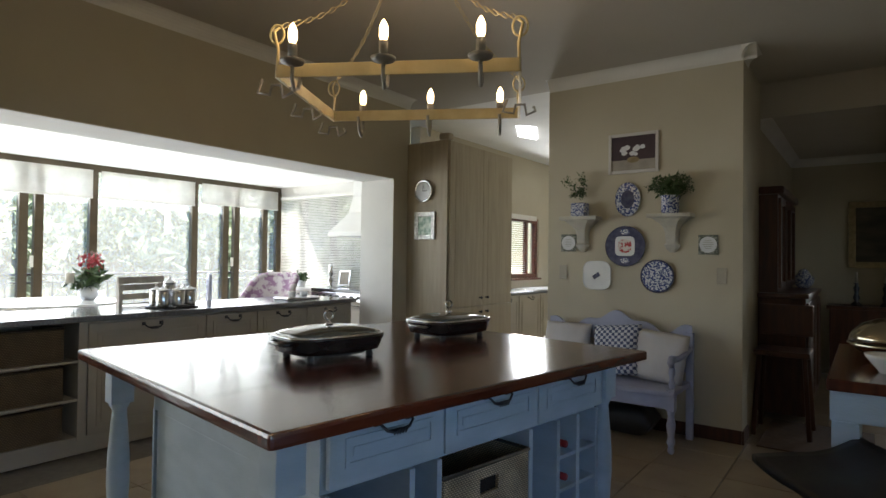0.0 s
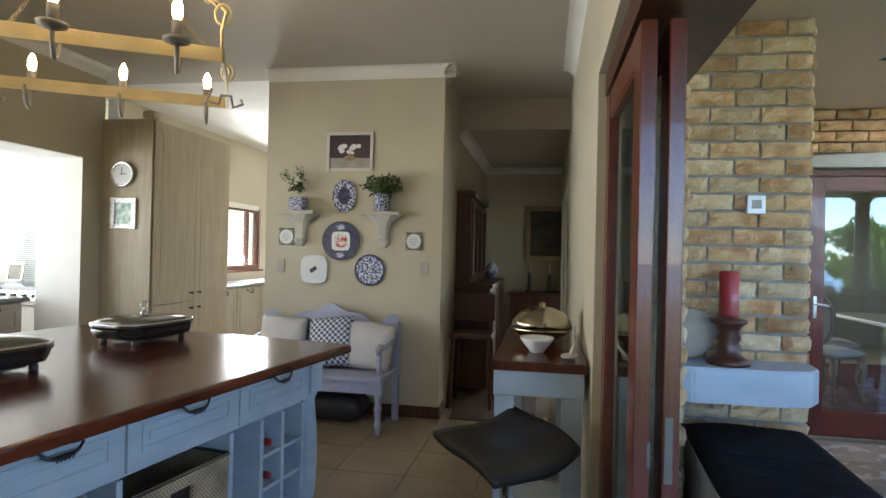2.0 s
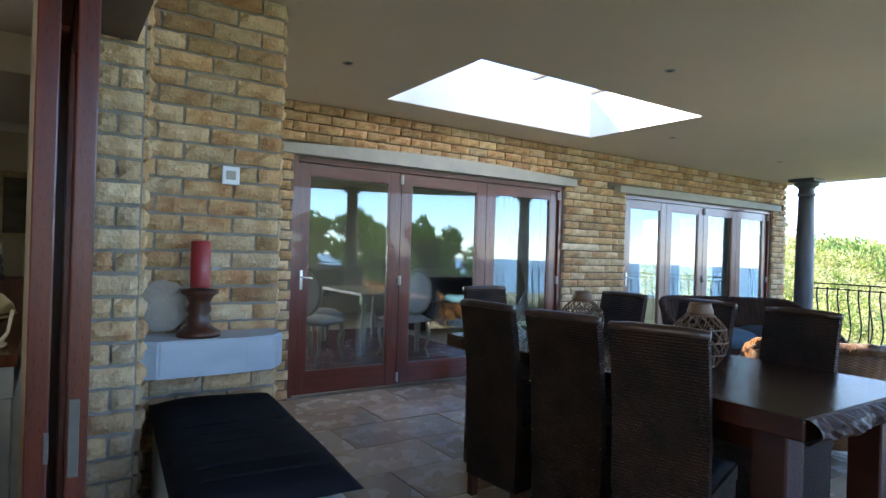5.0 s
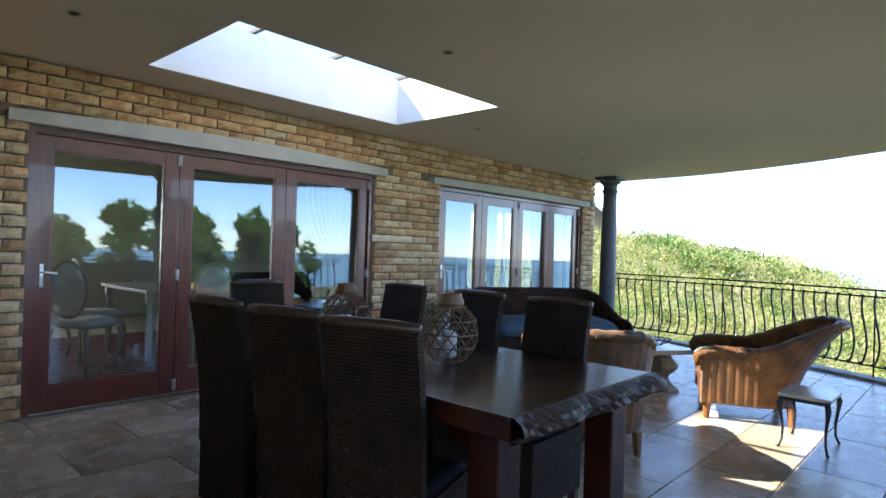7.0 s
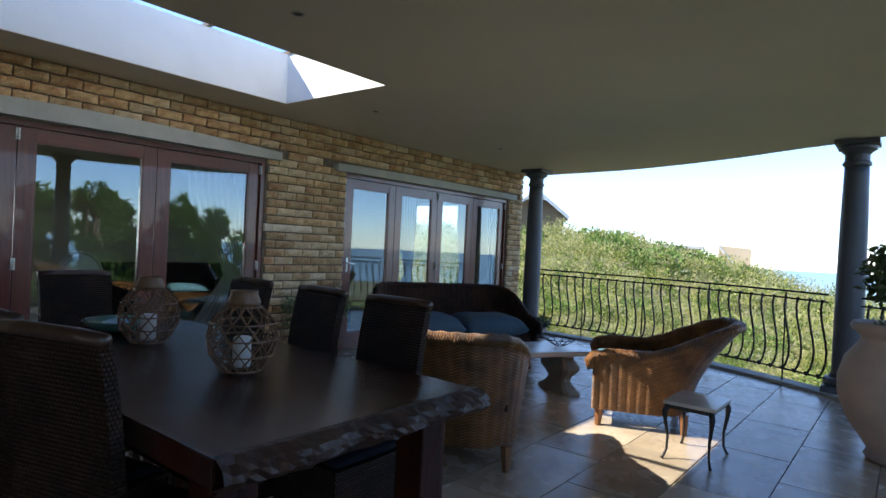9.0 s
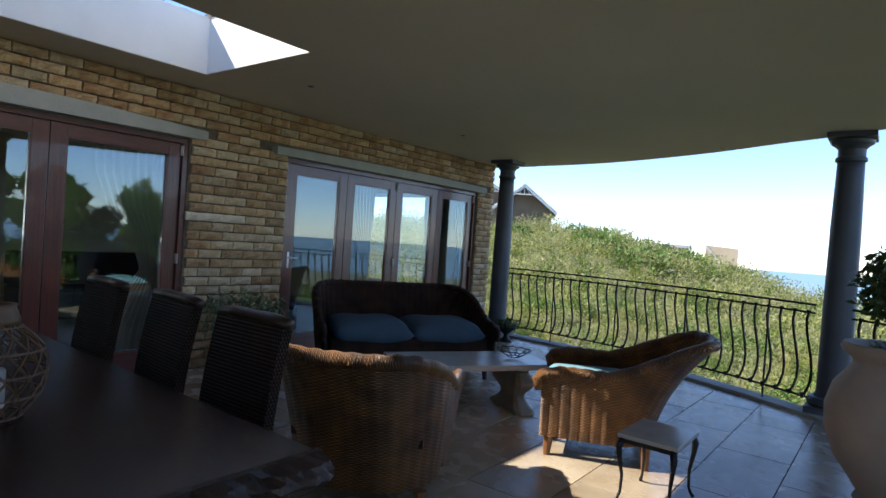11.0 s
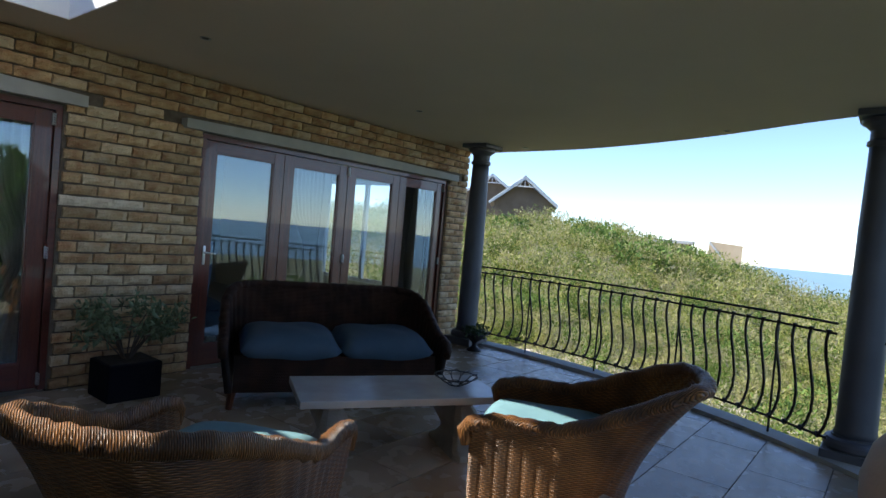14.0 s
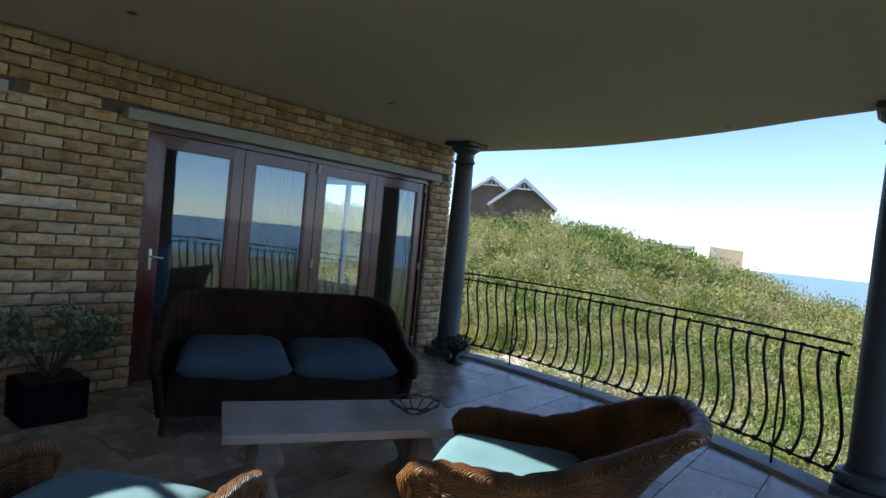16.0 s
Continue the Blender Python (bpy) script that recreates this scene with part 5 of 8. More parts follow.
M_RAILW = mat("dark glossy chair rail", (0.045, 0.022, 0.014), 0.35, c2=(0.03, 0.015, 0.01), scale=8)


def dining_chair(m):
    """It faces +y."""
    c = thing("dining_chair", m, "high-backed dark brown woven dining chair drawn up to the table", "chair", "chairs round the dining table")
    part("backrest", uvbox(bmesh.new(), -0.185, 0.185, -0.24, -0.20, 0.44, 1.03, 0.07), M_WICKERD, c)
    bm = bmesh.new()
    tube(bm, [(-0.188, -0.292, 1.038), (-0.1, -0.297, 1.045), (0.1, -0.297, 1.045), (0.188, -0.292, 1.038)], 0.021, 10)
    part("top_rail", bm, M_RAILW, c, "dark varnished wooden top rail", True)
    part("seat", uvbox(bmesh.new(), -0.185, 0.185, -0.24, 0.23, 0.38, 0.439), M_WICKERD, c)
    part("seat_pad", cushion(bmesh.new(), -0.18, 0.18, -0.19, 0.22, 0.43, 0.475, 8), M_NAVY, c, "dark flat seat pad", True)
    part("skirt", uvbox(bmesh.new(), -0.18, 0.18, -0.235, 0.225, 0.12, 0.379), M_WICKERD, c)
    for sx in (-1, 1):
        for sy in (-1, 1):
            part("leg", B(sx * 0.16 - 0.02, sx * 0.16 + 0.02, sy * 0.2 - 0.025, sy * 0.2 + 0.015, 0, 0.119), M_DARKWOOD, c)
    return c


dc = dining_chair(pose(0.64, -3.33, 0, rz=-72))
for x, y, rz in ((0.62, -2.89, -79), (0.60, -2.41, -85), (1.52, -3.27, 92), (1.54, -2.68, 87), (1.53, -2.07, 90), (1.14, -1.63, 180)):
    copy_thing(dc, pose(x, y, 0, rz=rz))


def lantern(m, label):
    ob = thing("lantern", m, label, "lantern", "woven lanterns")
    prof = [(0.075, 0.01), (0.115, 0.06), (0.13, 0.12), (0.12, 0.19), (0.085, 0.235), (0.06, 0.255)]
    R = lambda z: np.interp(z, [p[1] for p in prof], [p[0] for p in prof])
    for s in (-1, 1):
        for i in range(14):
            pts = []
            for k in range(9):
                z = 0.01 + 0.245 * k / 8
                a = 2 * math.pi * i / 14 + s * 1.5 * k / 8
                pts.append((R(z) * math.cos(a), R(z) * math.sin(a), z))
            part("bamboo_strip", tube(bmesh.new(), pts, 0.0035, 4), M_BASKETD2, ob)
    for z in (0.01, 0.07, 0.13, 0.19, 0.25):
        part("hoop", tube(bmesh.new(), [(R(z) * math.cos(t * math.pi / 12), R(z) * math.sin(t * math.pi / 12), z) for t in range(24)], 0.004, 4, True), M_BASKETD2, ob)
    part("candle", lathe(bmesh.new(), [(0.032, 0.02), (0.034, 0.03), (0.034, 0.13), (0.028, 0.135)], 18), M_LINEN, ob, "cream pillar candle", True)
    part("collar", lathe(bmesh.new(), [(0.058, 0.25), (0.062, 0.27), (0.05, 0.30), (0.052, 0.31), (0.04, 0.31), (0.03, 0.27)], 20), M_BASKETD2, ob, "", True)
    part("glass", lathe(bmesh.new(), [(0.05, 0.012), (0.065, 0.05), (0.065, 0.15), (0.05, 0.2)], 20), M_GLASSC, ob, "", True)
    return ob


M_BASKETD2 = mat("brown bamboo strips", (0.17, 0.085, 0.04), 0.5, c2=(0.10, 0.05, 0.025), scale=20)
lantern(pose(1.10, -3.12, 0.79), "open woven bamboo lantern on the dining table")
lantern(pose(1.10, -2.35, 0.79), "open woven bamboo lantern near the far table end")
gb = thing("glass_bowl", pose(1.12, -2.0, 0.79), "shallow green glass bowl on the dining table", "bowl")
M_GGLASS = mat("sea green glass", (0.10, 0.22, 0.19), 0.08, c2=(0.08, 0.18, 0.16), bump=0.0, rvar=0.03)
part("bowl", lathe(bmesh.new(), [(0.05, 0), (0.13, 0.03), (0.17, 0.07), (0.165, 0.07), (0.12, 0.036), (0.03, 0.01)], 28), M_GGLASS, gb, "", True)


# ---- kitchen ----
def pull(parent, x, y, z, rz, w=0.13):
    """A twisted drop handle whose plate looks to its own -y."""
    bm = bmesh.new()
    for s in (-1, 1):
        box(bm, s * w / 2 - 0.014, s * w / 2 + 0.014, -0.008, 0, 0.0, 0.024, bevel=0.003)
    tube(bm, [(-w / 2, -0.008, 0.012), (-w / 2, -0.028, 0.006), (-w / 2 + 0.018, -0.032, -0.012), (-w / 5, -0.034, -0.017), (0, -0.035, -0.018), (w / 5, -0.034, -0.017), (w / 2 - 0.018, -0.032, -0.012), (w / 2, -0.028, 0.006), (w / 2, -0.008, 0.012)], [0.004, 0.0045, 0.005, 0.0075, 0.010, 0.0075, 0.005, 0.0045, 0.004], 6)
    for k in (-2, -1, 0, 1, 2):
        tube(bm, [(k * 0.012 - 0.006, -0.044, -0.026), (k * 0.012 + 0.006, -0.044, -0.010)], 0.0025, 5)
    o = part("handle", bm, M_PEWTER, parent, "ornate aged pewter handle", True)
    o.matrix_basis = pose(x, y, z, rz=rz)
    return o


def shaker(parent, name, x0, x1, z0, z1, material, plane=0.0, inset=True, handle=True, label=""):
    """A framed front in the plane y = plane that looks to -y."""
    bm = B(x0, x1, plane - 0.02, plane, z0, z1, bevel=0.003)
    f = 0.055
    o = part(name, bm, material, parent, label)
    if inset:
        fr = bmesh.new()
        for q in ((x0 + f, x0 + f + 0.014, z0 + f, z1 - f), (x1 - f - 0.014, x1 - f, z0 + f, z1 - f), (x0 + f + .014, x1 - f - .014, z0 + f, z0 + f + 0.014), (x0 + f + .014, x1 - f - .014, z1 - f - 0.014, z1 - f)):
            box(fr, q[0], q[1], plane - 0.026, plane - 0.0195, q[2], q[3])
        part("moulding", fr, material, o)
        part("panel", B(x0 + f + 0.03, x1 - f - 0.03, plane - 0.025, plane - 0.0195, z0 + f + 0.03, z1 - f - 0.03, bevel=0.002), material, o)
    if handle:
        pull(o, (x0 + x1) / 2, plane - 0.022, z1 - 0.04, 0)
    return o


def turned_leg(parent, x, y, h, material, r=0.045, top=0.12):
    part("leg", lathe(B(x - r, x + r, y - r, y + r, h - top, h, bevel=0.003), [(r * 0.55, 0), (r * 0.75, 0.02), (r * 0.7, 0.06), (r * 0.95, 0.08), (r * 0.6, 0.11), (r * 0.8, 0.14), (r * 1.0, 0.35 * h), (r * 0.95, 0.5 * h), (r * 0.62, 0.76 * h - 0.02), (r * 0.9, 0.79 * h - 0.02), (r * 0.65, 0.82 * h - 0.02), (r * 0.8, h - top - 0.002)], 24, (x, y, 0)), material, parent, "turned painted leg", True)


IM = pose(-3.886, -2.848, 0, rz=-9)
isl = thing("kitchen_island", IM, "large kitchen island with mahogany top and pale blue painted base", "island")
part("worktop", B(-0.86, 0.925, -1.01, 1.01, 0.855, 0.90, bevel=0.012), M_TOP, isl, "thick polished mahogany worktop")
for x in (-0.71, 0.745):
    for y in (-0.87, 0.895):
        turned_leg(isl, x, y, 0.854, M_BLUE, 0.048, 0.19)
car = part("carcass", B(-0.65, 0.735, -0.74, 0.84, 0.62, 0.852), M_BLUE, isl)
part("back_panel", B(-0.66, -0.64, -0.74, 0.84, 0.1, 0.62), M_BLUE, isl)
part("bottom_shelf", B(-0.64, 0.75, -0.74, 0.84, 0.12, 0.145), M_BLUE, isl)
FRONT = [(-0.735, -0.255), (-0.245, 0.305), (0.315, 0.835)]
for a, b in FRONT:
    d_ = shaker(isl, "drawer", a, b, 0.645, 0.845, M_BLUE, 0, True, True, "pale blue panelled drawer front")
    d_.matrix_basis = pose(0.76, 0, 0, rz=90)
for y in (-0.728, -0.38, -0.25, 0.295, 0.50, 0.66, 0.83):
    part("divider", B(0.0 if abs(y) < 0.7 else -0.6, 0.755, y - 0.012, y + 0.012, 0.146, 0.619), M_BLUE, isl)
rk = bmesh.new()
for z in (0.29, 0.44):
    box(rk, 0.05, 0.75, 0.51, 0.65, z, z + 0.015)
    box(rk, 0.05, 0.75, 0.67, 0.82, z, z + 0.015)
part("wine_rack", rk, M_BLUE, isl)


def basket(m, w, d, h, material, label, group=""):
    b = thing("basket", m, label, "basket", group)
    bm = bmesh.new()
    uvbox(bm, -w / 2, w / 2, -d / 2, -d / 2 + 0.015, 0, h * 0.6)
    for q in ((-w / 2, -0.055, h * 0.6, h), (0.055, w / 2, h * 0.6, h), (-0.055, 0.055, h * 0.6, h * 0.72), (-0.055, 0.055, h * 0.87, h)):
        uvbox(bm, q[0], q[1], -d / 2, -d / 2 + 0.015, q[2], q[3])
    part("front", bm, material, b)
    part("body", uvbox(uvbox(uvbox(bmesh.new(), -w / 2, -w / 2 + 0.015, -d / 2 + 0.016, d / 2, 0, h), w / 2 - 0.015, w / 2, -d / 2 + 0.016, d / 2, 0, h), -w / 2 + 0.016, w / 2 - 0.016, -d / 2 + 0.016, d / 2, 0, 0.015), material, b)
    part("rim", tube(bmesh.new(), [(-w / 2, -d / 2, h), (w / 2, -d / 2, h), (w / 2, d / 2, h), (-w / 2, d / 2, h)], 0.009, 6, True), material, b, "", True)
    # black sheet painted in for the shade inside, behind the hand hole
    part("slot", B(-0.06, 0.06, -d / 2 + 0.018, -d / 2 + 0.02, h * 0.70, h * 0.89), M_BLACK, b)
    return b


basket(IM @ pose(0.50, 0.02, 0.146, rz=90), 0.50, 0.52, 0.40, M_BASKET, "natural woven storage basket under the kitchen island")
for z in (0.305, 0.455):
    bo = thing("wine_bottle", IM @ pose(0.49, 0.58, z + 0.04), "dark wine bottle with red capsule lying in the rack", "bottle", "wine bottles")
    bm = lathe(bmesh.new(), [(0.02, -0.2), (0.037, -0.19), (0.037, 0.02), (0.014, 0.08), (0.014, 0.16)], 16)
    bmesh.ops.rotate(bm, matrix=Matrix.Rotation(radians(90), 3, "Y"), verts=bm.verts)
    part("glass", bm, M_BLACKPAN, bo, "", True)
    bm = lathe(bmesh.new(), [(0.016, 0.14), (0.017, 0.25), (0.015, 0.255)], 14)
    bmesh.ops.rotate(bm, matrix=Matrix.Rotation(radians(90), 3, "Y"), verts=bm.verts)
    part("capsule", bm, M_RED, bo, "red foil capsule", True)
bb = thing("bowl", IM @ pose(0.55, 0.98, 0.30), "deep blue glazed bowl on a white shelf by the island", "bowl")
part("bowl", lathe(bmesh.new(), [(0.05, 0.012), (0.12, 0.05), (0.15, 0.11), (0.14, 0.11), (0.1, 0.05), (0.03, 0.02)], 24), M_CHINADB, bb, "", True)
part("side_shelf", B(0.25, 0.66, 0.845, 1.03, 0.285, 0.305, bevel=0.003), M_BLUE, isl)


def roaster(m, label):
    r = thing("electric_roaster", m, label, "roaster", "electric roasters")
    w, d = 0.235, 0.165

    def ring_loft(prof, n=40, p=4.0):
        bm = bmesh.new()
        rows = []
        for k, z in prof:
            row = []
            for i in range(n):
                a = 2 * math.pi * i / n
                c, s = math.cos(a), math.sin(a)
                q = (abs(c) ** p + abs(s) ** p) ** (-1 / p)
                row.append(bm.verts.new((w * k * q * c, d * k * q * s, z)))
            rows.append(row)
        for a, b in zip(rows, rows[1:]):
            for i in range(n):
                bm.faces.new((a[i], a[(i + 1) % n], b[(i + 1) % n], b[i]))
        bm.faces.new(rows[0][::-1]), bm.faces.new(rows[-1])
        return bm
    part("pan", ring_loft([(0.78, 0.028), (0.90, 0.034), (0.95, 0.06), (0.97, 0.085), (1.0, 0.092), (1.0, 0.097), (0.95, 0.098)]), M_BLACKPAN, r, "dark glossy enamel pan", True)
    part("rim", ring_loft([(0.985, 0.098), (1.0, 0.100), (1.0, 0.106), (0.95, 0.110), (0.93, 0.107)]), M_STEEL, r, "polished steel lid rim", True)
    part("lid", ring_loft([(0.94, 0.108), (0.85, 0.118), (0.6, 0.132), (0.3, 0.139), (0.08, 0.141)]), M_LIDGLASS, r, "domed glass lid", True)
    part("base", ring_loft([(0.55, 0.012), (0.66, 0.016), (0.66, 0.027)]), M_BLACK, r)
    for sx in (-1, 1):
        for sy in (-1, 1):
            part("foot", lathe(bmesh.new(), [(0.016, 0), (0.018, 0.01), (0.014, 0.027)], 12, (sx * 0.15, sy * 0.10, 0)), M_BLACK, r, "", True)
        part("side_handle", tube(bmesh.new(), [(sx * 0.225, -0.07, 0.078), (sx * 0.248, -0.06, 0.076), (sx * 0.252, 0, 0.076), (sx * 0.248, 0.06, 0.076), (sx * 0.225, 0.07, 0.078)], 0.009, 8), M_BLACKPAN, r, "", True)
    kn = bmesh.new()
    lathe(kn, [(0.02, 0.140), (0.018, 0.147), (0.008, 0.152), (0.006, 0.164)], 14)
    tube(kn, [(0.024 * math.cos(t * math.pi / 8), 0, 0.184 + 0.02 * math.sin(t * math.pi / 8)) for t in range(16)], 0.0045, 6, True)
    part("knob", kn, M_STEEL, r, "ring-shaped steel lid knob", True)
    return r


M_LIDGLASS = mat("dark reflecting lid glass", (0.10, 0.11, 0.10), 0.05, 0.0, c2=(0.07, 0.08, 0.075), bump=0.0, rvar=0.02, coat=1.0)
roaster(pose(-3.88, -3.10, 0.9, rz=79), "glossy dark electric roaster with glass lid on the mahogany island")
roaster(pose(-3.85, -2.22, 0.9, rz=82), "second dark electric roaster towards the island's far end")

# chandelier
CM = pose(-3.675, -2.79, 0, rz=29)
cd = thing("chandelier", CM, "cream washed iron ring chandelier with lit candle bulbs on chains", "chandelier")
hexp = [(-0.50, -0.385), (0.50, -0.385), (0.505, 0.0), (0.50, 0.385), (-0.50, 0.385), (-0.505, 0.0)]
bars_ = bmesh.new()
for a, b in zip(hexp, hexp[1:] + hexp[:1]):
    d = Vector((b[0] - a[0], b[1] - a[1]))
    box(bars_, 0.0, d.length, -0.006, 0.006, 2.08, 2.135, bevel=0.002, rot=Matrix.Rotation(math.atan2(d.y, d.x), 4, "Z"), at=(a[0], a[1], 0))
part("ring_frame", bars_, M_CHAND, cd)
bl = []
for (x, y) in [(-0.40, -0.43), (-0.03, -0.43), (0.35, -0.43), (-0.36, 0.43), (0.02, 0.43), (0.40, 0.43)]:
    s = 1 if y > 0 else -1
    bl.append((x, y))
    arm = bmesh.new()
    tube(arm, [(x, y - s * 0.06, 2.10), (x, y - s * 0.03, 2.03), (x, y + s * 0.015, 2.01), (x, y + s * 0.04, 2.05), (x, y + s * 0.04, 2.10)], 0.009, 6)
    part("arm", arm, M_CHANDG, cd, "curled grey metal arm", True)
    part("drip_dish", lathe(bmesh.new(), [(0.012, 2.098), (0.045, 2.11), (0.05, 2.122), (0.02, 2.118)], 18, (x, y + s * 0.04, 0)), M_CHANDG, cd, "", True)
    part("candle_sleeve", lathe(bmesh.new(), [(0.019, 2.12), (0.019, 2.185), (0.012, 2.187)], 16, (x, y + s * 0.04, 0)), M_CHANDG, cd, "", True)
    part("bulb", lathe(bmesh.new(), [(0.010, 2.188), (0.018, 2.205), (0.018, 2.24), (0.010, 2.262), (0.003, 2.272)], 14, (x, y + s * 0.04, 0)), M_BULB, cd, "glowing warm candle bulb", True)
    l_ = new("bulb_light", bpy.data.lights.new("bulb_light", "POINT"))
    l_.data.energy, l_.data.color, l_.data.shadow_soft_size = 0.25, (1.0, 0.72, 0.42), 0.04
    l_.matrix_world = CM @ pose(x, y + s * 0.04, 2.33)
for (x, y) in [hexp[0], hexp[1], hexp[3], hexp[4]]:
    up_ = bmesh.new()
    tube(up_, [(x, y, 2.08), (x * 0.99, y, 2.2), (x * 1.02, y * 1.02, 2.27), (x * 0.97, y * 0.97, 2.30)], 0.007, 6)
    tube(up_, [(x + 0.03 * math.cos(t * math.pi / 8), y, 2.26 + 0.04 * math.sin(t * math.pi / 8)) for t in range(16)], 0.005, 5, True)
    part("scroll", up_, M_CHAND, cd, "", True)
    chn = bmesh.new()
    n_ = 22
    p0, p1 = Vector((x * 0.97, y * 0.97, 2.30)), Vector((0.05 * (1 if x > 0 else -1), 0, 2.86))
    for k in range(n_):
        c = p0.lerp(p1, (k + 0.5) / n_)
        c.z -= 0.10 * math.sin(math.pi * (k + 0.5) / n_)
        dd = (p1 - p0).normalized() * ((p1 - p0).length / n_ * 0.62)
        sd = Vector((0, 0, 1)).cross(dd).normalized() * 0.008 if k % 2 else dd.cross(Vector((0, 0, 1)).cross(dd)).normalized() * 0.008
        tube(chn, [c + dd * math.cos(t * math.pi / 4) + sd * math.sin(t * math.pi / 4) for t in range(8)], 0.0022, 4, True)
    part("chain", chn, M_CHAND, cd)
part("ceiling_rose", lathe(bmesh.new(), [(0.06, KZ - 0.001), (0.06, KZ - 0.02), (0.03, KZ - 0.05), (0.012, KZ - 0.08)], 20), M_CHAND, cd, "", True)
for (x, y) in (hexp[2], hexp[5], hexp[0], hexp[4]):
    sc_ = bmesh.new()
    tube(sc_, [(x - 0.06, y, 2.075), (x - 0.08, y, 2.02), (x - 0.03, y, 2.01), (x - 0.02, y, 2.05), (x + 0.02, y, 2.05), (x + 0.03, y, 2.0), (x + 0.07, y, 2.02), (x + 0.06, y, 2.04)], 0.007, 5)
    part("lower_scroll", sc_, M_CHANDG, cd, "", True)

# counter under the header with drawers, baskets
cu = thing("counter_unit", pose(-6.19, 0, 0), "cream kitchen counter unit with drawers and open basket shelves", "cabinet")
part("body", B(-0.60, -0.022, -3.12, -0.62, 0.1, 0.885), M_CREAMCAB, cu)
part("shelf_sides", box(box(box(bmesh.new(), -0.60, -0.004, -4.35, -4.32, 0.1, 0.885), -0.60, -0.004, -3.17, -3.121, 0.1, 0.885), -0.60, -0.55, -4.32, -3.17, 0.1, 0.885), M_CREAMCAB, cu)
for z0, z1 in ((0.1, 0.12), (0.36, 0.375), (0.615, 0.63)):
    part("shelf", B(-0.549, -0.01, -4.319, -3.171, z0, z1), M_CREAMCAB, cu)
part("plinth", B(-0.58, -0.03, -4.3, -0.64, 0.0, 0.099), M_CREAMCAB, cu)
for a, b, z0, z1 in ((-3.11, -2.25, 0.62, 0.87), (-3.11, -2.25, 0.12, 0.61), (-2.24, -1.77, 0.62, 0.87), (-2.24, -1.77, 0.12, 0.61), (-1.76, -1.22, 0.62, 0.87), (-1.76, -1.22, 0.12, 0.61), (-1.21, -0.64, 0.62, 0.87), (-1.21, -0.64, 0.12, 0.61)):
    d_ = shaker(cu, "drawer", a, b, z0, z1, M_CREAMCAB, 0, True, z0 > 0.5)
    d_.matrix_basis = pose(-0.02, 0, 0, rz=90)
wt = thing("stone_worktop", pose(-6.19, 0, 0), "grey polished granite worktop lying on the cream counter", "worktop")
part("slab", B(-0.72, 0.03, -4.4, -0.585, 0.886, 0.925, bevel=0.006), M_GRANITE, wt)
for k, z in enumerate((0.121, 0.376, 0.631)):
    basket(pose(-6.47, -3.75, z, rz=90), 1.0, 0.5, 0.22, M_BASKETD, "brown woven pull-out basket in the cream counter", "counter baskets")
# canisters, tray
for x, y, s in ((-6.40, -2.49, 1), (-6.37, -2.38, 1), (-6.40, -2.27, 1.0), (-6.51, -2.25, 1.0), (-6.50, -2.49, 1.0), (-6.52, -2.37, 1.4)):
    c_ = thing("canister", pose(x, y, 0.94), "shiny steel lidded canister grouped on a round tray", "canister", "steel canisters")
    part("body", lathe(bmesh.new(), [(0.048, 0), (0.05, 0.01), (0.05, 0.115 * s), (0.047, 0.12 * s)], 20), M_STEEL, c_, "", True)
    part("lid", lathe(bmesh.new(), [(0.051, 0.121 * s), (0.05, 0.128 * s), (0.02, 0.142 * s), (0.008, 0.145 * s), (0.01, 0.158 * s), (0.004, 0.165 * s)], 18), M_STEEL, c_, "", True)
ty = thing("tray", pose(-6.48, -2.37, 0.925), "round dark tray under the steel canisters", "tray")
part("disc", lathe(bmesh.new(), [(0.19, 0), (0.205, 0.012), (0.2, 0.014), (0.02, 0.0135)], 30), M_BLACKPAN, ty)
ty = thing("serving_tray", pose(-6.45, -1.12, 0.925), "long shiny steel serving tray on the granite worktop", "tray")
part("dish", B(-0.11, 0.11, -0.2, 0.2, 0, 0.03, bevel=0.012), M_STEEL, ty)
part("cups", lathe(lathe(bmesh.new(), [(0.03, 0.032), (0.04, 0.08), (0.03, 0.08)], 14, (0, -0.06, 0)), [(0.03, 0.032), (0.04, 0.075), (0.03, 0.075)], 14, (0.02, 0.07, 0)), M_CHINA, ty, "", True)

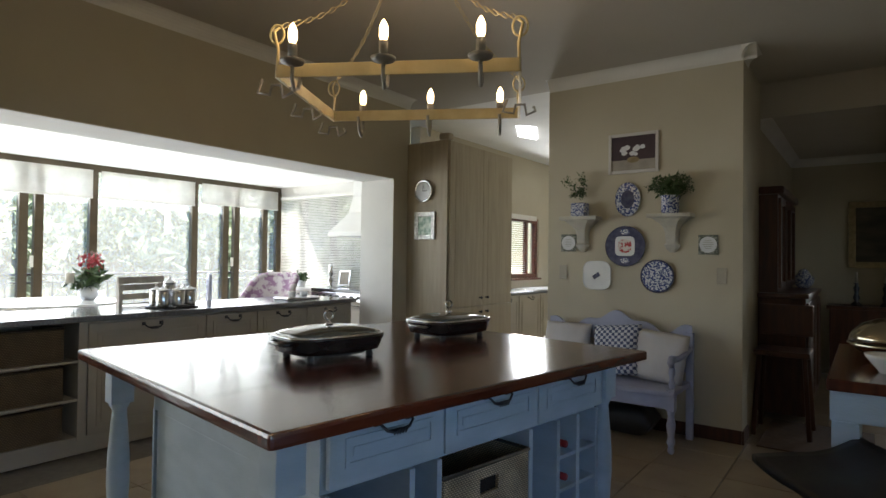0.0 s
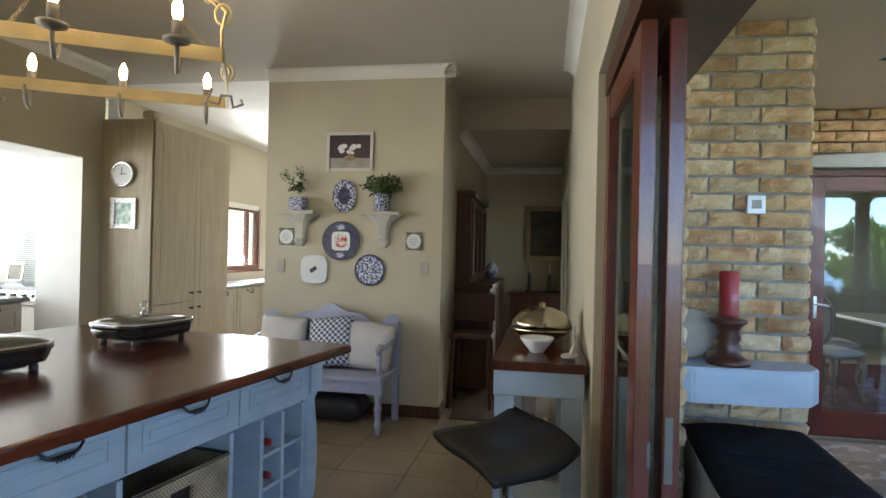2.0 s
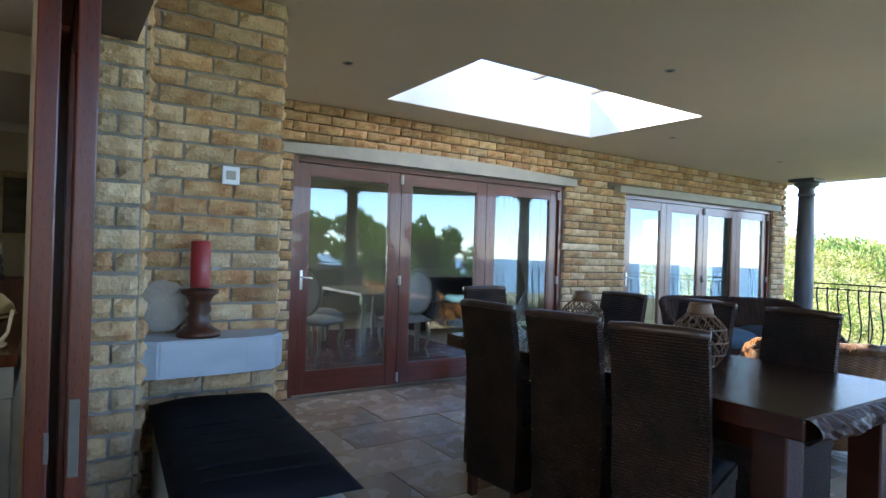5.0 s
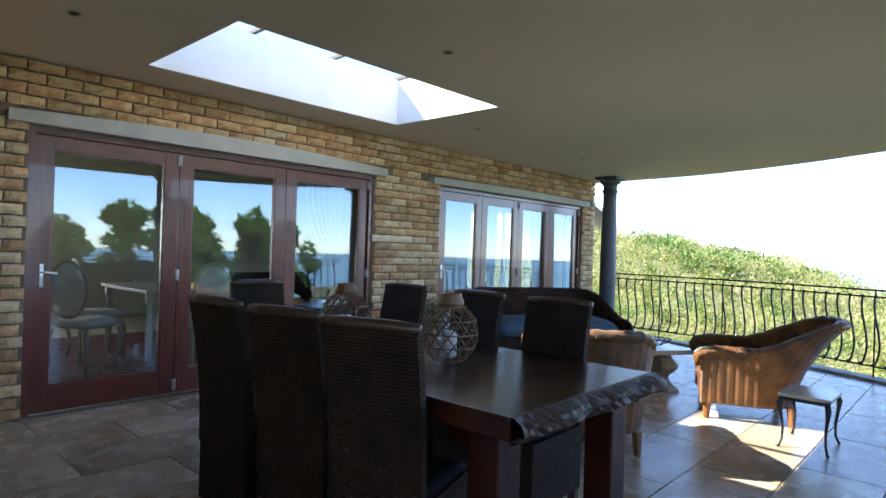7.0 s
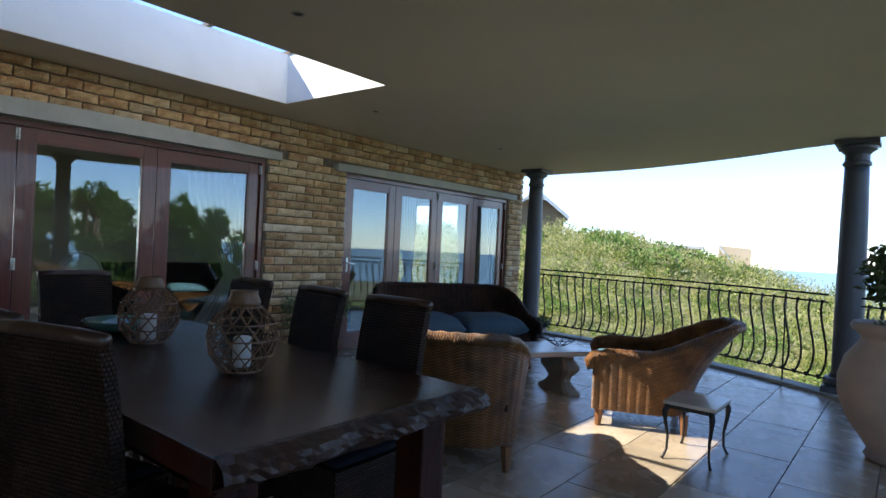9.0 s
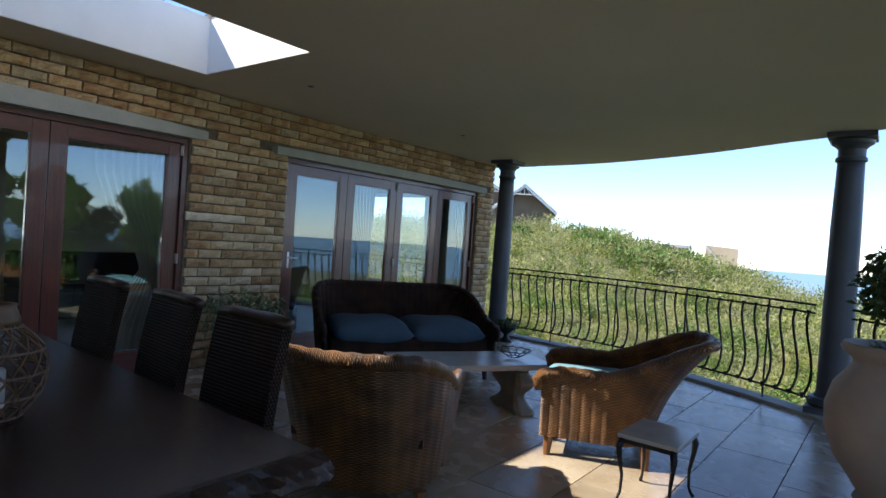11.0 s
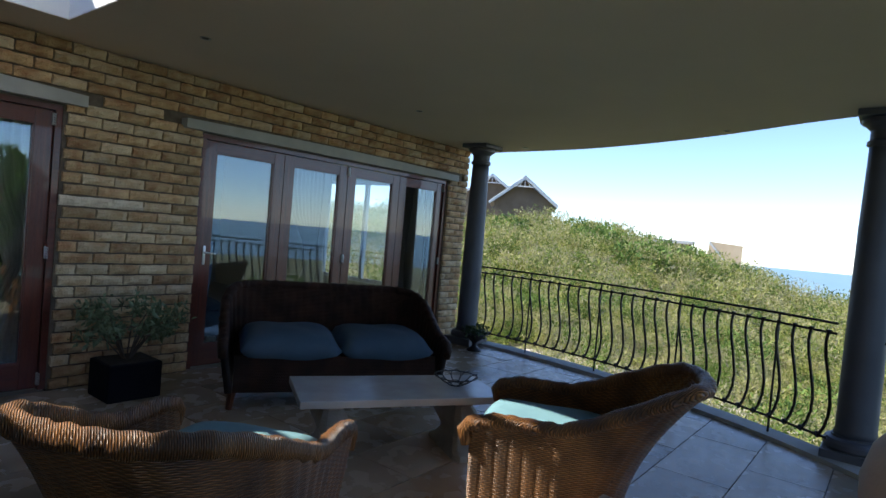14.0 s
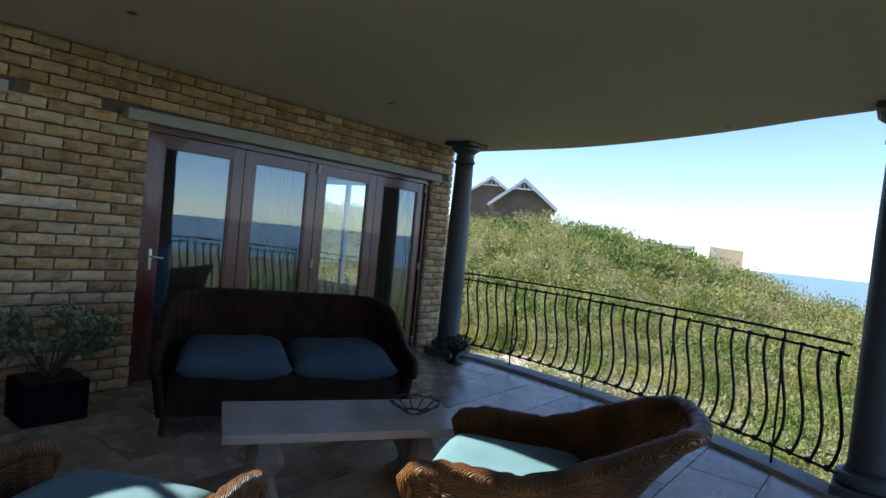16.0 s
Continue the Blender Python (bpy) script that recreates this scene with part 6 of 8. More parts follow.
# tall cupboard with clock and small picture
tc_ = thing("tall_cupboard", pose(-5.2, -0.35, 0), "tall limed wood corner cupboard with plain flat doors", "cupboard")
part("body", B(-0.495, -0.022, 0.0, 1.21, 0.0, 2.485), M_CUPB, tc_)
part("side_panel", B(-0.496, -0.0, -0.015, -0.001, 0.0, 2.485, bevel=0.003), M_CUPB, tc_)
part("cornice_block", B(-0.10, 0.02, -0.03, 0.06, 2.486, 2.55, bevel=0.02), M_CUPB, tc_)
for a, b in ((0.005, 0.603), (0.607, 1.205)):
    for z0, z1 in ((0.1, 0.86), (0.864, 2.475)):
        d_ = shaker(tc_, "door", a, b, z0, z1, M_CUPB, 0, False, False)
        part("door_panel", B(a + 0.09, b - 0.09, -0.0225, -0.0195, z0 + 0.09, z1 - 0.09, bevel=0.0012), M_CUPB, d_)
        d_.matrix_basis = pose(0, 0, 0, rz=90)
        pk = lathe(bmesh.new(), [(0.008, 0), (0.008, 0.02), (0.016, 0.03), (0.01, 0.038)], 12)
        bmesh.ops.rotate(pk, matrix=Matrix.Rotation(radians(90), 3, "X"), verts=pk.verts)
        kb_ = part("knob", pk, M_PEWTER, d_, "", True)
        kb_.matrix_basis = pose(b - 0.06 if a < 0.1 else a + 0.06, -0.02, z1 - 0.06 if z0 < 0.5 else z0 + 0.08)
ck = thing("wall_clock", pose(-5.47, -0.367, 2.0), "small round steel-rimmed wall clock on the cupboard side", "clock")
bm = lathe(bmesh.new(), [(0.10, 0.0), (0.11, 0.01), (0.11, 0.03), (0.098, 0.036), (0.092, 0.026)], 36)
bmesh.ops.rotate(bm, matrix=Matrix.Rotation(radians(90), 3, "X"), verts=bm.verts)
part("rim", bm, M_STEEL, ck, "", True)
bm = lathe(bmesh.new(), [(0.092, 0.027), (0.01, 0.0275)], 30)
bmesh.ops.rotate(bm, matrix=Matrix.Rotation(radians(90), 3, "X"), verts=bm.verts)
part("face", bm, M_CHINA, ck)
part("pointer", B(-0.003, 0.003, -0.031, -0.029, -0.01, 0.06), M_BLACK, ck)
part("short_pointer", B(-0.01, 0.045, -0.034, -0.032, -0.004, 0.003), M_BLACK, ck)


def framed(name, m, w, h, fw, frame_m, pic_m, label, depth=0.02, mount=None):
    """A framed picture that looks to -y."""
    f = thing(name, m, label, "picture")
    bm = bmesh.new()
    for q in ((-w / 2, -w / 2 + fw, -h / 2, h / 2), (w / 2 - fw, w / 2, -h / 2, h / 2), (-w / 2 + fw, w / 2 - fw, -h / 2, -h / 2 + fw), (-w / 2 + fw, w / 2 - fw, h / 2 - fw, h / 2)):
        box(bm, q[0], q[1], -depth, 0, q[2], q[3], bevel=0.004)
    part("frame", bm, frame_m, f)
    part("picture", B(-w / 2 + fw, w / 2 - fw, -depth * 0.6, -0.001, -h / 2 + fw, h / 2 - fw), pic_m, f)
    return f


M_GREENPIC = mat("green leafy print", (0.10, 0.22, 0.15), 0.3, c2=(0.45, 0.55, 0.45), scale=22, bump=0.0)
framed("framed_print", pose(-5.46, -0.367, 1.66), 0.25, 0.27, 0.045, M_SILVER, M_GREENPIC, "small green leaf print in an ornate silver frame")

# the plate wall
W0 = PY


def disc(bm, r, y0, y1, n=40, sx=1.0, sz=1.0, p=2.0):
    v0, v1 = [], []
    for i in range(n):
        a = 2 * math.pi * i / n
        c, s = math.cos(a), math.sin(a)
        q = (abs(c) ** p + abs(s) ** p) ** (-1 / p)
        v0.append(bm.verts.new((r * sx * q * c, y0, r * sz * q * s)))
        v1.append(bm.verts.new((r * sx * q * c, y1, r * sz * q * s)))
    bm.faces.new(v0[::-1]), bm.faces.new(v1)
    for i in range(n):
        bm.faces.new((v0[i], v0[(i + 1) % n], v1[(i + 1) % n], v1[i]))
    return bm


def plate(x, z, r, rim_m, mid_m, label, sx=1.0, sz=1.0, p=2.0, mid=0.55, mp=None):
    o = thing("wall_plate", pose(x, W0 - 0.001, z), label, "plate", "plates on the wall")
    part("rim", disc(bmesh.new(), r, -0.022, 0, 40, sx, sz, p), rim_m, o)
    part("well", disc(bmesh.new(), r * mid, -0.0235, -0.0215, 40, sx, sz, mp or p), mid_m, o)
    part("edge", tube(bmesh.new(), [(r * sx * math.cos(2 * math.pi * i / 32) * (abs(math.cos(2 * math.pi * i / 32)) ** p + abs(math.sin(2 * math.pi * i / 32)) ** p) ** (-1 / p), -0.02, r * sz * math.sin(2 * math.pi * i / 32) * (abs(math.cos(2 * math.pi * i / 32)) ** p + abs(math.sin(2 * math.pi * i / 32)) ** p) ** (-1 / p)) for i in range(32)], 0.005, 5, True), rim_m, o)
    return o


big = plate(-3.56, 1.46, 0.162, M_CHINADB, M_CHINA, "large deep blue plate with a rose patterned centre", mid=0.5, p=2.0, mp=5.0)
part("rose_pattern", disc(bmesh.new(), 0.055, -0.0255, -0.0238, 30, 1, 1, 3.0), M_CHINAR, big, "red rose pattern")
for dz in (-0.118, 0.118):
    q = part("ornament", disc(bmesh.new(), 0.03, -0.0245, -0.0225, 20, 1.3, 0.8), M_CHINAB, big)
    q.location.z = dz
plate(-3.54, 1.845, 0.135, M_CHINAB, M_CHINADB, "oval blue and white plate with scalloped pattern", 0.74, 1.0)
plate(-3.80, 1.215, 0.117, M_CHINA, M_CHINA, "white square-rounded plate with a small painted bird", 1, 1, 4.0, 0.7)
bd_ = part("bird_motif", B(-0.035, 0.03, -0.002, 0, -0.02, 0.014, bevel=0.0009), M_CHINADB, bpy.data.objects["wall_plate.002"])
bd_.location = (0, -0.024, 0)
bd_.rotation_euler = (0, radians(-35), 0)
plate(-3.30, 1.22, 0.128, M_CHINADB, M_CHINAB, "round white plate with dense blue dot pattern", mid=0.93)
# painting above
fp = thing("framed_photograph", pose(-3.50, W0 - 0.001, 2.225), "photograph of white flowers in a bowl in a pale frame", "picture")
bm = bmesh.new()
for q in ((-0.205, -0.18, -0.165, 0.165), (0.18, 0.205, -0.165, 0.165), (-0.18, 0.18, -0.165, -0.14), (-0.18, 0.18, 0.14, 0.165)):
    box(bm, q[0], q[1], -0.02, 0, q[2], q[3], bevel=0.003)
part("frame", bm, M_LINEN, fp)
part("photograph", B(-0.18, 0.18, -0.01, -0.001, -0.14, 0.14), M_PURPLE, fp)
part("table_strip", B(-0.18, 0.18, -0.0115, -0.0102, -0.14, -0.055), M_STONE, fp)
fl = bmesh.new()
g = random.Random(5)
for i in range(11):
    x, z = g.uniform(-0.09, 0.09), g.uniform(-0.02, 0.05)
    r_ = g.uniform(0.018, 0.032)
    a = [fl.verts.new((x + r_ * math.cos(2 * math.pi * k / 9) * g.uniform(0.8, 1.1), -0.0125 - 0.0002 * i, z + r_ * 0.8 * math.sin(2 * math.pi * k / 9))) for k in range(9)]
    fl.faces.new(a)
part("white_flowers", fl, M_CHINA, fp)
part("painted_bowl", disc(bmesh.new(), 0.05, -0.0135, -0.012, 24, 1.0, 0.5), M_GOLD, fp).location.z = -0.055


def tile_plaque(x, z, label):
    o = thing("tile_plaque", pose(x, W0 - 0.001, z), label, "plaque", "tile plaques")
    part("tile", B(-0.07, 0.07, -0.012, 0, -0.075, 0.075, bevel=0.002), M_CHINAG, o)
    part("medallion", disc(bmesh.new(), 0.062, -0.0135, -0.0118, 30), M_CHINA, o)
    tx = bmesh.new()
    for i, w in enumerate((0.05, 0.07, 0.078, 0.06, 0.04)):
        box(tx, -w / 2, w / 2, -0.0148, -0.0136, 0.028 - i * 0.0145, 0.032 - i * 0.0145)
    part("writing", tx, M_LINTEL, o)


M_CHINAG = mat("green grey patterned tile", (0.09, 0.105, 0.085), 0.3, c2=(0.33, 0.34, 0.30), scale=70, ramp=(0.52, 0.6), bump=0.02)
tile_plaque(-4.06, 1.49, "small patterned tile plaque with unreadable lines of writing")
tile_plaque(-2.925, 1.47, "small patterned tile plaque with unreadable writing beside the doorway")


M_CORBEL = mat("grey cream plaster", (0.50, 0.48, 0.42), 0.8, c2=(0.42, 0.405, 0.36), scale=9, bump=0.12)


def corbel(x, z, label):
    o = thing("corbel_shelf", pose(x, W0 - 0.001, z), label, "shelf", "corbel shelves")
    part("top", B(-0.165, 0.165, -0.15, 0, -0.03, 0.0, bevel=0.006), M_CORBEL, o)
    bm = bmesh.new()
    prof = [(0.14, 0.12), (0.12, 0.11), (0.085, 0.09), (0.062, 0.07), (0.052, 0.058), (0.048, 0.052), (0.045, 0.048), (0.058, 0.056), (0.05, 0.045), (0.03, 0.03), (0.018, 0.018)]
    zs = [-0.031, -0.05, -0.075, -0.105, -0.14, -0.17, -0.225, -0.24, -0.265, -0.285, -0.30]
    rows = []
    for (w, d), z_ in zip(prof, zs):
        rows.append([bm.verts.new((a * w, -b * d, z_)) for a, b in ((-1, 0), (-1, 0.7), (-0.6, 1), (0.6, 1), (1, 0.7), (1, 0))])
    for a, b in zip(rows, rows[1:]):
        for i in range(5):
            bm.faces.new((a[i], a[i + 1], b[i + 1], b[i]))
    bm.faces.new(rows[0]), bm.faces.new(rows[-1][::-1])
    part("bracket", bm, M_CORBEL, o)


corbel(-3.925, 1.71, "grey cream carved corbel shelf holding a potted plant")
corbel(-3.185, 1.71, "white carved corbel shelf holding a bushy potted plant")
po = thing("jardiniere", pose(-3.925, W0 - 0.09, 1.711), "blue and white square china pot with sprigs", "planter")
part("pot", B(-0.062, 0.062, -0.055, 0.055, 0, 0.115, bevel=0.012), M_CHINAB, po)
bm = bmesh.new()
g = random.Random(8)
for tip in ((-0.11, -0.02, 0.30), (-0.06, 0.0, 0.25), (0.01, 0.0, 0.33), (0.04, -0.01, 0.27), (0.0, 0.02, 0.22)):
    leaves(bm, tip, (0.035, 0.03, 0.05), 40, 0.014, g, 0.1)
    leaves(bm, (tip[0] * 0.6, 0, 0.19), (0.04, 0.03, 0.05), 26, 0.014, g, 0.1)
part("sprigs", bm, M_LEAF, po)
po = thing("jardiniere", pose(-3.185, W0 - 0.09, 1.711), "blue and white round china pot with a leafy bush", "planter")
part("pot", lathe(bmesh.new(), [(0.058, 0), (0.066, 0.01), (0.066, 0.12), (0.076, 0.135), (0.07, 0.14), (0.05, 0.12)], 28), M_CHINAB, po, "", True)
part("bush", leaves(bmesh.new(), (0, 0, 0.21), (0.165, 0.10, 0.095), 900, 0.017, random.Random(9), 0.35), M_LEAF, po)
for x in (-4.11, -2.83):
    s_ = thing("light_switch", pose(x, W0 - 0.001, 1.235), "plain white light switch plate on the cream wall", "switch", "light switches")
    part("plate", B(-0.035, 0.035, -0.008, 0, -0.06, 0.06, bevel=0.003), M_CREAMCAB, s_)
    part("rocker", B(-0.012, 0.012, -0.012, -0.0082, -0.018, 0.018, bevel=0.001), M_CREAMCAB, s_)

# settle with pillows
BM = pose(-3.60, W0 - 0.33, 0)
bs = thing("settle", BM, "lilac painted wooden settle with scrolled back and turned legs", "bench")
part("seat", B(-0.58, 0.58, -0.26, 0.24, 0.40, 0.435, bevel=0.01), M_LILAC, bs)
part("apron", B(-0.55, 0.55, -0.235, -0.21, 0.31, 0.399, bevel=0.004), M_LILAC, bs)
bm = bmesh.new()
n_ = 48
fr1, fr2, bt1, bt2 = [], [], [], []
for i in range(n_ + 1):
    u = 2 * i / n_ - 1
    top = 0.83 + 0.09 * math.exp(-(u / 0.30) ** 2) + 0.018 * math.cos(u * 14) - 0.05 * math.exp(-((abs(u) - 0.66) / 0.18) ** 2) + 0.02 * abs(u)
    x = 0.58 * u
    fr1.append(bm.verts.new((x, 0.22, top)))
    fr2.append(bm.verts.new((x, 0.25, top)))
    bt1.append(bm.verts.new((x, 0.22, 0.70 if abs(u) > 0.05 else 0.70)))
    bt2.append(bm.verts.new((x, 0.25, 0.70)))
for i in range(n_):
    bm.faces.new((fr1[i], fr1[i + 1], fr2[i + 1], fr2[i]))
    bm.faces.new((bt1[i], bt1[i + 1], fr1[i + 1], fr1[i]))
    bm.faces.new((bt2[i + 1], bt2[i], fr2[i], fr2[i + 1]))
    bm.faces.new((bt1[i + 1], bt1[i], bt2[i], bt2[i + 1]))
part("crest_rail", bm, M_LILAC, bs, "wavy carved crest rail")
part("lower_rail", B(-0.56, 0.56, 0.222, 0.247, 0.50, 0.54, bevel=0.004), M_LILAC, bs)
for i in range(9):
    part("spindle", B(-0.48 + 0.12 * i - 0.018, -0.48 + 0.12 * i + 0.018, 0.228, 0.24, 0.541, 0.70), M_LILAC, bs)
for sx in (-1, 1):
    part("rear_leg", B(sx * 0.57 - 0.025, sx * 0.57 + 0.025, 0.205, 0.25, 0, 0.80, bevel=0.004), M_LILAC, bs)
    part("front_leg", lathe(B(sx * 0.55 - 0.03, sx * 0.55 + 0.03, -0.245, -0.185, 0.30, 0.45, bevel=0.003), [(0.012, 0), (0.024, 0.02), (0.018, 0.05), (0.03, 0.08), (0.02, 0.12), (0.032, 0.2), (0.02, 0.26), (0.028, 0.299)], 18, (sx * 0.55, -0.215, 0)), M_LILAC, bs, "turned front leg")
    part("arm_post", lathe(bmesh.new(), [(0.016, 0.451), (0.024, 0.48), (0.014, 0.52), (0.024, 0.56), (0.016, 0.62)], 14, (sx * 0.55, -0.2, 0)), M_LILAC, bs, "", True)
    part("arm", tube(bmesh.new(), [(sx * 0.57, 0.21, 0.68), (sx * 0.575, 0.05, 0.655), (sx * 0.565, -0.10, 0.645), (sx * 0.55, -0.2, 0.655), (sx * 0.55, -0.235, 0.63), (sx * 0.55, -0.22, 0.61)], [0.022, 0.02, 0.02, 0.028, 0.024, 0.018], 10), M_LILAC, bs, "scrolled arm", True)
M_CHECK = mat("blue gingham fabric", (0.55, 0.56, 0.60), 0.9, bump=0.2)
_n, _l = M_CHECK.node_tree.nodes, M_CHECK.node_tree.links
_ck, _tc = _n.new("ShaderNodeTexChecker"), _n.new("ShaderNodeTexCoord")
_ck.inputs["Scale"].default_value = 42
_ck.inputs[1].default_value, _ck.inputs[2].default_value = (0.07, 0.09, 0.17, 1), (0.60, 0.61, 0.64, 1)
_mp = _n.new("ShaderNodeMapping")
_mp.inputs["Scale"].default_value = (1, 1, 0.0)
_l.new(_tc.outputs["Object"], _mp.inputs[0])
_l.new(_mp.outputs[0], _ck.inputs[0])
_l.new(_ck.outputs[0], _n["Principled BSDF"].inputs["Base Color"])


def pillow(m, w, h, material, label):
    o = thing("pillow", m, label, "pillow", "pillows on the settle")
    c_ = cushion(bmesh.new(), -w / 2, w / 2, -h / 2, h / 2, -0.06, 0.06, 12)
    part("cover", c_, material, o, "", True)


pillow(pose(-3.98, W0 - 0.22, 0.635, rx=72), 0.40, 0.38, M_LINEN, "pale lilac linen pillow on the settle")
pillow(pose(-3.53, W0 - 0.28, 0.645, rx=68, ry=-6), 0.38, 0.40, M_CHECK, "blue and white gingham pillow on the settle")
pillow(pose(-3.23, W0 - 0.26, 0.625, rx=70, ry=5), 0.42, 0.38, M_LINEN, "plain pale pillow leaning on the settle arm")
bg = thing("bag", pose(-3.55, W0 - 0.20, 0), "soft black bag lying under the settle", "bag")
part("body", cushion(bmesh.new(), -0.3, 0.3, -0.14, 0.16, 0.0, 0.24, 12), M_BLACK, bg, "", True)

# tall side table with its things, stool
sd = thing("prep_table", pose(-1.845, -1.62, 0), "pale blue painted table with a red wood top by the doorway", "table")
part("top", B(-0.225, 0.20, -0.62, 0.60, 0.855, 0.90, bevel=0.006), M_TOP, sd)
part("apron", B(-0.215, 0.19, -0.60, 0.58, 0.74, 0.854, bevel=0.004), M_BLUE, sd)
for x in (-0.165, 0.14):
    for y in (-0.55, 0.53):
        part("leg", B(x - 0.045, x + 0.045, y - 0.045, y + 0.045, 0, 0.739, bevel=0.004), M_BLUE, sd)
part("lower_shelf", B(-0.21, 0.19, -0.59, 0.57, 0.10, 0.135, bevel=0.004), M_BLUE, sd)
ja = thing("ginger_jar", pose(-1.82, -1.55, 0.135), "white glazed lidded jar on the table's lower shelf", "jar")
part("body", lathe(bmesh.new(), [(0.06, 0), (0.07, 0.02), (0.115, 0.10), (0.12, 0.17), (0.09, 0.24), (0.055, 0.27), (0.05, 0.28)], 28), M_CHINA, ja, "", True)
part("lid", lathe(bmesh.new(), [(0.056, 0.281), (0.05, 0.30), (0.015, 0.315), (0.012, 0.33), (0.004, 0.338)], 20), M_CHINA, ja, "", True)
bw = thing("chafing_dish", pose(-1.85, -1.60, 0.90), "domed shiny serving dish standing on the prep table", "dish")
part("bowl", lathe(bmesh.new(), [(0.08, 0.0), (0.09, 0.02), (0.15, 0.06), (0.175, 0.08), (0.165, 0.082)], 30), M_STEELY, bw, "", True)
part("cover", lathe(bmesh.new(), [(0.17, 0.083), (0.16, 0.12), (0.12, 0.165), (0.06, 0.19), (0.015, 0.195), (0.02, 0.21), (0.008, 0.22)], 36), M_STEELY, bw, "domed yellowish steel cover", True)
bk_ = thing("small_bowl", pose(-1.87, -1.95, 0.90), "small white china bowl on the prep table", "bowl")
part("bowl", lathe(bmesh.new(), [(0.035, 0), (0.04, 0.01), (0.08, 0.06), (0.085, 0.075), (0.075, 0.07), (0.03, 0.015)], 26), M_CHINA, bk_, "", True)
sp_ = thing("salad_servers", pose(-1.70, -2.0, 0.90, rz=80), "pale long-handled serving spoon on the prep table", "spoon")
part("spoon", lathe(bmesh.new(), [(0.01, 0.004), (0.04, 0.012), (0.046, 0.02), (0.02, 0.012)], 18, (-0.12, 0, 0), 1.5, 0.8), M_CHINA, sp_, "", True)
part("handle", tube(bmesh.new(), [(-0.06, 0, 0.016), (0.05, 0, 0.04), (0.2, 0.02, 0.11)], [0.009, 0.007, 0.008], 6), M_CHINA, sp_, "", True)
so = thing("bar_stool", pose(-1.985, -2.50, 0, rz=42), "black moulded bar stool with an upturned seat", "stool")
bm = bmesh.new()
n_ = 14
g1 = [[None] * (n_ + 1) for _ in range(n_ + 1)]
g2 = [[None] * (n_ + 1) for _ in range(n_ + 1)]
for i in range(n_ + 1):
    for j in range(n_ + 1):
        u, v = 2 * i / n_ - 1, 2 * j / n_ - 1
        z = 0.60 + 0.06 * max(u, -0.2) ** 2 + 0.02 * max(v, 0) ** 2.2 - 0.05 * max(-v, 0) ** 2
        g1[i][j] = bm.verts.new((0.225 * u * (1 - 0.05 * v * v), 0.225 * v * (1 - 0.05 * u * u), z + 0.012))
        g2[i][j] = bm.verts.new((0.225 * u * (1 - 0.05 * v * v), 0.225 * v * (1 - 0.05 * u * u), z - 0.012))
for i in range(n_):
    for j in range(n_):
        bm.faces.new((g1[i][j], g1[i + 1][j], g1[i + 1][j + 1], g1[i][j + 1]))
        bm.faces.new((g2[i][j + 1], g2[i + 1][j + 1], g2[i + 1][j], g2[i][j]))
for k in range(n_):
    for a, b, c, d in ((g1[k][0], g2[k][0], g2[k + 1][0], g1[k + 1][0]), (g1[k + 1][n_], g2[k + 1][n_], g2[k][n_], g1[k][n_]), (g1[0][k + 1], g2[0][k + 1], g2[0][k], g1[0][k]), (g1[n_][k], g2[n_][k], g2[n_][k + 1], g1[n_][k + 1])):
        bm.faces.new((a, b, c, d))
part("seat", bm, M_BLACK, so, "", True)
part("column", lathe(bmesh.new(), [(0.03, 0.02), (0.028, 0.3), (0.02, 0.31), (0.02, 0.585)], 18), M_STEEL, so, "", True)
part("base", lathe(bmesh.new(), [(0.2, 0), (0.2, 0.01), (0.06, 0.03), (0.03, 0.04)], 30), M_STEEL, so, "", True)

# dining room beyond the doorway
hu = thing("hutch", pose(-2.72, 1.55, 0), "dark carved wooden hutch cabinet against the dining room wall", "cabinet")
part("lower_cabinet", B(0.005, 0.36, -0.75, 0.75, 0.06, 1.04, bevel=0.008), M_DARKWOOD, hu)
part("counter", B(0.004, 0.385, -0.78, 0.78, 1.041, 1.08, bevel=0.008), M_DARKWOOD, hu)
part("upper_cabinet", B(0.005, 0.15, -0.7, 0.52, 1.081, 1.93), M_DARKWOOD, hu)
part("cornice", B(0.004, 0.2, -0.74, 0.56, 1.931, 2.0, bevel=0.02), M_DARKWOOD, hu)
for y0_ in (-0.70, -0.22, 0.26):
    d_ = shaker(hu, "door", y0_, y0_ + 0.45, 0.1, 1.0, M_DARKWOOD, 0, True, False)
    d_.matrix_basis = pose(0.36, 0, 0, rz=90)
for y0_ in (-0.68, -0.27, 0.13):
    fr1 = bmesh.new()
    for q in ((y0_, y0_ + 0.05, 1.12, 1.9), (y0_ + 0.33, y0_ + 0.38, 1.12, 1.9), (y0_ + 0.05, y0_ + 0.33, 1.12, 1.17), (y0_ + 0.05, y0_ + 0.33, 1.85, 1.9)):
        box(fr1, 0.151, 0.175, q[0], q[1], q[2], q[3])
    part("glazed_door", fr1, M_DARKWOOD, hu)
    part("pane", B(0.155, 0.159, y0_ + 0.05, y0_ + 0.33, 1.17, 1.85), M_GLASSC, hu)
va = thing("ginger_jar", pose(-2.48, 2.18, 1.081), "small blue and white jar on the hutch counter", "jar")
part("body", lathe(bmesh.new(), [(0.05, 0), (0.09, 0.05), (0.095, 0.1), (0.05, 0.16), (0.045, 0.175), (0.03, 0.19), (0.008, 0.2)], 24), M_CHINAB, va, "", True)
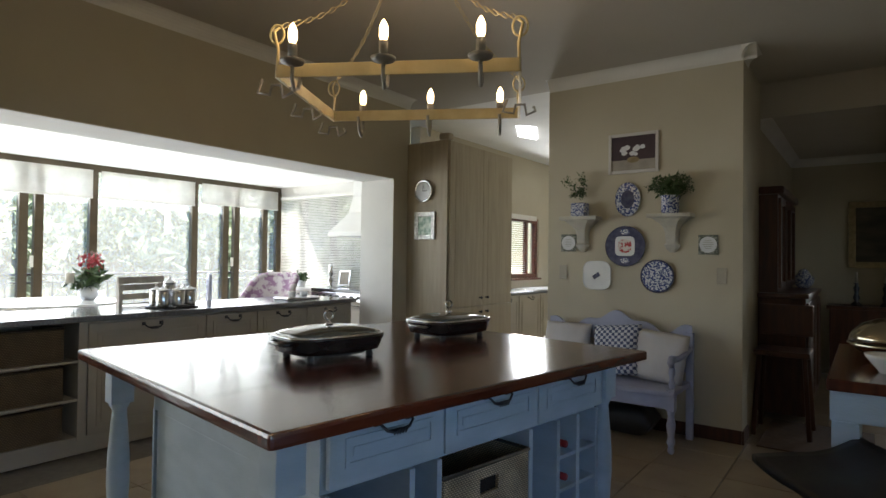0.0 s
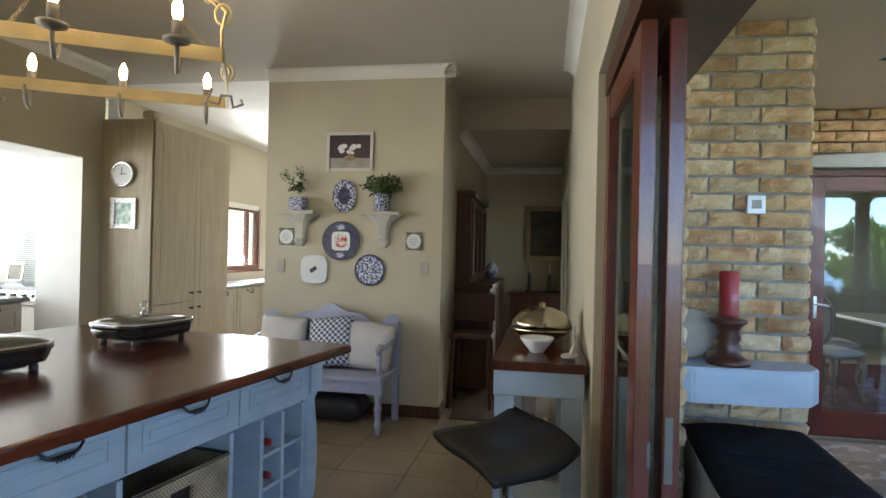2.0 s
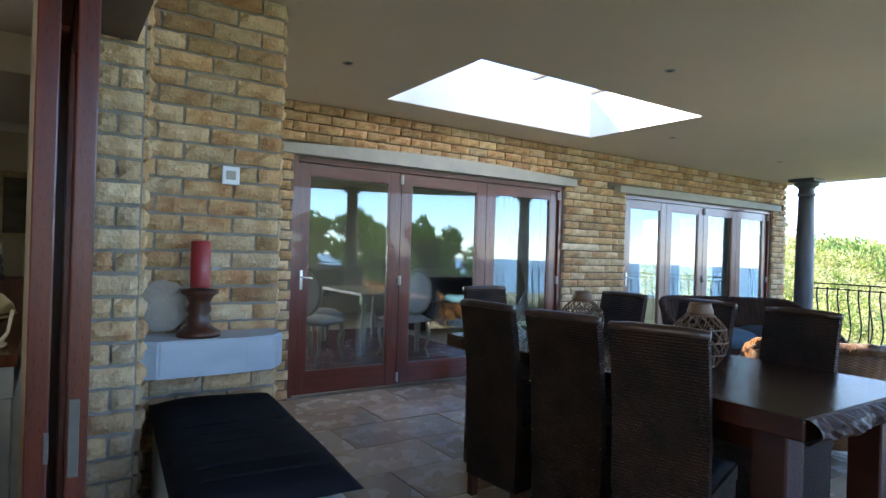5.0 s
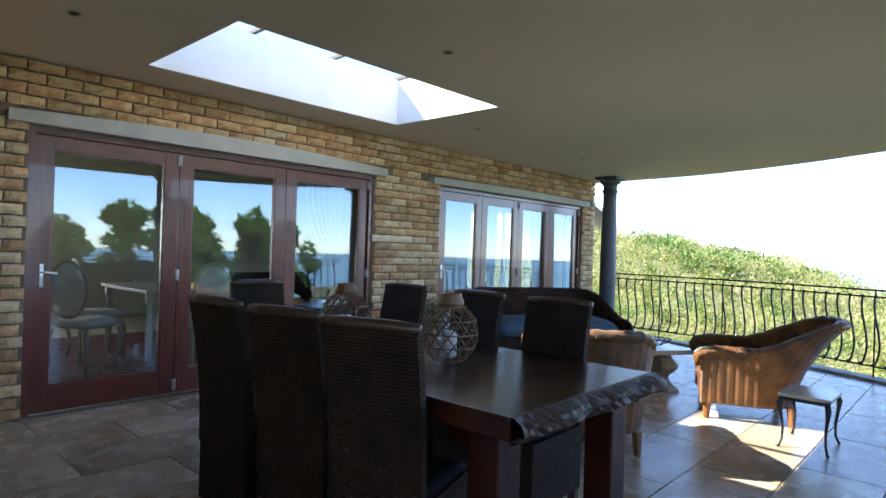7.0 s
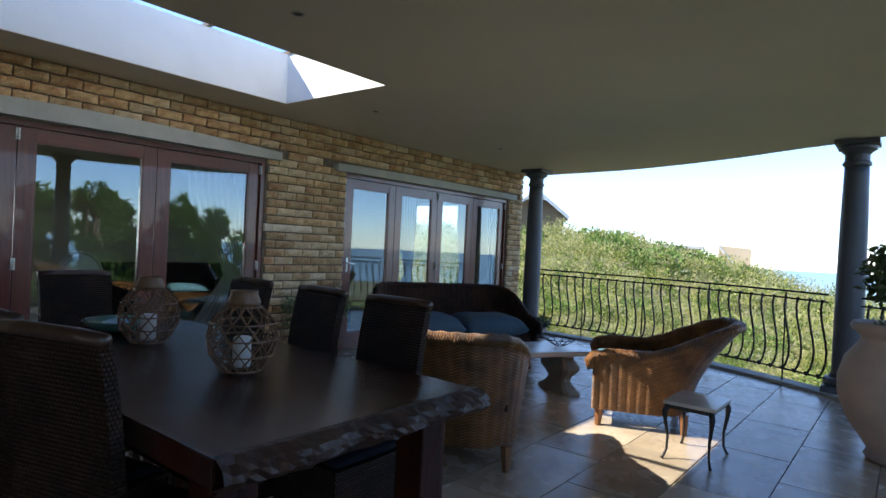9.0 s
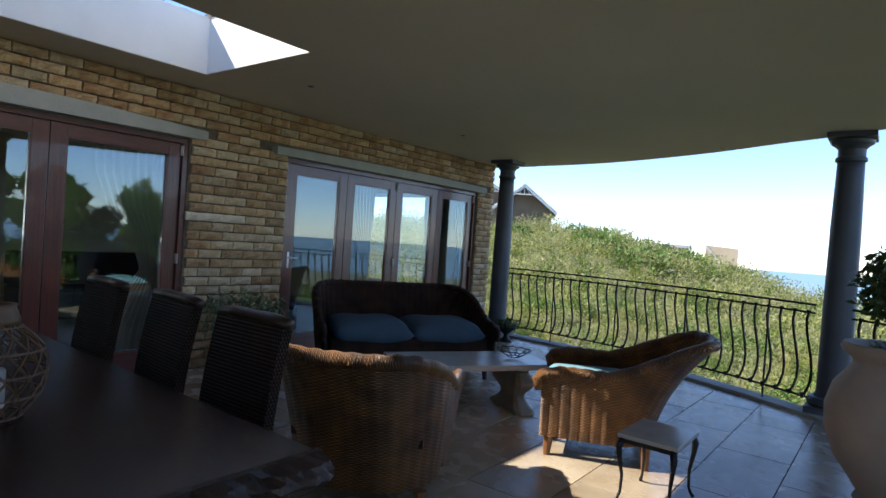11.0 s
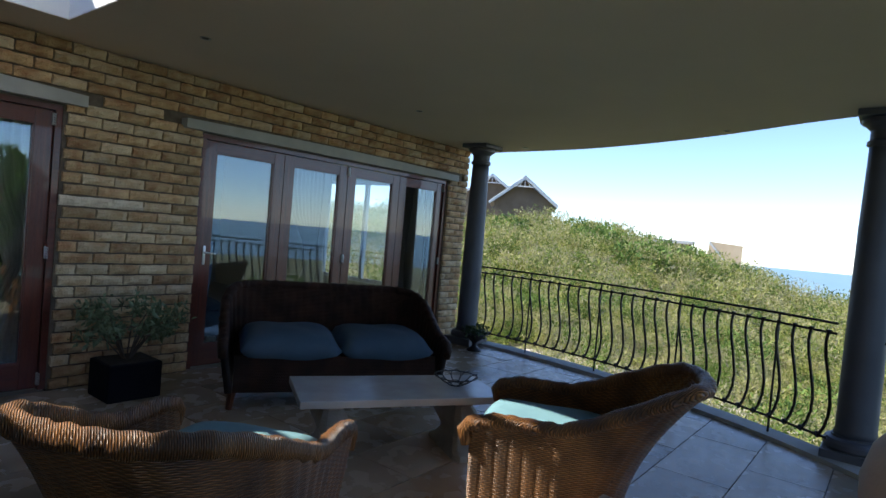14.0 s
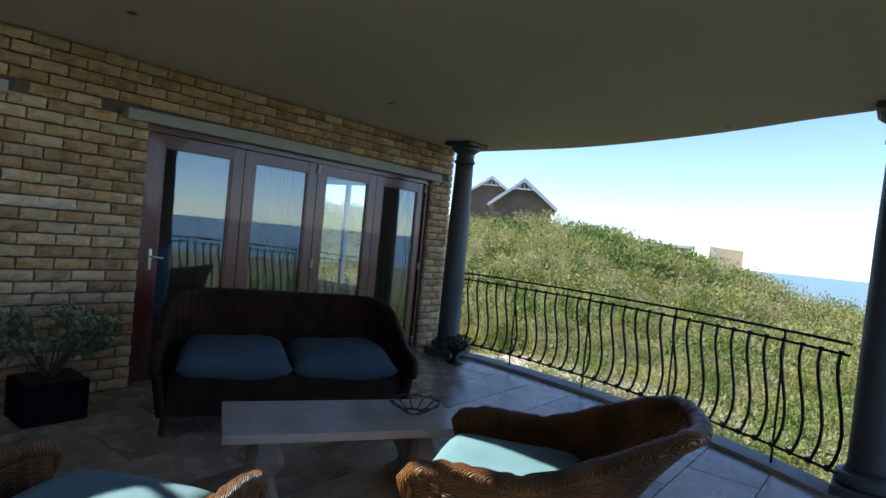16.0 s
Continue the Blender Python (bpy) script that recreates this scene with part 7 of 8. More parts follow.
framed("landscape_painting", pose(-1.58, 3.595, 1.68), 1.10, 0.78, 0.07, M_GOLD, M_CANVAS, "dark landscape painting in a worn gilt frame", 0.05)
sb = thing("sideboard", pose(-1.85, 3.35, 0), "dark wooden sideboard under the landscape painting", "sideboard")
part("body", B(-0.45, 0.24, -0.22, 0.22, 0.08, 0.82, bevel=0.006), M_DARKWOOD, sb)
part("top", B(-0.48, 0.24, -0.25, 0.23, 0.821, 0.86, bevel=0.008), M_DARKWOOD, sb)
for x in (-2.05, -1.78):
    cs_ = thing("candlestick", pose(x, 3.3, 0.86), "turned candlestick standing on the sideboard", "candlestick", "candlesticks")
    part("stick", lathe(bmesh.new(), [(0.06, 0), (0.05, 0.02), (0.02, 0.05), (0.035, 0.09), (0.018, 0.14), (0.03, 0.2), (0.015, 0.24), (0.032, 0.26)], 20), M_PEWTER, cs_, "", True)
    part("candle", lathe(bmesh.new(), [(0.014, 0.262), (0.012, 0.38)], 12), M_CREAMCAB, cs_, "", True)
mt = thing("door_mat", pose(-2.25, 0.35, 0.001), "brown flat door mat in the dining room doorway", "mat")
part("mat", B(-0.35, 0.35, -0.45, 0.45, 0, 0.012, bevel=0.003), M_RUG2, mt)
hs = thing("bar_chair", pose(-2.48, 0.42, 0), "dark wooden chair standing in shade behind the plate wall", "chair")
part("seat", B(-0.19, 0.19, -0.19, 0.19, 0.62, 0.66, bevel=0.01), M_DARKWOOD, hs)
for x in (-0.17, 0.17):
    for y in (-0.17, 0.17):
        part("leg", tube(bmesh.new(), [(x * 1.1, y * 1.1, 0), (x * 0.9, y * 0.9, 0.62)], 0.018, 8), M_DARKWOOD, hs)
part("backrest", B(-0.19, 0.19, 0.16, 0.19, 0.75, 1.0, bevel=0.01), M_DARKWOOD, hs)

# scullery
sc = thing("scullery_unit", pose(-6.28, 0, 0), "cream base cabinets with a grey stone top in the scullery", "cabinet")
part("body", B(0.02, 0.58, 1.3, 5.1, 0.08, 0.87), M_CREAMCAB, sc)
part("worktop", B(0.005, 0.62, 1.28, 5.15, 0.871, 0.91, bevel=0.005), M_GRANITE, sc)
for i in range(6):
    y0_ = 1.32 + i * 0.62
    d_ = shaker(sc, "door", y0_, y0_ + 0.60, 0.1, 0.86, M_CREAMCAB if i != 3 else M_WHITE, 0, i != 3, True)
    d_.matrix_basis = pose(0.60, 0, 0, rz=90)
w1 = thing("window_1", pose(-6.3, 3.25, 0), "red wood scullery window with a raised white blind", "window")
tagged(w1, kind="structure")
bm = bmesh.new()
for q in ((-0.5, -0.43, 1.05, 2.0), (0.43, 0.5, 1.05, 2.0), (-0.43, 0.43, 1.05, 1.12), (-0.43, 0.43, 1.93, 2.0), (0.12, 0.18, 1.12, 1.93)):
    box(bm, -0.09, -0.03, q[0], q[1], q[2], q[3])
part("window_frame", bm, M_REDWOODX, w1)
part("pane", B(-0.062, -0.057, -0.43, 0.43, 1.12, 1.93), M_GLASSC, w1)
part("window_sill", B(-0.02, 0.03, -0.55, 0.55, 1.02, 1.05), M_REDWOODX, w1)
bv = thing("venetian_blind", pose(-6.285, 3.1, 0), "white slatted venetian blind half across the scullery window", "blind")
for i in range(26):
    part("slat", B(0, 0.018, -0.35, 0.12, 1.12 + i * 0.032, 1.124 + i * 0.032), M_BLIND, bv)
part("head_rail", B(-0.005, 0.04, -0.42, 0.46, 1.96, 2.03), M_BLIND, bv)
tp_ = thing("mixer_tap", pose(-6.1, 3.9, 0.91), "curved steel mixer tap on the scullery worktop", "tap")
part("spout", tube(bmesh.new(), [(0, 0, 0), (0, 0, 0.22), (0.05, 0, 0.3), (0.14, 0, 0.29), (0.17, 0, 0.24)], 0.012, 10), M_STEEL, tp_, "", True)
cr = thing("striped_stool", pose(-4.55, 1.35, 0), "small stool with a striped dark red seat", "stool")
part("seat", cushion(bmesh.new(), -0.2, 0.2, -0.2, 0.2, 0.48, 0.58, 10), M_RUG, cr, "", True)
for x in (-0.15, 0.15):
    for y in (-0.15, 0.15):
        part("leg", B(x - 0.02, x + 0.02, y - 0.02, y + 0.02, 0, 0.49), M_CREAMCAB, cr)

# sunroom
FZ = 0.121
wn = thing("window_2", pose(-8.95, 0, 0), "bronze framed sunroom sliding windows with a wooded view", "window")
tagged(wn, kind="structure")
bm = bmesh.new()
part("window_frame", box(box(bmesh.new(), -0.04, 0.04, -8.9, 0.63, 2.26, 2.34), -0.04, 0.04, -8.9, 0.63, 0.12, 0.18), M_ALU, wn)
ys = [0.60, 0.36, -0.10, -0.27, -0.72, -1.93, -2.46, -2.60, -3.5, -4.7, -6.0, -7.2, -8.4]
for y in ys:
    part("mullion", B(-0.035, 0.035, y - 0.04, y + 0.04, 0.18, 2.26), M_ALU, wn)
for a, b in zip(ys[:-1], ys[1:]):
    if a - b > 0.2:
        part("pane", B(-0.003, 0.003, b + 0.04, a - 0.04, 0.18, 2.26), M_GLASSVEIL, wn)
for a, b, zb in ((0.55, -0.68, 2.03), (-0.74, -1.90, 1.99), (-1.95, -3.4, 1.98), (-3.45, -4.9, 1.98), (-4.95, -6.4, 1.98)):
    r_ = thing("roller_blind", pose(-8.86, (a + b) / 2, 0), "white translucent roller blind partly lowered at the sunroom window", "blind", "roller blinds")
    part("fabric", B(-0.002, 0.002, -(a - b) / 2 + 0.02, (a - b) / 2 - 0.02, zb, 2.27), M_SHEER, r_)
    part("bottom_bar", B(-0.008, 0.008, -(a - b) / 2 + 0.02, (a - b) / 2 - 0.02, zb - 0.025, zb - 0.0005), M_BLIND, r_)
for y in (-2.53, -0.19):
    hd_ = thing("window_handle", pose(-8.91, y, 1.25), "white lever handle on the sunroom window", "handle", "window handles")
    part("lever", B(0.005, 0.03, -0.015, 0.015, -0.05, 0.07, bevel=0.004), M_BLIND, hd_)
nb = thing("venetian_blind", pose(-7.85, 0.62, 0), "wide cream slatted blind covering the sunroom end window", "blind")
part("head_rail", B(-1.02, 1.25, -0.03, 0.02, 2.16, 2.2), M_BLIND, nb)
for i in range(60):
    part("slat", B(-1.02, 1.25, -0.016, -0.012, 0.84 + i * 0.022, 0.8565 + i * 0.022), M_SHEER, nb)
w3 = thing("window_3", pose(-7.85, 0.70, 0), "sunroom end window behind a slatted blind", "window")
tagged(w3, kind="structure")
bm = bmesh.new()
for x in (-1.22, -0.62, -0.02, 0.58, 1.2):
    box(bm, x - 0.04, x + 0.04, -0.03, 0.03, 0.8, 2.2)
part("window_frame", bm, M_ALU, w3)
# balcony rail outside
br = thing("balcony_railing", pose(-10.3, 0, 0), "plain thin metal balcony railing outside the sunroom", "railing")
part("balcony_floor", B(-0.2, 1.2, -8.9, 2.0, -0.2, 0.05), M_LINTEL, br)
part("top_rail", tube(bmesh.new(), [(0, -8.8, 1.08), (0, 1.9, 1.08)], 0.018, 6), M_IRON, br)
part("mid_rail", tube(bmesh.new(), [(0, -8.8, 0.98), (0, 1.9, 0.98)], 0.010, 6), M_IRON, br)
for i in range(64):
    y = -8.7 + i * 0.168
    if y < 1.9:
        part("baluster", tube(bmesh.new(), [(0, y, 0.05), (0, y, 0.98)], 0.008, 4), M_IRON, br)
# hood and range
ho_ = thing("cooker_hood", pose(-7.02, 0.33, 0), "white plastered flared cooker hood above the range", "hood")
bm = bmesh.new()
rows = []
for z, w_, d_ in ((1.60, 0.31, 0.28), (1.65, 0.31, 0.28), (1.78, 0.23, 0.22), (1.9, 0.16, 0.17), (2.1, 0.14, 0.14), (2.335, 0.14, 0.14)):
    rows.append([bm.verts.new((a * w_, 0.27 - (0 if b > 0 else 2 * d_ * 0.9), z)) for a, b in ((-1, -1), (1, -1), (1, 1), (-1, 1))])
for a, b in zip(rows, rows[1:]):
    for i in range(4):
        bm.faces.new((a[i], a[(i + 1) % 4], b[(i + 1) % 4], b[i]))
bm.faces.new(rows[0][::-1]), bm.faces.new(rows[-1])
part("hood", bm, M_SHAFT, ho_)
rg_ = thing("range_cooker", pose(-7.05, 0.30, FZ), "cream range cooker with a steel panel and dark knobs", "cooker")
part("body", B(-0.45, 0.45, -0.29, 0.3, 0, 0.80, bevel=0.006), M_CREAMCAB, rg_)
part("hob", B(-0.46, 0.46, -0.31, 0.3, 0.801, 0.84, bevel=0.005), M_BLACKPAN, rg_)
part("control_panel", B(-0.45, 0.45, -0.315, -0.291, 0.70, 0.799, bevel=0.004), M_STEEL, rg_)
for i in range(7):
    k_ = lathe(bmesh.new(), [(0.018, 0), (0.02, 0.02), (0.016, 0.026)], 12)
    bmesh.ops.rotate(k_, matrix=Matrix.Rotation(radians(90), 3, "X"), verts=k_.verts)
    part("knob", k_, M_BLACK, rg_, "", True).location = (-0.36 + 0.12 * i, -0.316, 0.75)
part("towel_rail", tube(bmesh.new(), [(-0.4, -0.292, 0.66), (-0.4, -0.34, 0.66), (0.4, -0.34, 0.66), (0.4, -0.292, 0.66)], 0.009, 6), M_STEEL, rg_, "", True)
for x in (-0.22, 0.22):
    part("oven_door", B(x - 0.21, x + 0.21, -0.31, -0.291, 0.1, 0.62, bevel=0.006), M_CREAMCAB, rg_)
bu = thing("base_unit", pose(-7.86, 0.33, FZ), "cream base cabinet beside the range cooker", "cabinet")
part("body", B(-0.34, 0.34, -0.27, 0.28, 0, 0.79), M_CREAMCAB, bu)
part("top", B(-0.35, 0.35, -0.29, 0.28, 0.791, 0.825, bevel=0.004), M_WHITE, bu)
shaker(bu, "drawer", -0.33, 0.33, 0.56, 0.78, M_CREAMCAB, -0.27)
shaker(bu, "door", -0.33, 0.33, 0.05, 0.55, M_CREAMCAB, -0.27, True, False)
orn = thing("silver_ornament", pose(-7.62, 0.42, FZ + 0.825), "tall silver figure-like candle ornament by the range", "ornament")
part("stem", lathe(bmesh.new(), [(0.05, 0), (0.02, 0.04), (0.045, 0.09), (0.015, 0.14), (0.05, 0.18), (0.02, 0.23), (0.035, 0.27), (0.01, 0.31)], 18), M_STEEL, orn, "", True)
framed("photo_frame", pose(-7.38, 0.45, FZ + 0.95, rx=-8), 0.2, 0.2, 0.02, M_STEEL, M_STONE, "small silver photo frame standing behind the hob")
hb = thing("potted_herb", pose(-8.0, 0.25, FZ + 0.825), "small green herb in a white pot on the base unit", "plant")
part("pot", lathe(bmesh.new(), [(0.05, 0), (0.065, 0.08), (0.06, 0.085)], 18), M_CHINA, hb, "", True)
part("leaves", leaves(bmesh.new(), (0, 0, 0.13), (0.12, 0.1, 0.07), 200, 0.025, random.Random(2), 0.2), M_LEAF, hb)
# breakfast table, chairs, flowers, floral chair
rt = thing("round_table", pose(-7.95, -2.75, FZ), "round pale breakfast table in the sunroom", "table")
part("top", lathe(bmesh.new(), [(0.60, 0.755), (0.62, 0.77), (0.62, 0.785), (0.60, 0.79)], 48), M_CHINA, rt)
part("pedestal", lathe(bmesh.new(), [(0.25, 0), (0.2, 0.04), (0.06, 0.1), (0.05, 0.6), (0.15, 0.754)], 24), M_CREAMCAB, rt, "", True)
fo = thing("flower_arrangement", pose(-7.85, -2.42, FZ + 0.79), "red flowers with dark leaves in a round vase", "flowers")
part("vase", lathe(bmesh.new(), [(0.05, 0), (0.09, 0.05), (0.08, 0.1), (0.05, 0.13)], 20), M_CHINA, fo, "", True)
part("leaves", leaves(bmesh.new(), (0, 0, 0.20), (0.15, 0.15, 0.08), 120, 0.06, random.Random(3), 0.2), M_LEAF, fo)
part("blooms", leaves(bmesh.new(), (0.0, 0.02, 0.36), (0.11, 0.11, 0.10), 120, 0.035, random.Random(6), 0.1, 1.0), M_RED, fo)
cg = thing("glass_candle", pose(-7.75, -2.62, FZ + 0.79), "glass footed holder with a cream candle", "candle")
part("holder", lathe(bmesh.new(), [(0.05, 0), (0.015, 0.03), (0.015, 0.07), (0.05, 0.1), (0.055, 0.16)], 20), M_GLASSC, cg, "", True)
part("candle", lathe(bmesh.new(), [(0.035, 0.165), (0.035, 0.26)], 18), M_CREAMCAB, cg, "", True)


def slat_chair(m, material, label, group):
    c = thing("slatted_chair", m, label, "chair", group)
    part("seat", B(-0.23, 0.23, -0.22, 0.22, 0.42, 0.45, bevel=0.006), material, c)
    for z in (0.62, 0.70, 0.78, 0.86, 0.94):
        part("back_slat", B(-0.2, 0.2, -0.235, -0.215, z - 0.028, z + 0.022), material, c)
    part("crest", B(-0.24, 0.24, -0.24, -0.21, 0.97, 1.03, bevel=0.008), material, c)
    for x in (-0.215, 0.215):
        part("rear_leg", B(x - 0.018, x + 0.018, -0.24, -0.205, 0, 0.969), material, c)
        part("front_leg", B(x - 0.018, x + 0.018, 0.19, 0.22, 0, 0.419), material, c)


slat_chair(pose(-7.35, -2.35, FZ, rz=105), M_CHANDG, "grey-brown slatted wooden chair at the breakfast table", "breakfast chairs")
slat_chair(pose(-7.6, -1.60, FZ, rz=150), M_LILAC, "pale blue slatted wooden chair at the breakfast table", "breakfast chairs")
wicker_seat("upholstered_armchair", pose(-7.75, -0.55, FZ, rz=200), 0.52, 0.55, 0.60, 0.98, M_FLORAL, "upholstered armchair in a faded purple floral fabric", "armchair", 1, ripple=0.0)

# lounge behind the glass
rug = thing("rug", pose(1.7, 2.3, 0.0), "dark red patterned rug on the lounge floor", "rug")
part("pile", B(-1.3, 1.3, -1.5, 1.5, 0.001, 0.013), M_RUG, rug)
part("border", box(box(bmesh.new(), -1.3, 1.3, -1.56, -1.502, 0.001, 0.012), -1.3, 1.3, 1.502, 1.56, 0.001, 0.012), M_CREAMCAB, rug)


def french_chair(m):
    c = thing("lounge_chair", m, "whitewashed oval-backed chair on the lounge rug", "chair", "lounge dining chairs")
    part("seat", cushion(bmesh.new(), -0.24, 0.24, -0.22, 0.24, 0.42, 0.52, 8), M_LINEN, c, "", True)
    part("back_panel", disc(bmesh.new(), 0.2, -0.235, -0.21, 26, 1.0, 1.2), M_LINEN, c).location.z = 0.8
    part("back_frame", tube(bmesh.new(), [(0.22 * math.cos(t * math.pi / 12), -0.222, 0.8 + 0.26 * math.sin(t * math.pi / 12)) for t in range(24)], 0.018, 6, True), M_CREAMCAB, c, "", True)
    for x in (-0.2, 0.2):
        for y in (-0.2, 0.2):
            part("leg", tube(bmesh.new(), [(x, y, 0.42), (x * 1.08, y * 1.08, 0.3), (x * 0.95, y * 0.95, 0.12), (x * 1.1, y * 1.1, 0.0)], [0.025, 0.022, 0.014, 0.016], 7), M_CREAMCAB, c, "", True)
    return c


fc = french_chair(pose(0.95, 1.5, 0.013, rz=-60))
copy_thing(fc, pose(1.25, 2.2, 0.013, rz=-90))
copy_thing(fc, pose(2.0, 1.35, 0.013, rz=10))
lt = thing("lounge_table", pose(1.95, 2.2, 0.013), "whitewashed table with turned legs on the red rug", "table")
part("top", B(-0.45, 0.45, -0.7, 0.7, 0.72, 0.76, bevel=0.008), M_CREAMCAB, lt)
for x in (-0.38, 0.38):
    for y in (-0.62, 0.62):
        turned_leg(lt, x, y, 0.719, M_CREAMCAB, 0.04, 0.1)
lsf = thing("lounge_sofa", pose(4.0, 3.2, 0, rz=180), "dark leather sofa in the lounge", "sofa")
part("base", B(-1.0, 1.0, -0.45, 0.45, 0.08, 0.42, bevel=0.04), M_NAVY, lsf)
part("back", B(-1.0, 1.0, -0.5, -0.25, 0.421, 0.85, bevel=0.05), M_NAVY, lsf)
for s in (-1, 1):
    part("arm", B(s * 0.9 - 0.12, s * 0.9 + 0.12, -0.24, 0.45, 0.421, 0.62, bevel=0.04), M_NAVY, lsf)


M_BLUECL = mat("faded blue upholstery", (0.12, 0.19, 0.27), 0.9, c2=(0.10, 0.16, 0.23), scale=6, bump=0.3, bscale=90)
lc = thing("upholstered_chair", pose(4.95, 1.0, 0, rz=170), "faded blue upholstered chair in the lounge behind glass doors", "chair")
part("seat", cushion(B(-0.26, 0.26, -0.24, 0.28, 0.14, 0.40, bevel=0.02), -0.26, 0.26, -0.24, 0.30, 0.39, 0.50, 8), M_BLUECL, lc, "", True)
bk2 = cushion(bmesh.new(), -0.27, 0.27, -0.36, 0.36, -0.07, 0.07, 12)
bmesh.ops.transform(bk2, matrix=Matrix.Translation((0, -0.27, 0.72)) @ Matrix.Rotation(radians(82), 4, "X"), verts=bk2.verts)
part("backrest", bk2, M_BLUECL, lc, "", True)
for sx in (-1, 1):
    for sy in (-1, 1):
        part("leg", B(sx * 0.22 - 0.02, sx * 0.22 + 0.02, sy * 0.2 - 0.02, sy * 0.2 + 0.02, 0, 0.139), M_DARKWOOD, lc)


def curtain(x, y, w, rz, h, label, cloth=None, sweep=0.0):
    c = thing("curtain", pose(x, y, 0, rz=rz), label, "curtain", "curtains")
    bm = bmesh.new()
    n_, m_ = 60, 8
    v = []
    for i in range(n_ + 1):
        col = []
        for k in range(m_ + 1):
            z = 0.05 + (h - 0.05) * k / m_
            pinch = 1 - (0.45 if not sweep else 0.72) * math.exp(-((z - 0.95) / 0.45) ** 2)
            u = i / n_ - 0.5
            col.append(bm.verts.new((w * (u * pinch + sweep * (1 - pinch)), 0.035 * math.sin(i * 0.9) * (0.5 + 0.5 * pinch), z)))
        v.append(col)
    for i in range(n_):
        for k in range(m_):
            bm.faces.new((v[i][k], v[i + 1][k], v[i + 1][k + 1], v[i][k + 1]))
    bmesh.ops.solidify(bm, geom=list(bm.faces), thickness=0.004)
    part("fabric", bm, cloth or M_CURTAIN, c, "", True)


curtain(3.0, 0.42, 0.62, 0, 2.3, "sheer cream curtain tied back behind the glass doors", None, 0.5)
M_BROWNCL = mat("brown curtain cloth", (0.10, 0.055, 0.03), 0.9, c2=(0.07, 0.038, 0.022), scale=5, bump=0.3, bscale=90)
curtain(8.0, 0.37, 0.34, 0, 2.3, "dark brown curtain hanging inside the end of the glass doors", M_BROWNCL)
curtain(5.9, 0.5, 0.5, 0, 2.3, "sheer cream curtain tied back in the middle of the glass doors", None, 0.4)
curtain(8.12, 1.05, 0.4, 90, 2.3, "sheer cream curtain beside the lounge side window")
curtain(8.12, 2.85, 0.4, 90, 2.3, "sheer cream curtain at the window's far side")
w4 = thing("window_4", pose(8.27, 1.95, 0), "white framed lounge side window facing the hillside", "window")
tagged(w4, kind="structure")
bm = bmesh.new()
for q in ((-0.95, -0.89, 0.5, 2.1), (0.89, 0.95, 0.5, 2.1), (-0.03, 0.03, 0.56, 2.04), (-0.89, 0.89, 0.5, 0.56), (-0.89, 0.89, 2.04, 2.1)):
    box(bm, -0.03, 0.03, q[0], q[1], q[2], q[3])
part("window_frame", bm, M_WHITE, w4)


# ---- bricks and tiles ----
def rough_brick(w, h, seed, proud=0.030):
    """A rock-faced brick: flat behind, knobbly in front; the front looks to -y."""
    g = random.Random(seed)
    me = bpy.data.meshes.new("brick")
    nx = 6 if w > 0.15 else 3
    nz = 3
    v, f = [], []
    for j in range(nz + 1):
        for i in range(nx + 1):
            e = i in (0, nx) or j in (0, nz)
            d = g.uniform(0.0, 0.008) if e else g.uniform(proud * 0.45, proud)
            jx = 0 if not e else g.uniform(-0.003, 0.003)
            v.append((-w / 2 + w * i / nx + jx, -0.012 - d, -h / 2 + h * j / nz + (g.uniform(-0.003, 0.003) if e else 0)))
    n = len(v)
    for j in range(nz):
        for i in range(nx):
            a = j * (nx + 1) + i
            f.append((a, a + 1, a + nx + 2, a + nx + 1))
    rim = [i for i in range(nx + 1)] + [(j + 1) * (nx + 1) - 1 for j in range(1, nz + 1)] + [nz * (nx + 1) + i for i in range(nx - 1, -1, -1)] + [j * (nx + 1) for j in range(nz - 1, 0, -1)]
    for r in rim:
        v.append((v[r][0], 0.015, v[r][2]))
    m = len(rim)
    for k in range(m):
        f.append((rim[k], n + k, n + (k + 1) % m, rim[(k + 1) % m]))
    me.from_pydata(v, [], f)
    me.update()
    return me


PITCH, BW, BH = 0.0853, 0.232, 0.070
brick_sets = {}


def brick_of(w, k, material):
    key = (round(w, 2), k % 7, material.name)
    if key not in brick_sets:
        me = rough_brick(key[0], BH, hash((int(key[0] * 100), k % 7)) % 1000)
        me.materials.append(material)
        brick_sets[key] = me
    return brick_sets[key]


def lay(parent, x0, x1, z0, z1, place, skip=None, pale=0.3, seed=1, off=0.0):
    """Courses of bricks between x0 and x1; place(x, z) gives the pose of a brick."""
    g = random.Random(seed)
    row0 = int(math.floor(z0 / PITCH))
    for row in range(row0, int(z1 / PITCH) + 1):
        z = row * PITCH + PITCH / 2
        if z - BH / 2 < z0 - 0.02 or z + BH / 2 > z1 + 0.03:
            continue
        x = math.floor(x0 / BW) * BW + (BW / 2 if row % 2 else 0) + off - BW
        while x < x1:
            a, b = max(x + 0.005, x0), min(x + BW - 0.006, x1)
            x += BW
            if b - a < 0.035:
                continue
            if skip and skip((a + b) / 2, z):
                continue
            w = round(b - a, 2)
            ob = new("brick", brick_of(w, g.randrange(7), M_BRICKP if g.random() < pale else M_BRICK))
            ob.parent = parent
            ob.matrix_basis = place((a + b) / 2, z) @ pose(0, g.uniform(-0.003, 0.003), 0, rz=g.uniform(-0.8, 0.8))


def holder(name, label):
    h = thing(name, pose(0, 0, 0), label, "wall")
    return tagged(h, kind="structure")


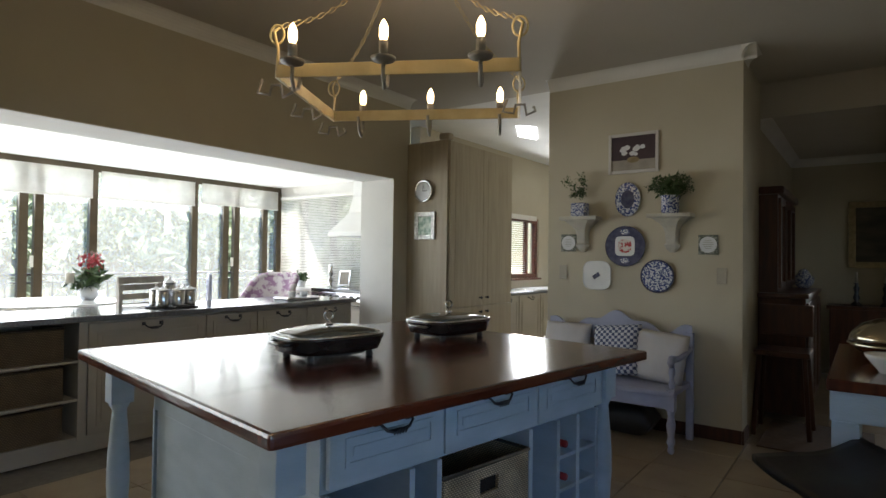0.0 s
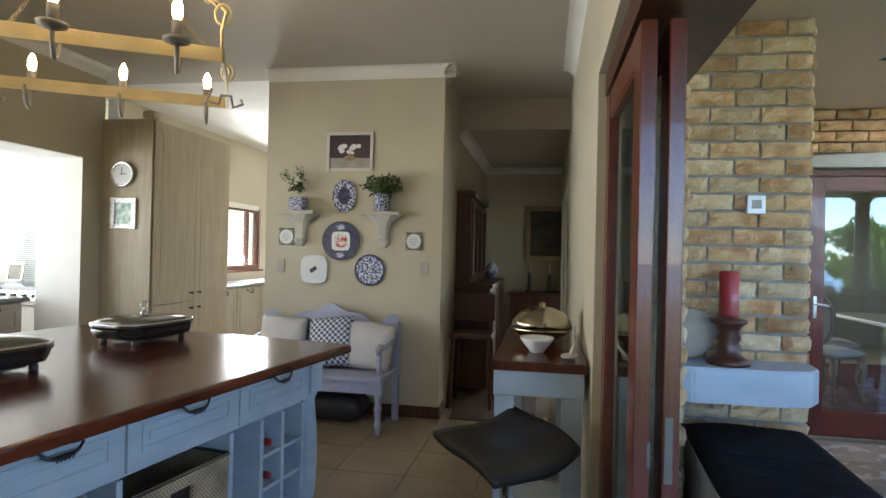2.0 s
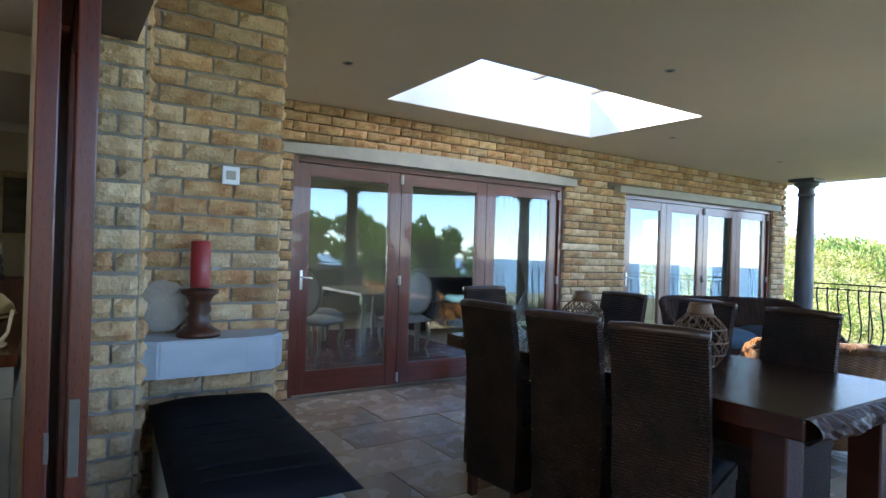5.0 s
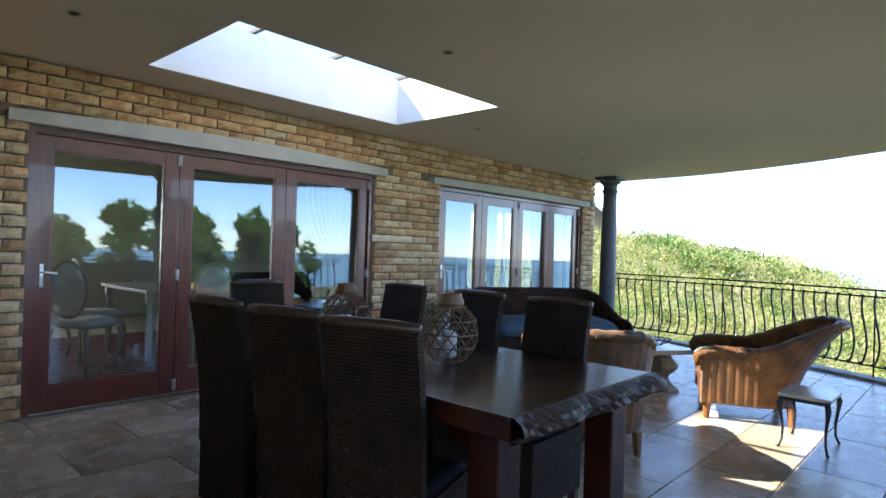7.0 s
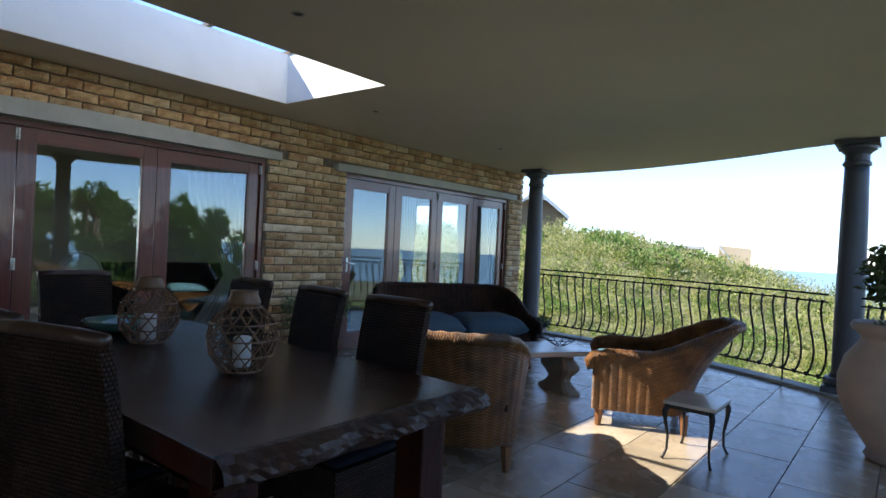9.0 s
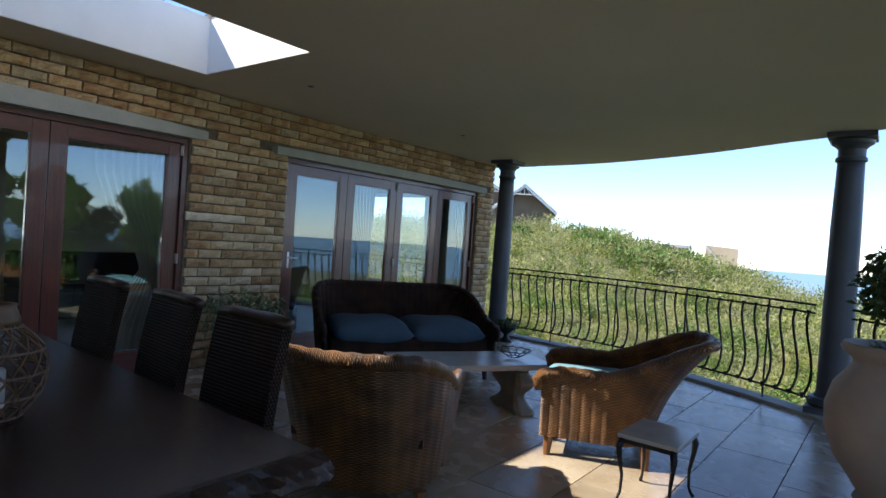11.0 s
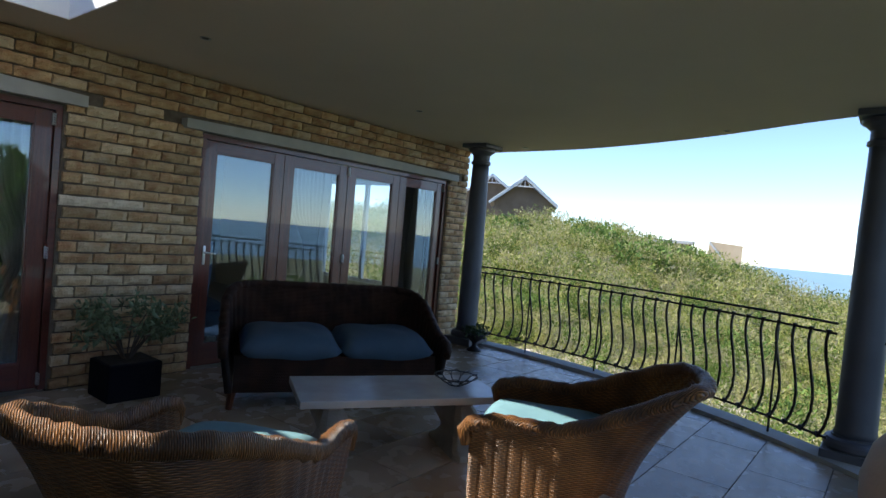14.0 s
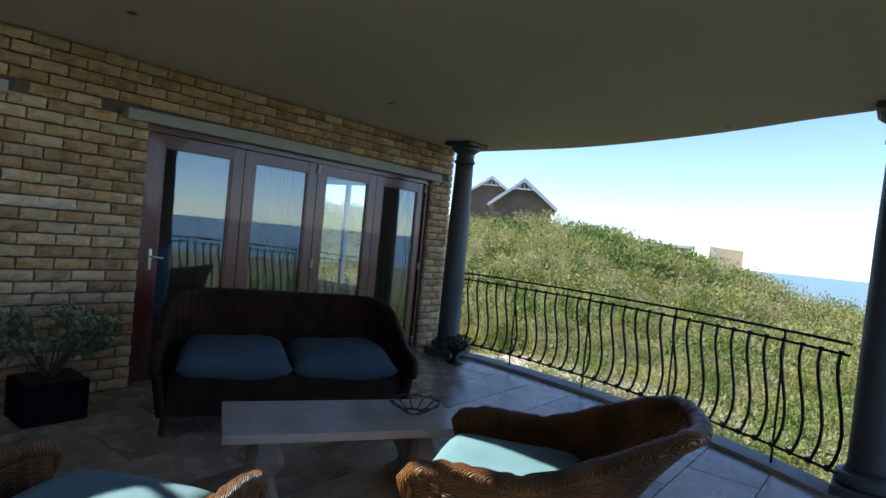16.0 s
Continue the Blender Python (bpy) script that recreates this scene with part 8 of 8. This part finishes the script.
FY = WY - 0.012
wl = lambda x, z: pose(x, FY, z)
h1 = holder("brickwork_left", "")
lay(h1, -0.585, D1[0] - 0.01, 0, 2.10, wl, pale=0.45, seed=2)
h2 = holder("brickwork_middle", "")
lay(h2, D1[1] + 0.01, D2[0] - 0.01, 0, 2.10, wl, pale=0.35, seed=3)
# light patches on the wall, painted as a few paler bricks
M_BRICKLIT = mat("rock faced brick with painted light", (0.78, 0.68, 0.52), 0.9, c2=(0.62, 0.50, 0.35), scale=11, bump=1.0, bscale=70, ramp=(0.4, 0.75))
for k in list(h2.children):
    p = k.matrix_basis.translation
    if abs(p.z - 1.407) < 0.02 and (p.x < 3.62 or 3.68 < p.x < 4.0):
        k.data = brick_of(0.23 if p.x > 3.5 else 0.14, 3, M_BRICKLIT)
h3 = holder("brickwork_right", "")
lay(h3, D2[1] + 0.01, 8.34, 0, 2.10, wl, pale=0.3, seed=4)
h4 = holder("brickwork_upper", "")
lay(h4, -0.585, 8.34, 2.10, CZ, wl, lambda x, z: (-0.08 < x < 3.53 or 4.14 < x < 8.12) and z < 2.25, pale=0.25, seed=5)
h5 = holder("brickwork_pier", "")
lay(h5, -1.27, -0.59, 0, CZ, lambda x, z: pose(x, -1.815, z), pale=0.3, seed=6, off=0.11)
lay(h5, -1.80, 0.05, 0, CZ, lambda x, z: pose(-0.585, x, z, rz=90), pale=0.4, seed=7, off=0.05)
h6 = holder("brickwork_jamb", "")
lay(h6, -1.44, -1.285, 0, 2.1, lambda x, z: pose(x, -2.335, z), pale=0.85, seed=8, off=0.03)
lay(h6, -2.33, -1.83, 0, CZ, lambda x, z: pose(-1.275, x, z, rz=90), pale=0.5, seed=9)

# stone tiles of the terrace: a running bond of slabs
ft = holder("paving", "")
g = random.Random(31)
TL, TWd, J = 0.92, 0.46, 0.0035
poly = [(x, y) for x, y in rail_line[::10]]


def inside(x, y):
    if y > WY + 0.05 or x < -1.25:
        return False
    if x < -0.6 and y > -1.8:
        return False
    near = min(rail_line[::6], key=lambda p: (p[0] - x) ** 2 + (p[1] - y) ** 2)
    i = rail_line.index(near)
    a, b = rail_line[max(i - 6, 0)], rail_line[min(i + 6, len(rail_line) - 1)]
    d = (b[0] - a[0], b[1] - a[1])
    return (x - near[0]) * -d[1] + (y - near[1]) * d[0] < -0.08 * math.hypot(*d)


def tile_mesh(poly_pts, material, name, z=0.0, seed=0):
    bm = bmesh.new()
    top = [bm.verts.new((x, y, z)) for x, y in poly_pts]
    cx, cy = sum(p[0] for p in poly_pts) / len(poly_pts), sum(p[1] for p in poly_pts) / len(poly_pts)
    low = [bm.verts.new((x + (x - cx) * 0.004, y + (y - cy) * 0.004, z - 0.02)) for x, y in poly_pts]
    bm.faces.new(top)
    for i in range(len(top)):
        bm.faces.new((top[i], low[i], low[(i + 1) % len(top)], top[(i + 1) % len(top)]))
    bmesh.ops.recalc_face_normals(bm, faces=bm.faces)
    me = bpy.data.meshes.new(name)
    bm.to_mesh(me)
    bm.free()
    me.materials.append(material)
    return me


whole = tile_mesh([(-TL / 2 + J, -TWd / 2 + J), (TL / 2 - J, -TWd / 2 + J), (TL / 2 - J, TWd / 2 - J), (-TL / 2 + J, TWd / 2 - J)], M_SLATE, "tile")
row = 0
y = 0.06
while y > -6.6:
    x = -1.7 + (TL / 2 if row % 2 else 0)
    yc = y - TWd / 2
    while x < 9:
        xc = x + TL / 2
        corners = [(xc + sx * (TL / 2 - J), yc + sy * (TWd / 2 - J)) for sx, sy in ((-1, -1), (1, -1), (1, 1), (-1, 1))]
        ins = [inside(*c) for c in corners]
        if all(ins):
            ob = new("tile", whole)
            ob.parent = ft
            ob.matrix_basis = pose(xc, yc, g.uniform(-0.0012, 0.0012))
        elif any(ins) or inside(xc, yc):
            pts = []
            for k in range(40):
                c, d = corners[k // 10], corners[(k // 10 + 1) % 4]
                t = (k % 10) / 10
                p = (c[0] + (d[0] - c[0]) * t, c[1] + (d[1] - c[1]) * t)
                if not inside(*p):
                    q = p
                    for s in range(1, 21):
                        q = (p[0] + (xc - p[0]) * s / 20, p[1] + (yc - p[1]) * s / 20)
                        if inside(*q):
                            break
                    if not inside(*q):
                        continue
                    p = q
                if not pts or math.dist(p, pts[-1]) > 0.015:
                    pts.append(p)
            if len(pts) > 3:
                local = [(p[0] - xc, p[1] - yc) for p in pts]
                ob = new("tile", tile_mesh(local, M_SLATE, "tile"))
                ob.parent = ft
                ob.matrix_basis = pose(xc, yc, 0)
        x += TL
    y -= TWd
    row += 1

# ceramic tiles of the kitchen
kt = holder("kitchen_tiling", "")
S = 0.45
kw = tile_mesh([(-S / 2 + 0.003, -S / 2 + 0.003), (S / 2 - 0.003, -S / 2 + 0.003), (S / 2 - 0.003, S / 2 - 0.003), (-S / 2 + 0.003, S / 2 - 0.003)], M_KTILE, "tile")
for i in range(12):
    for j in range(-11, 12):
        cx, cy = -1.52 - 0.02 - S * i, -0.05 + S * j - 0.2
        if cy > 5 or cy < -5.2 or (cx > -2.9 and cy > 3.5) or (cx < -6.0 and cy < 0.6):
            continue
        ob = new("tile", kw)
        ob.parent = kt
        ob.matrix_basis = pose(cx, cy, 0)
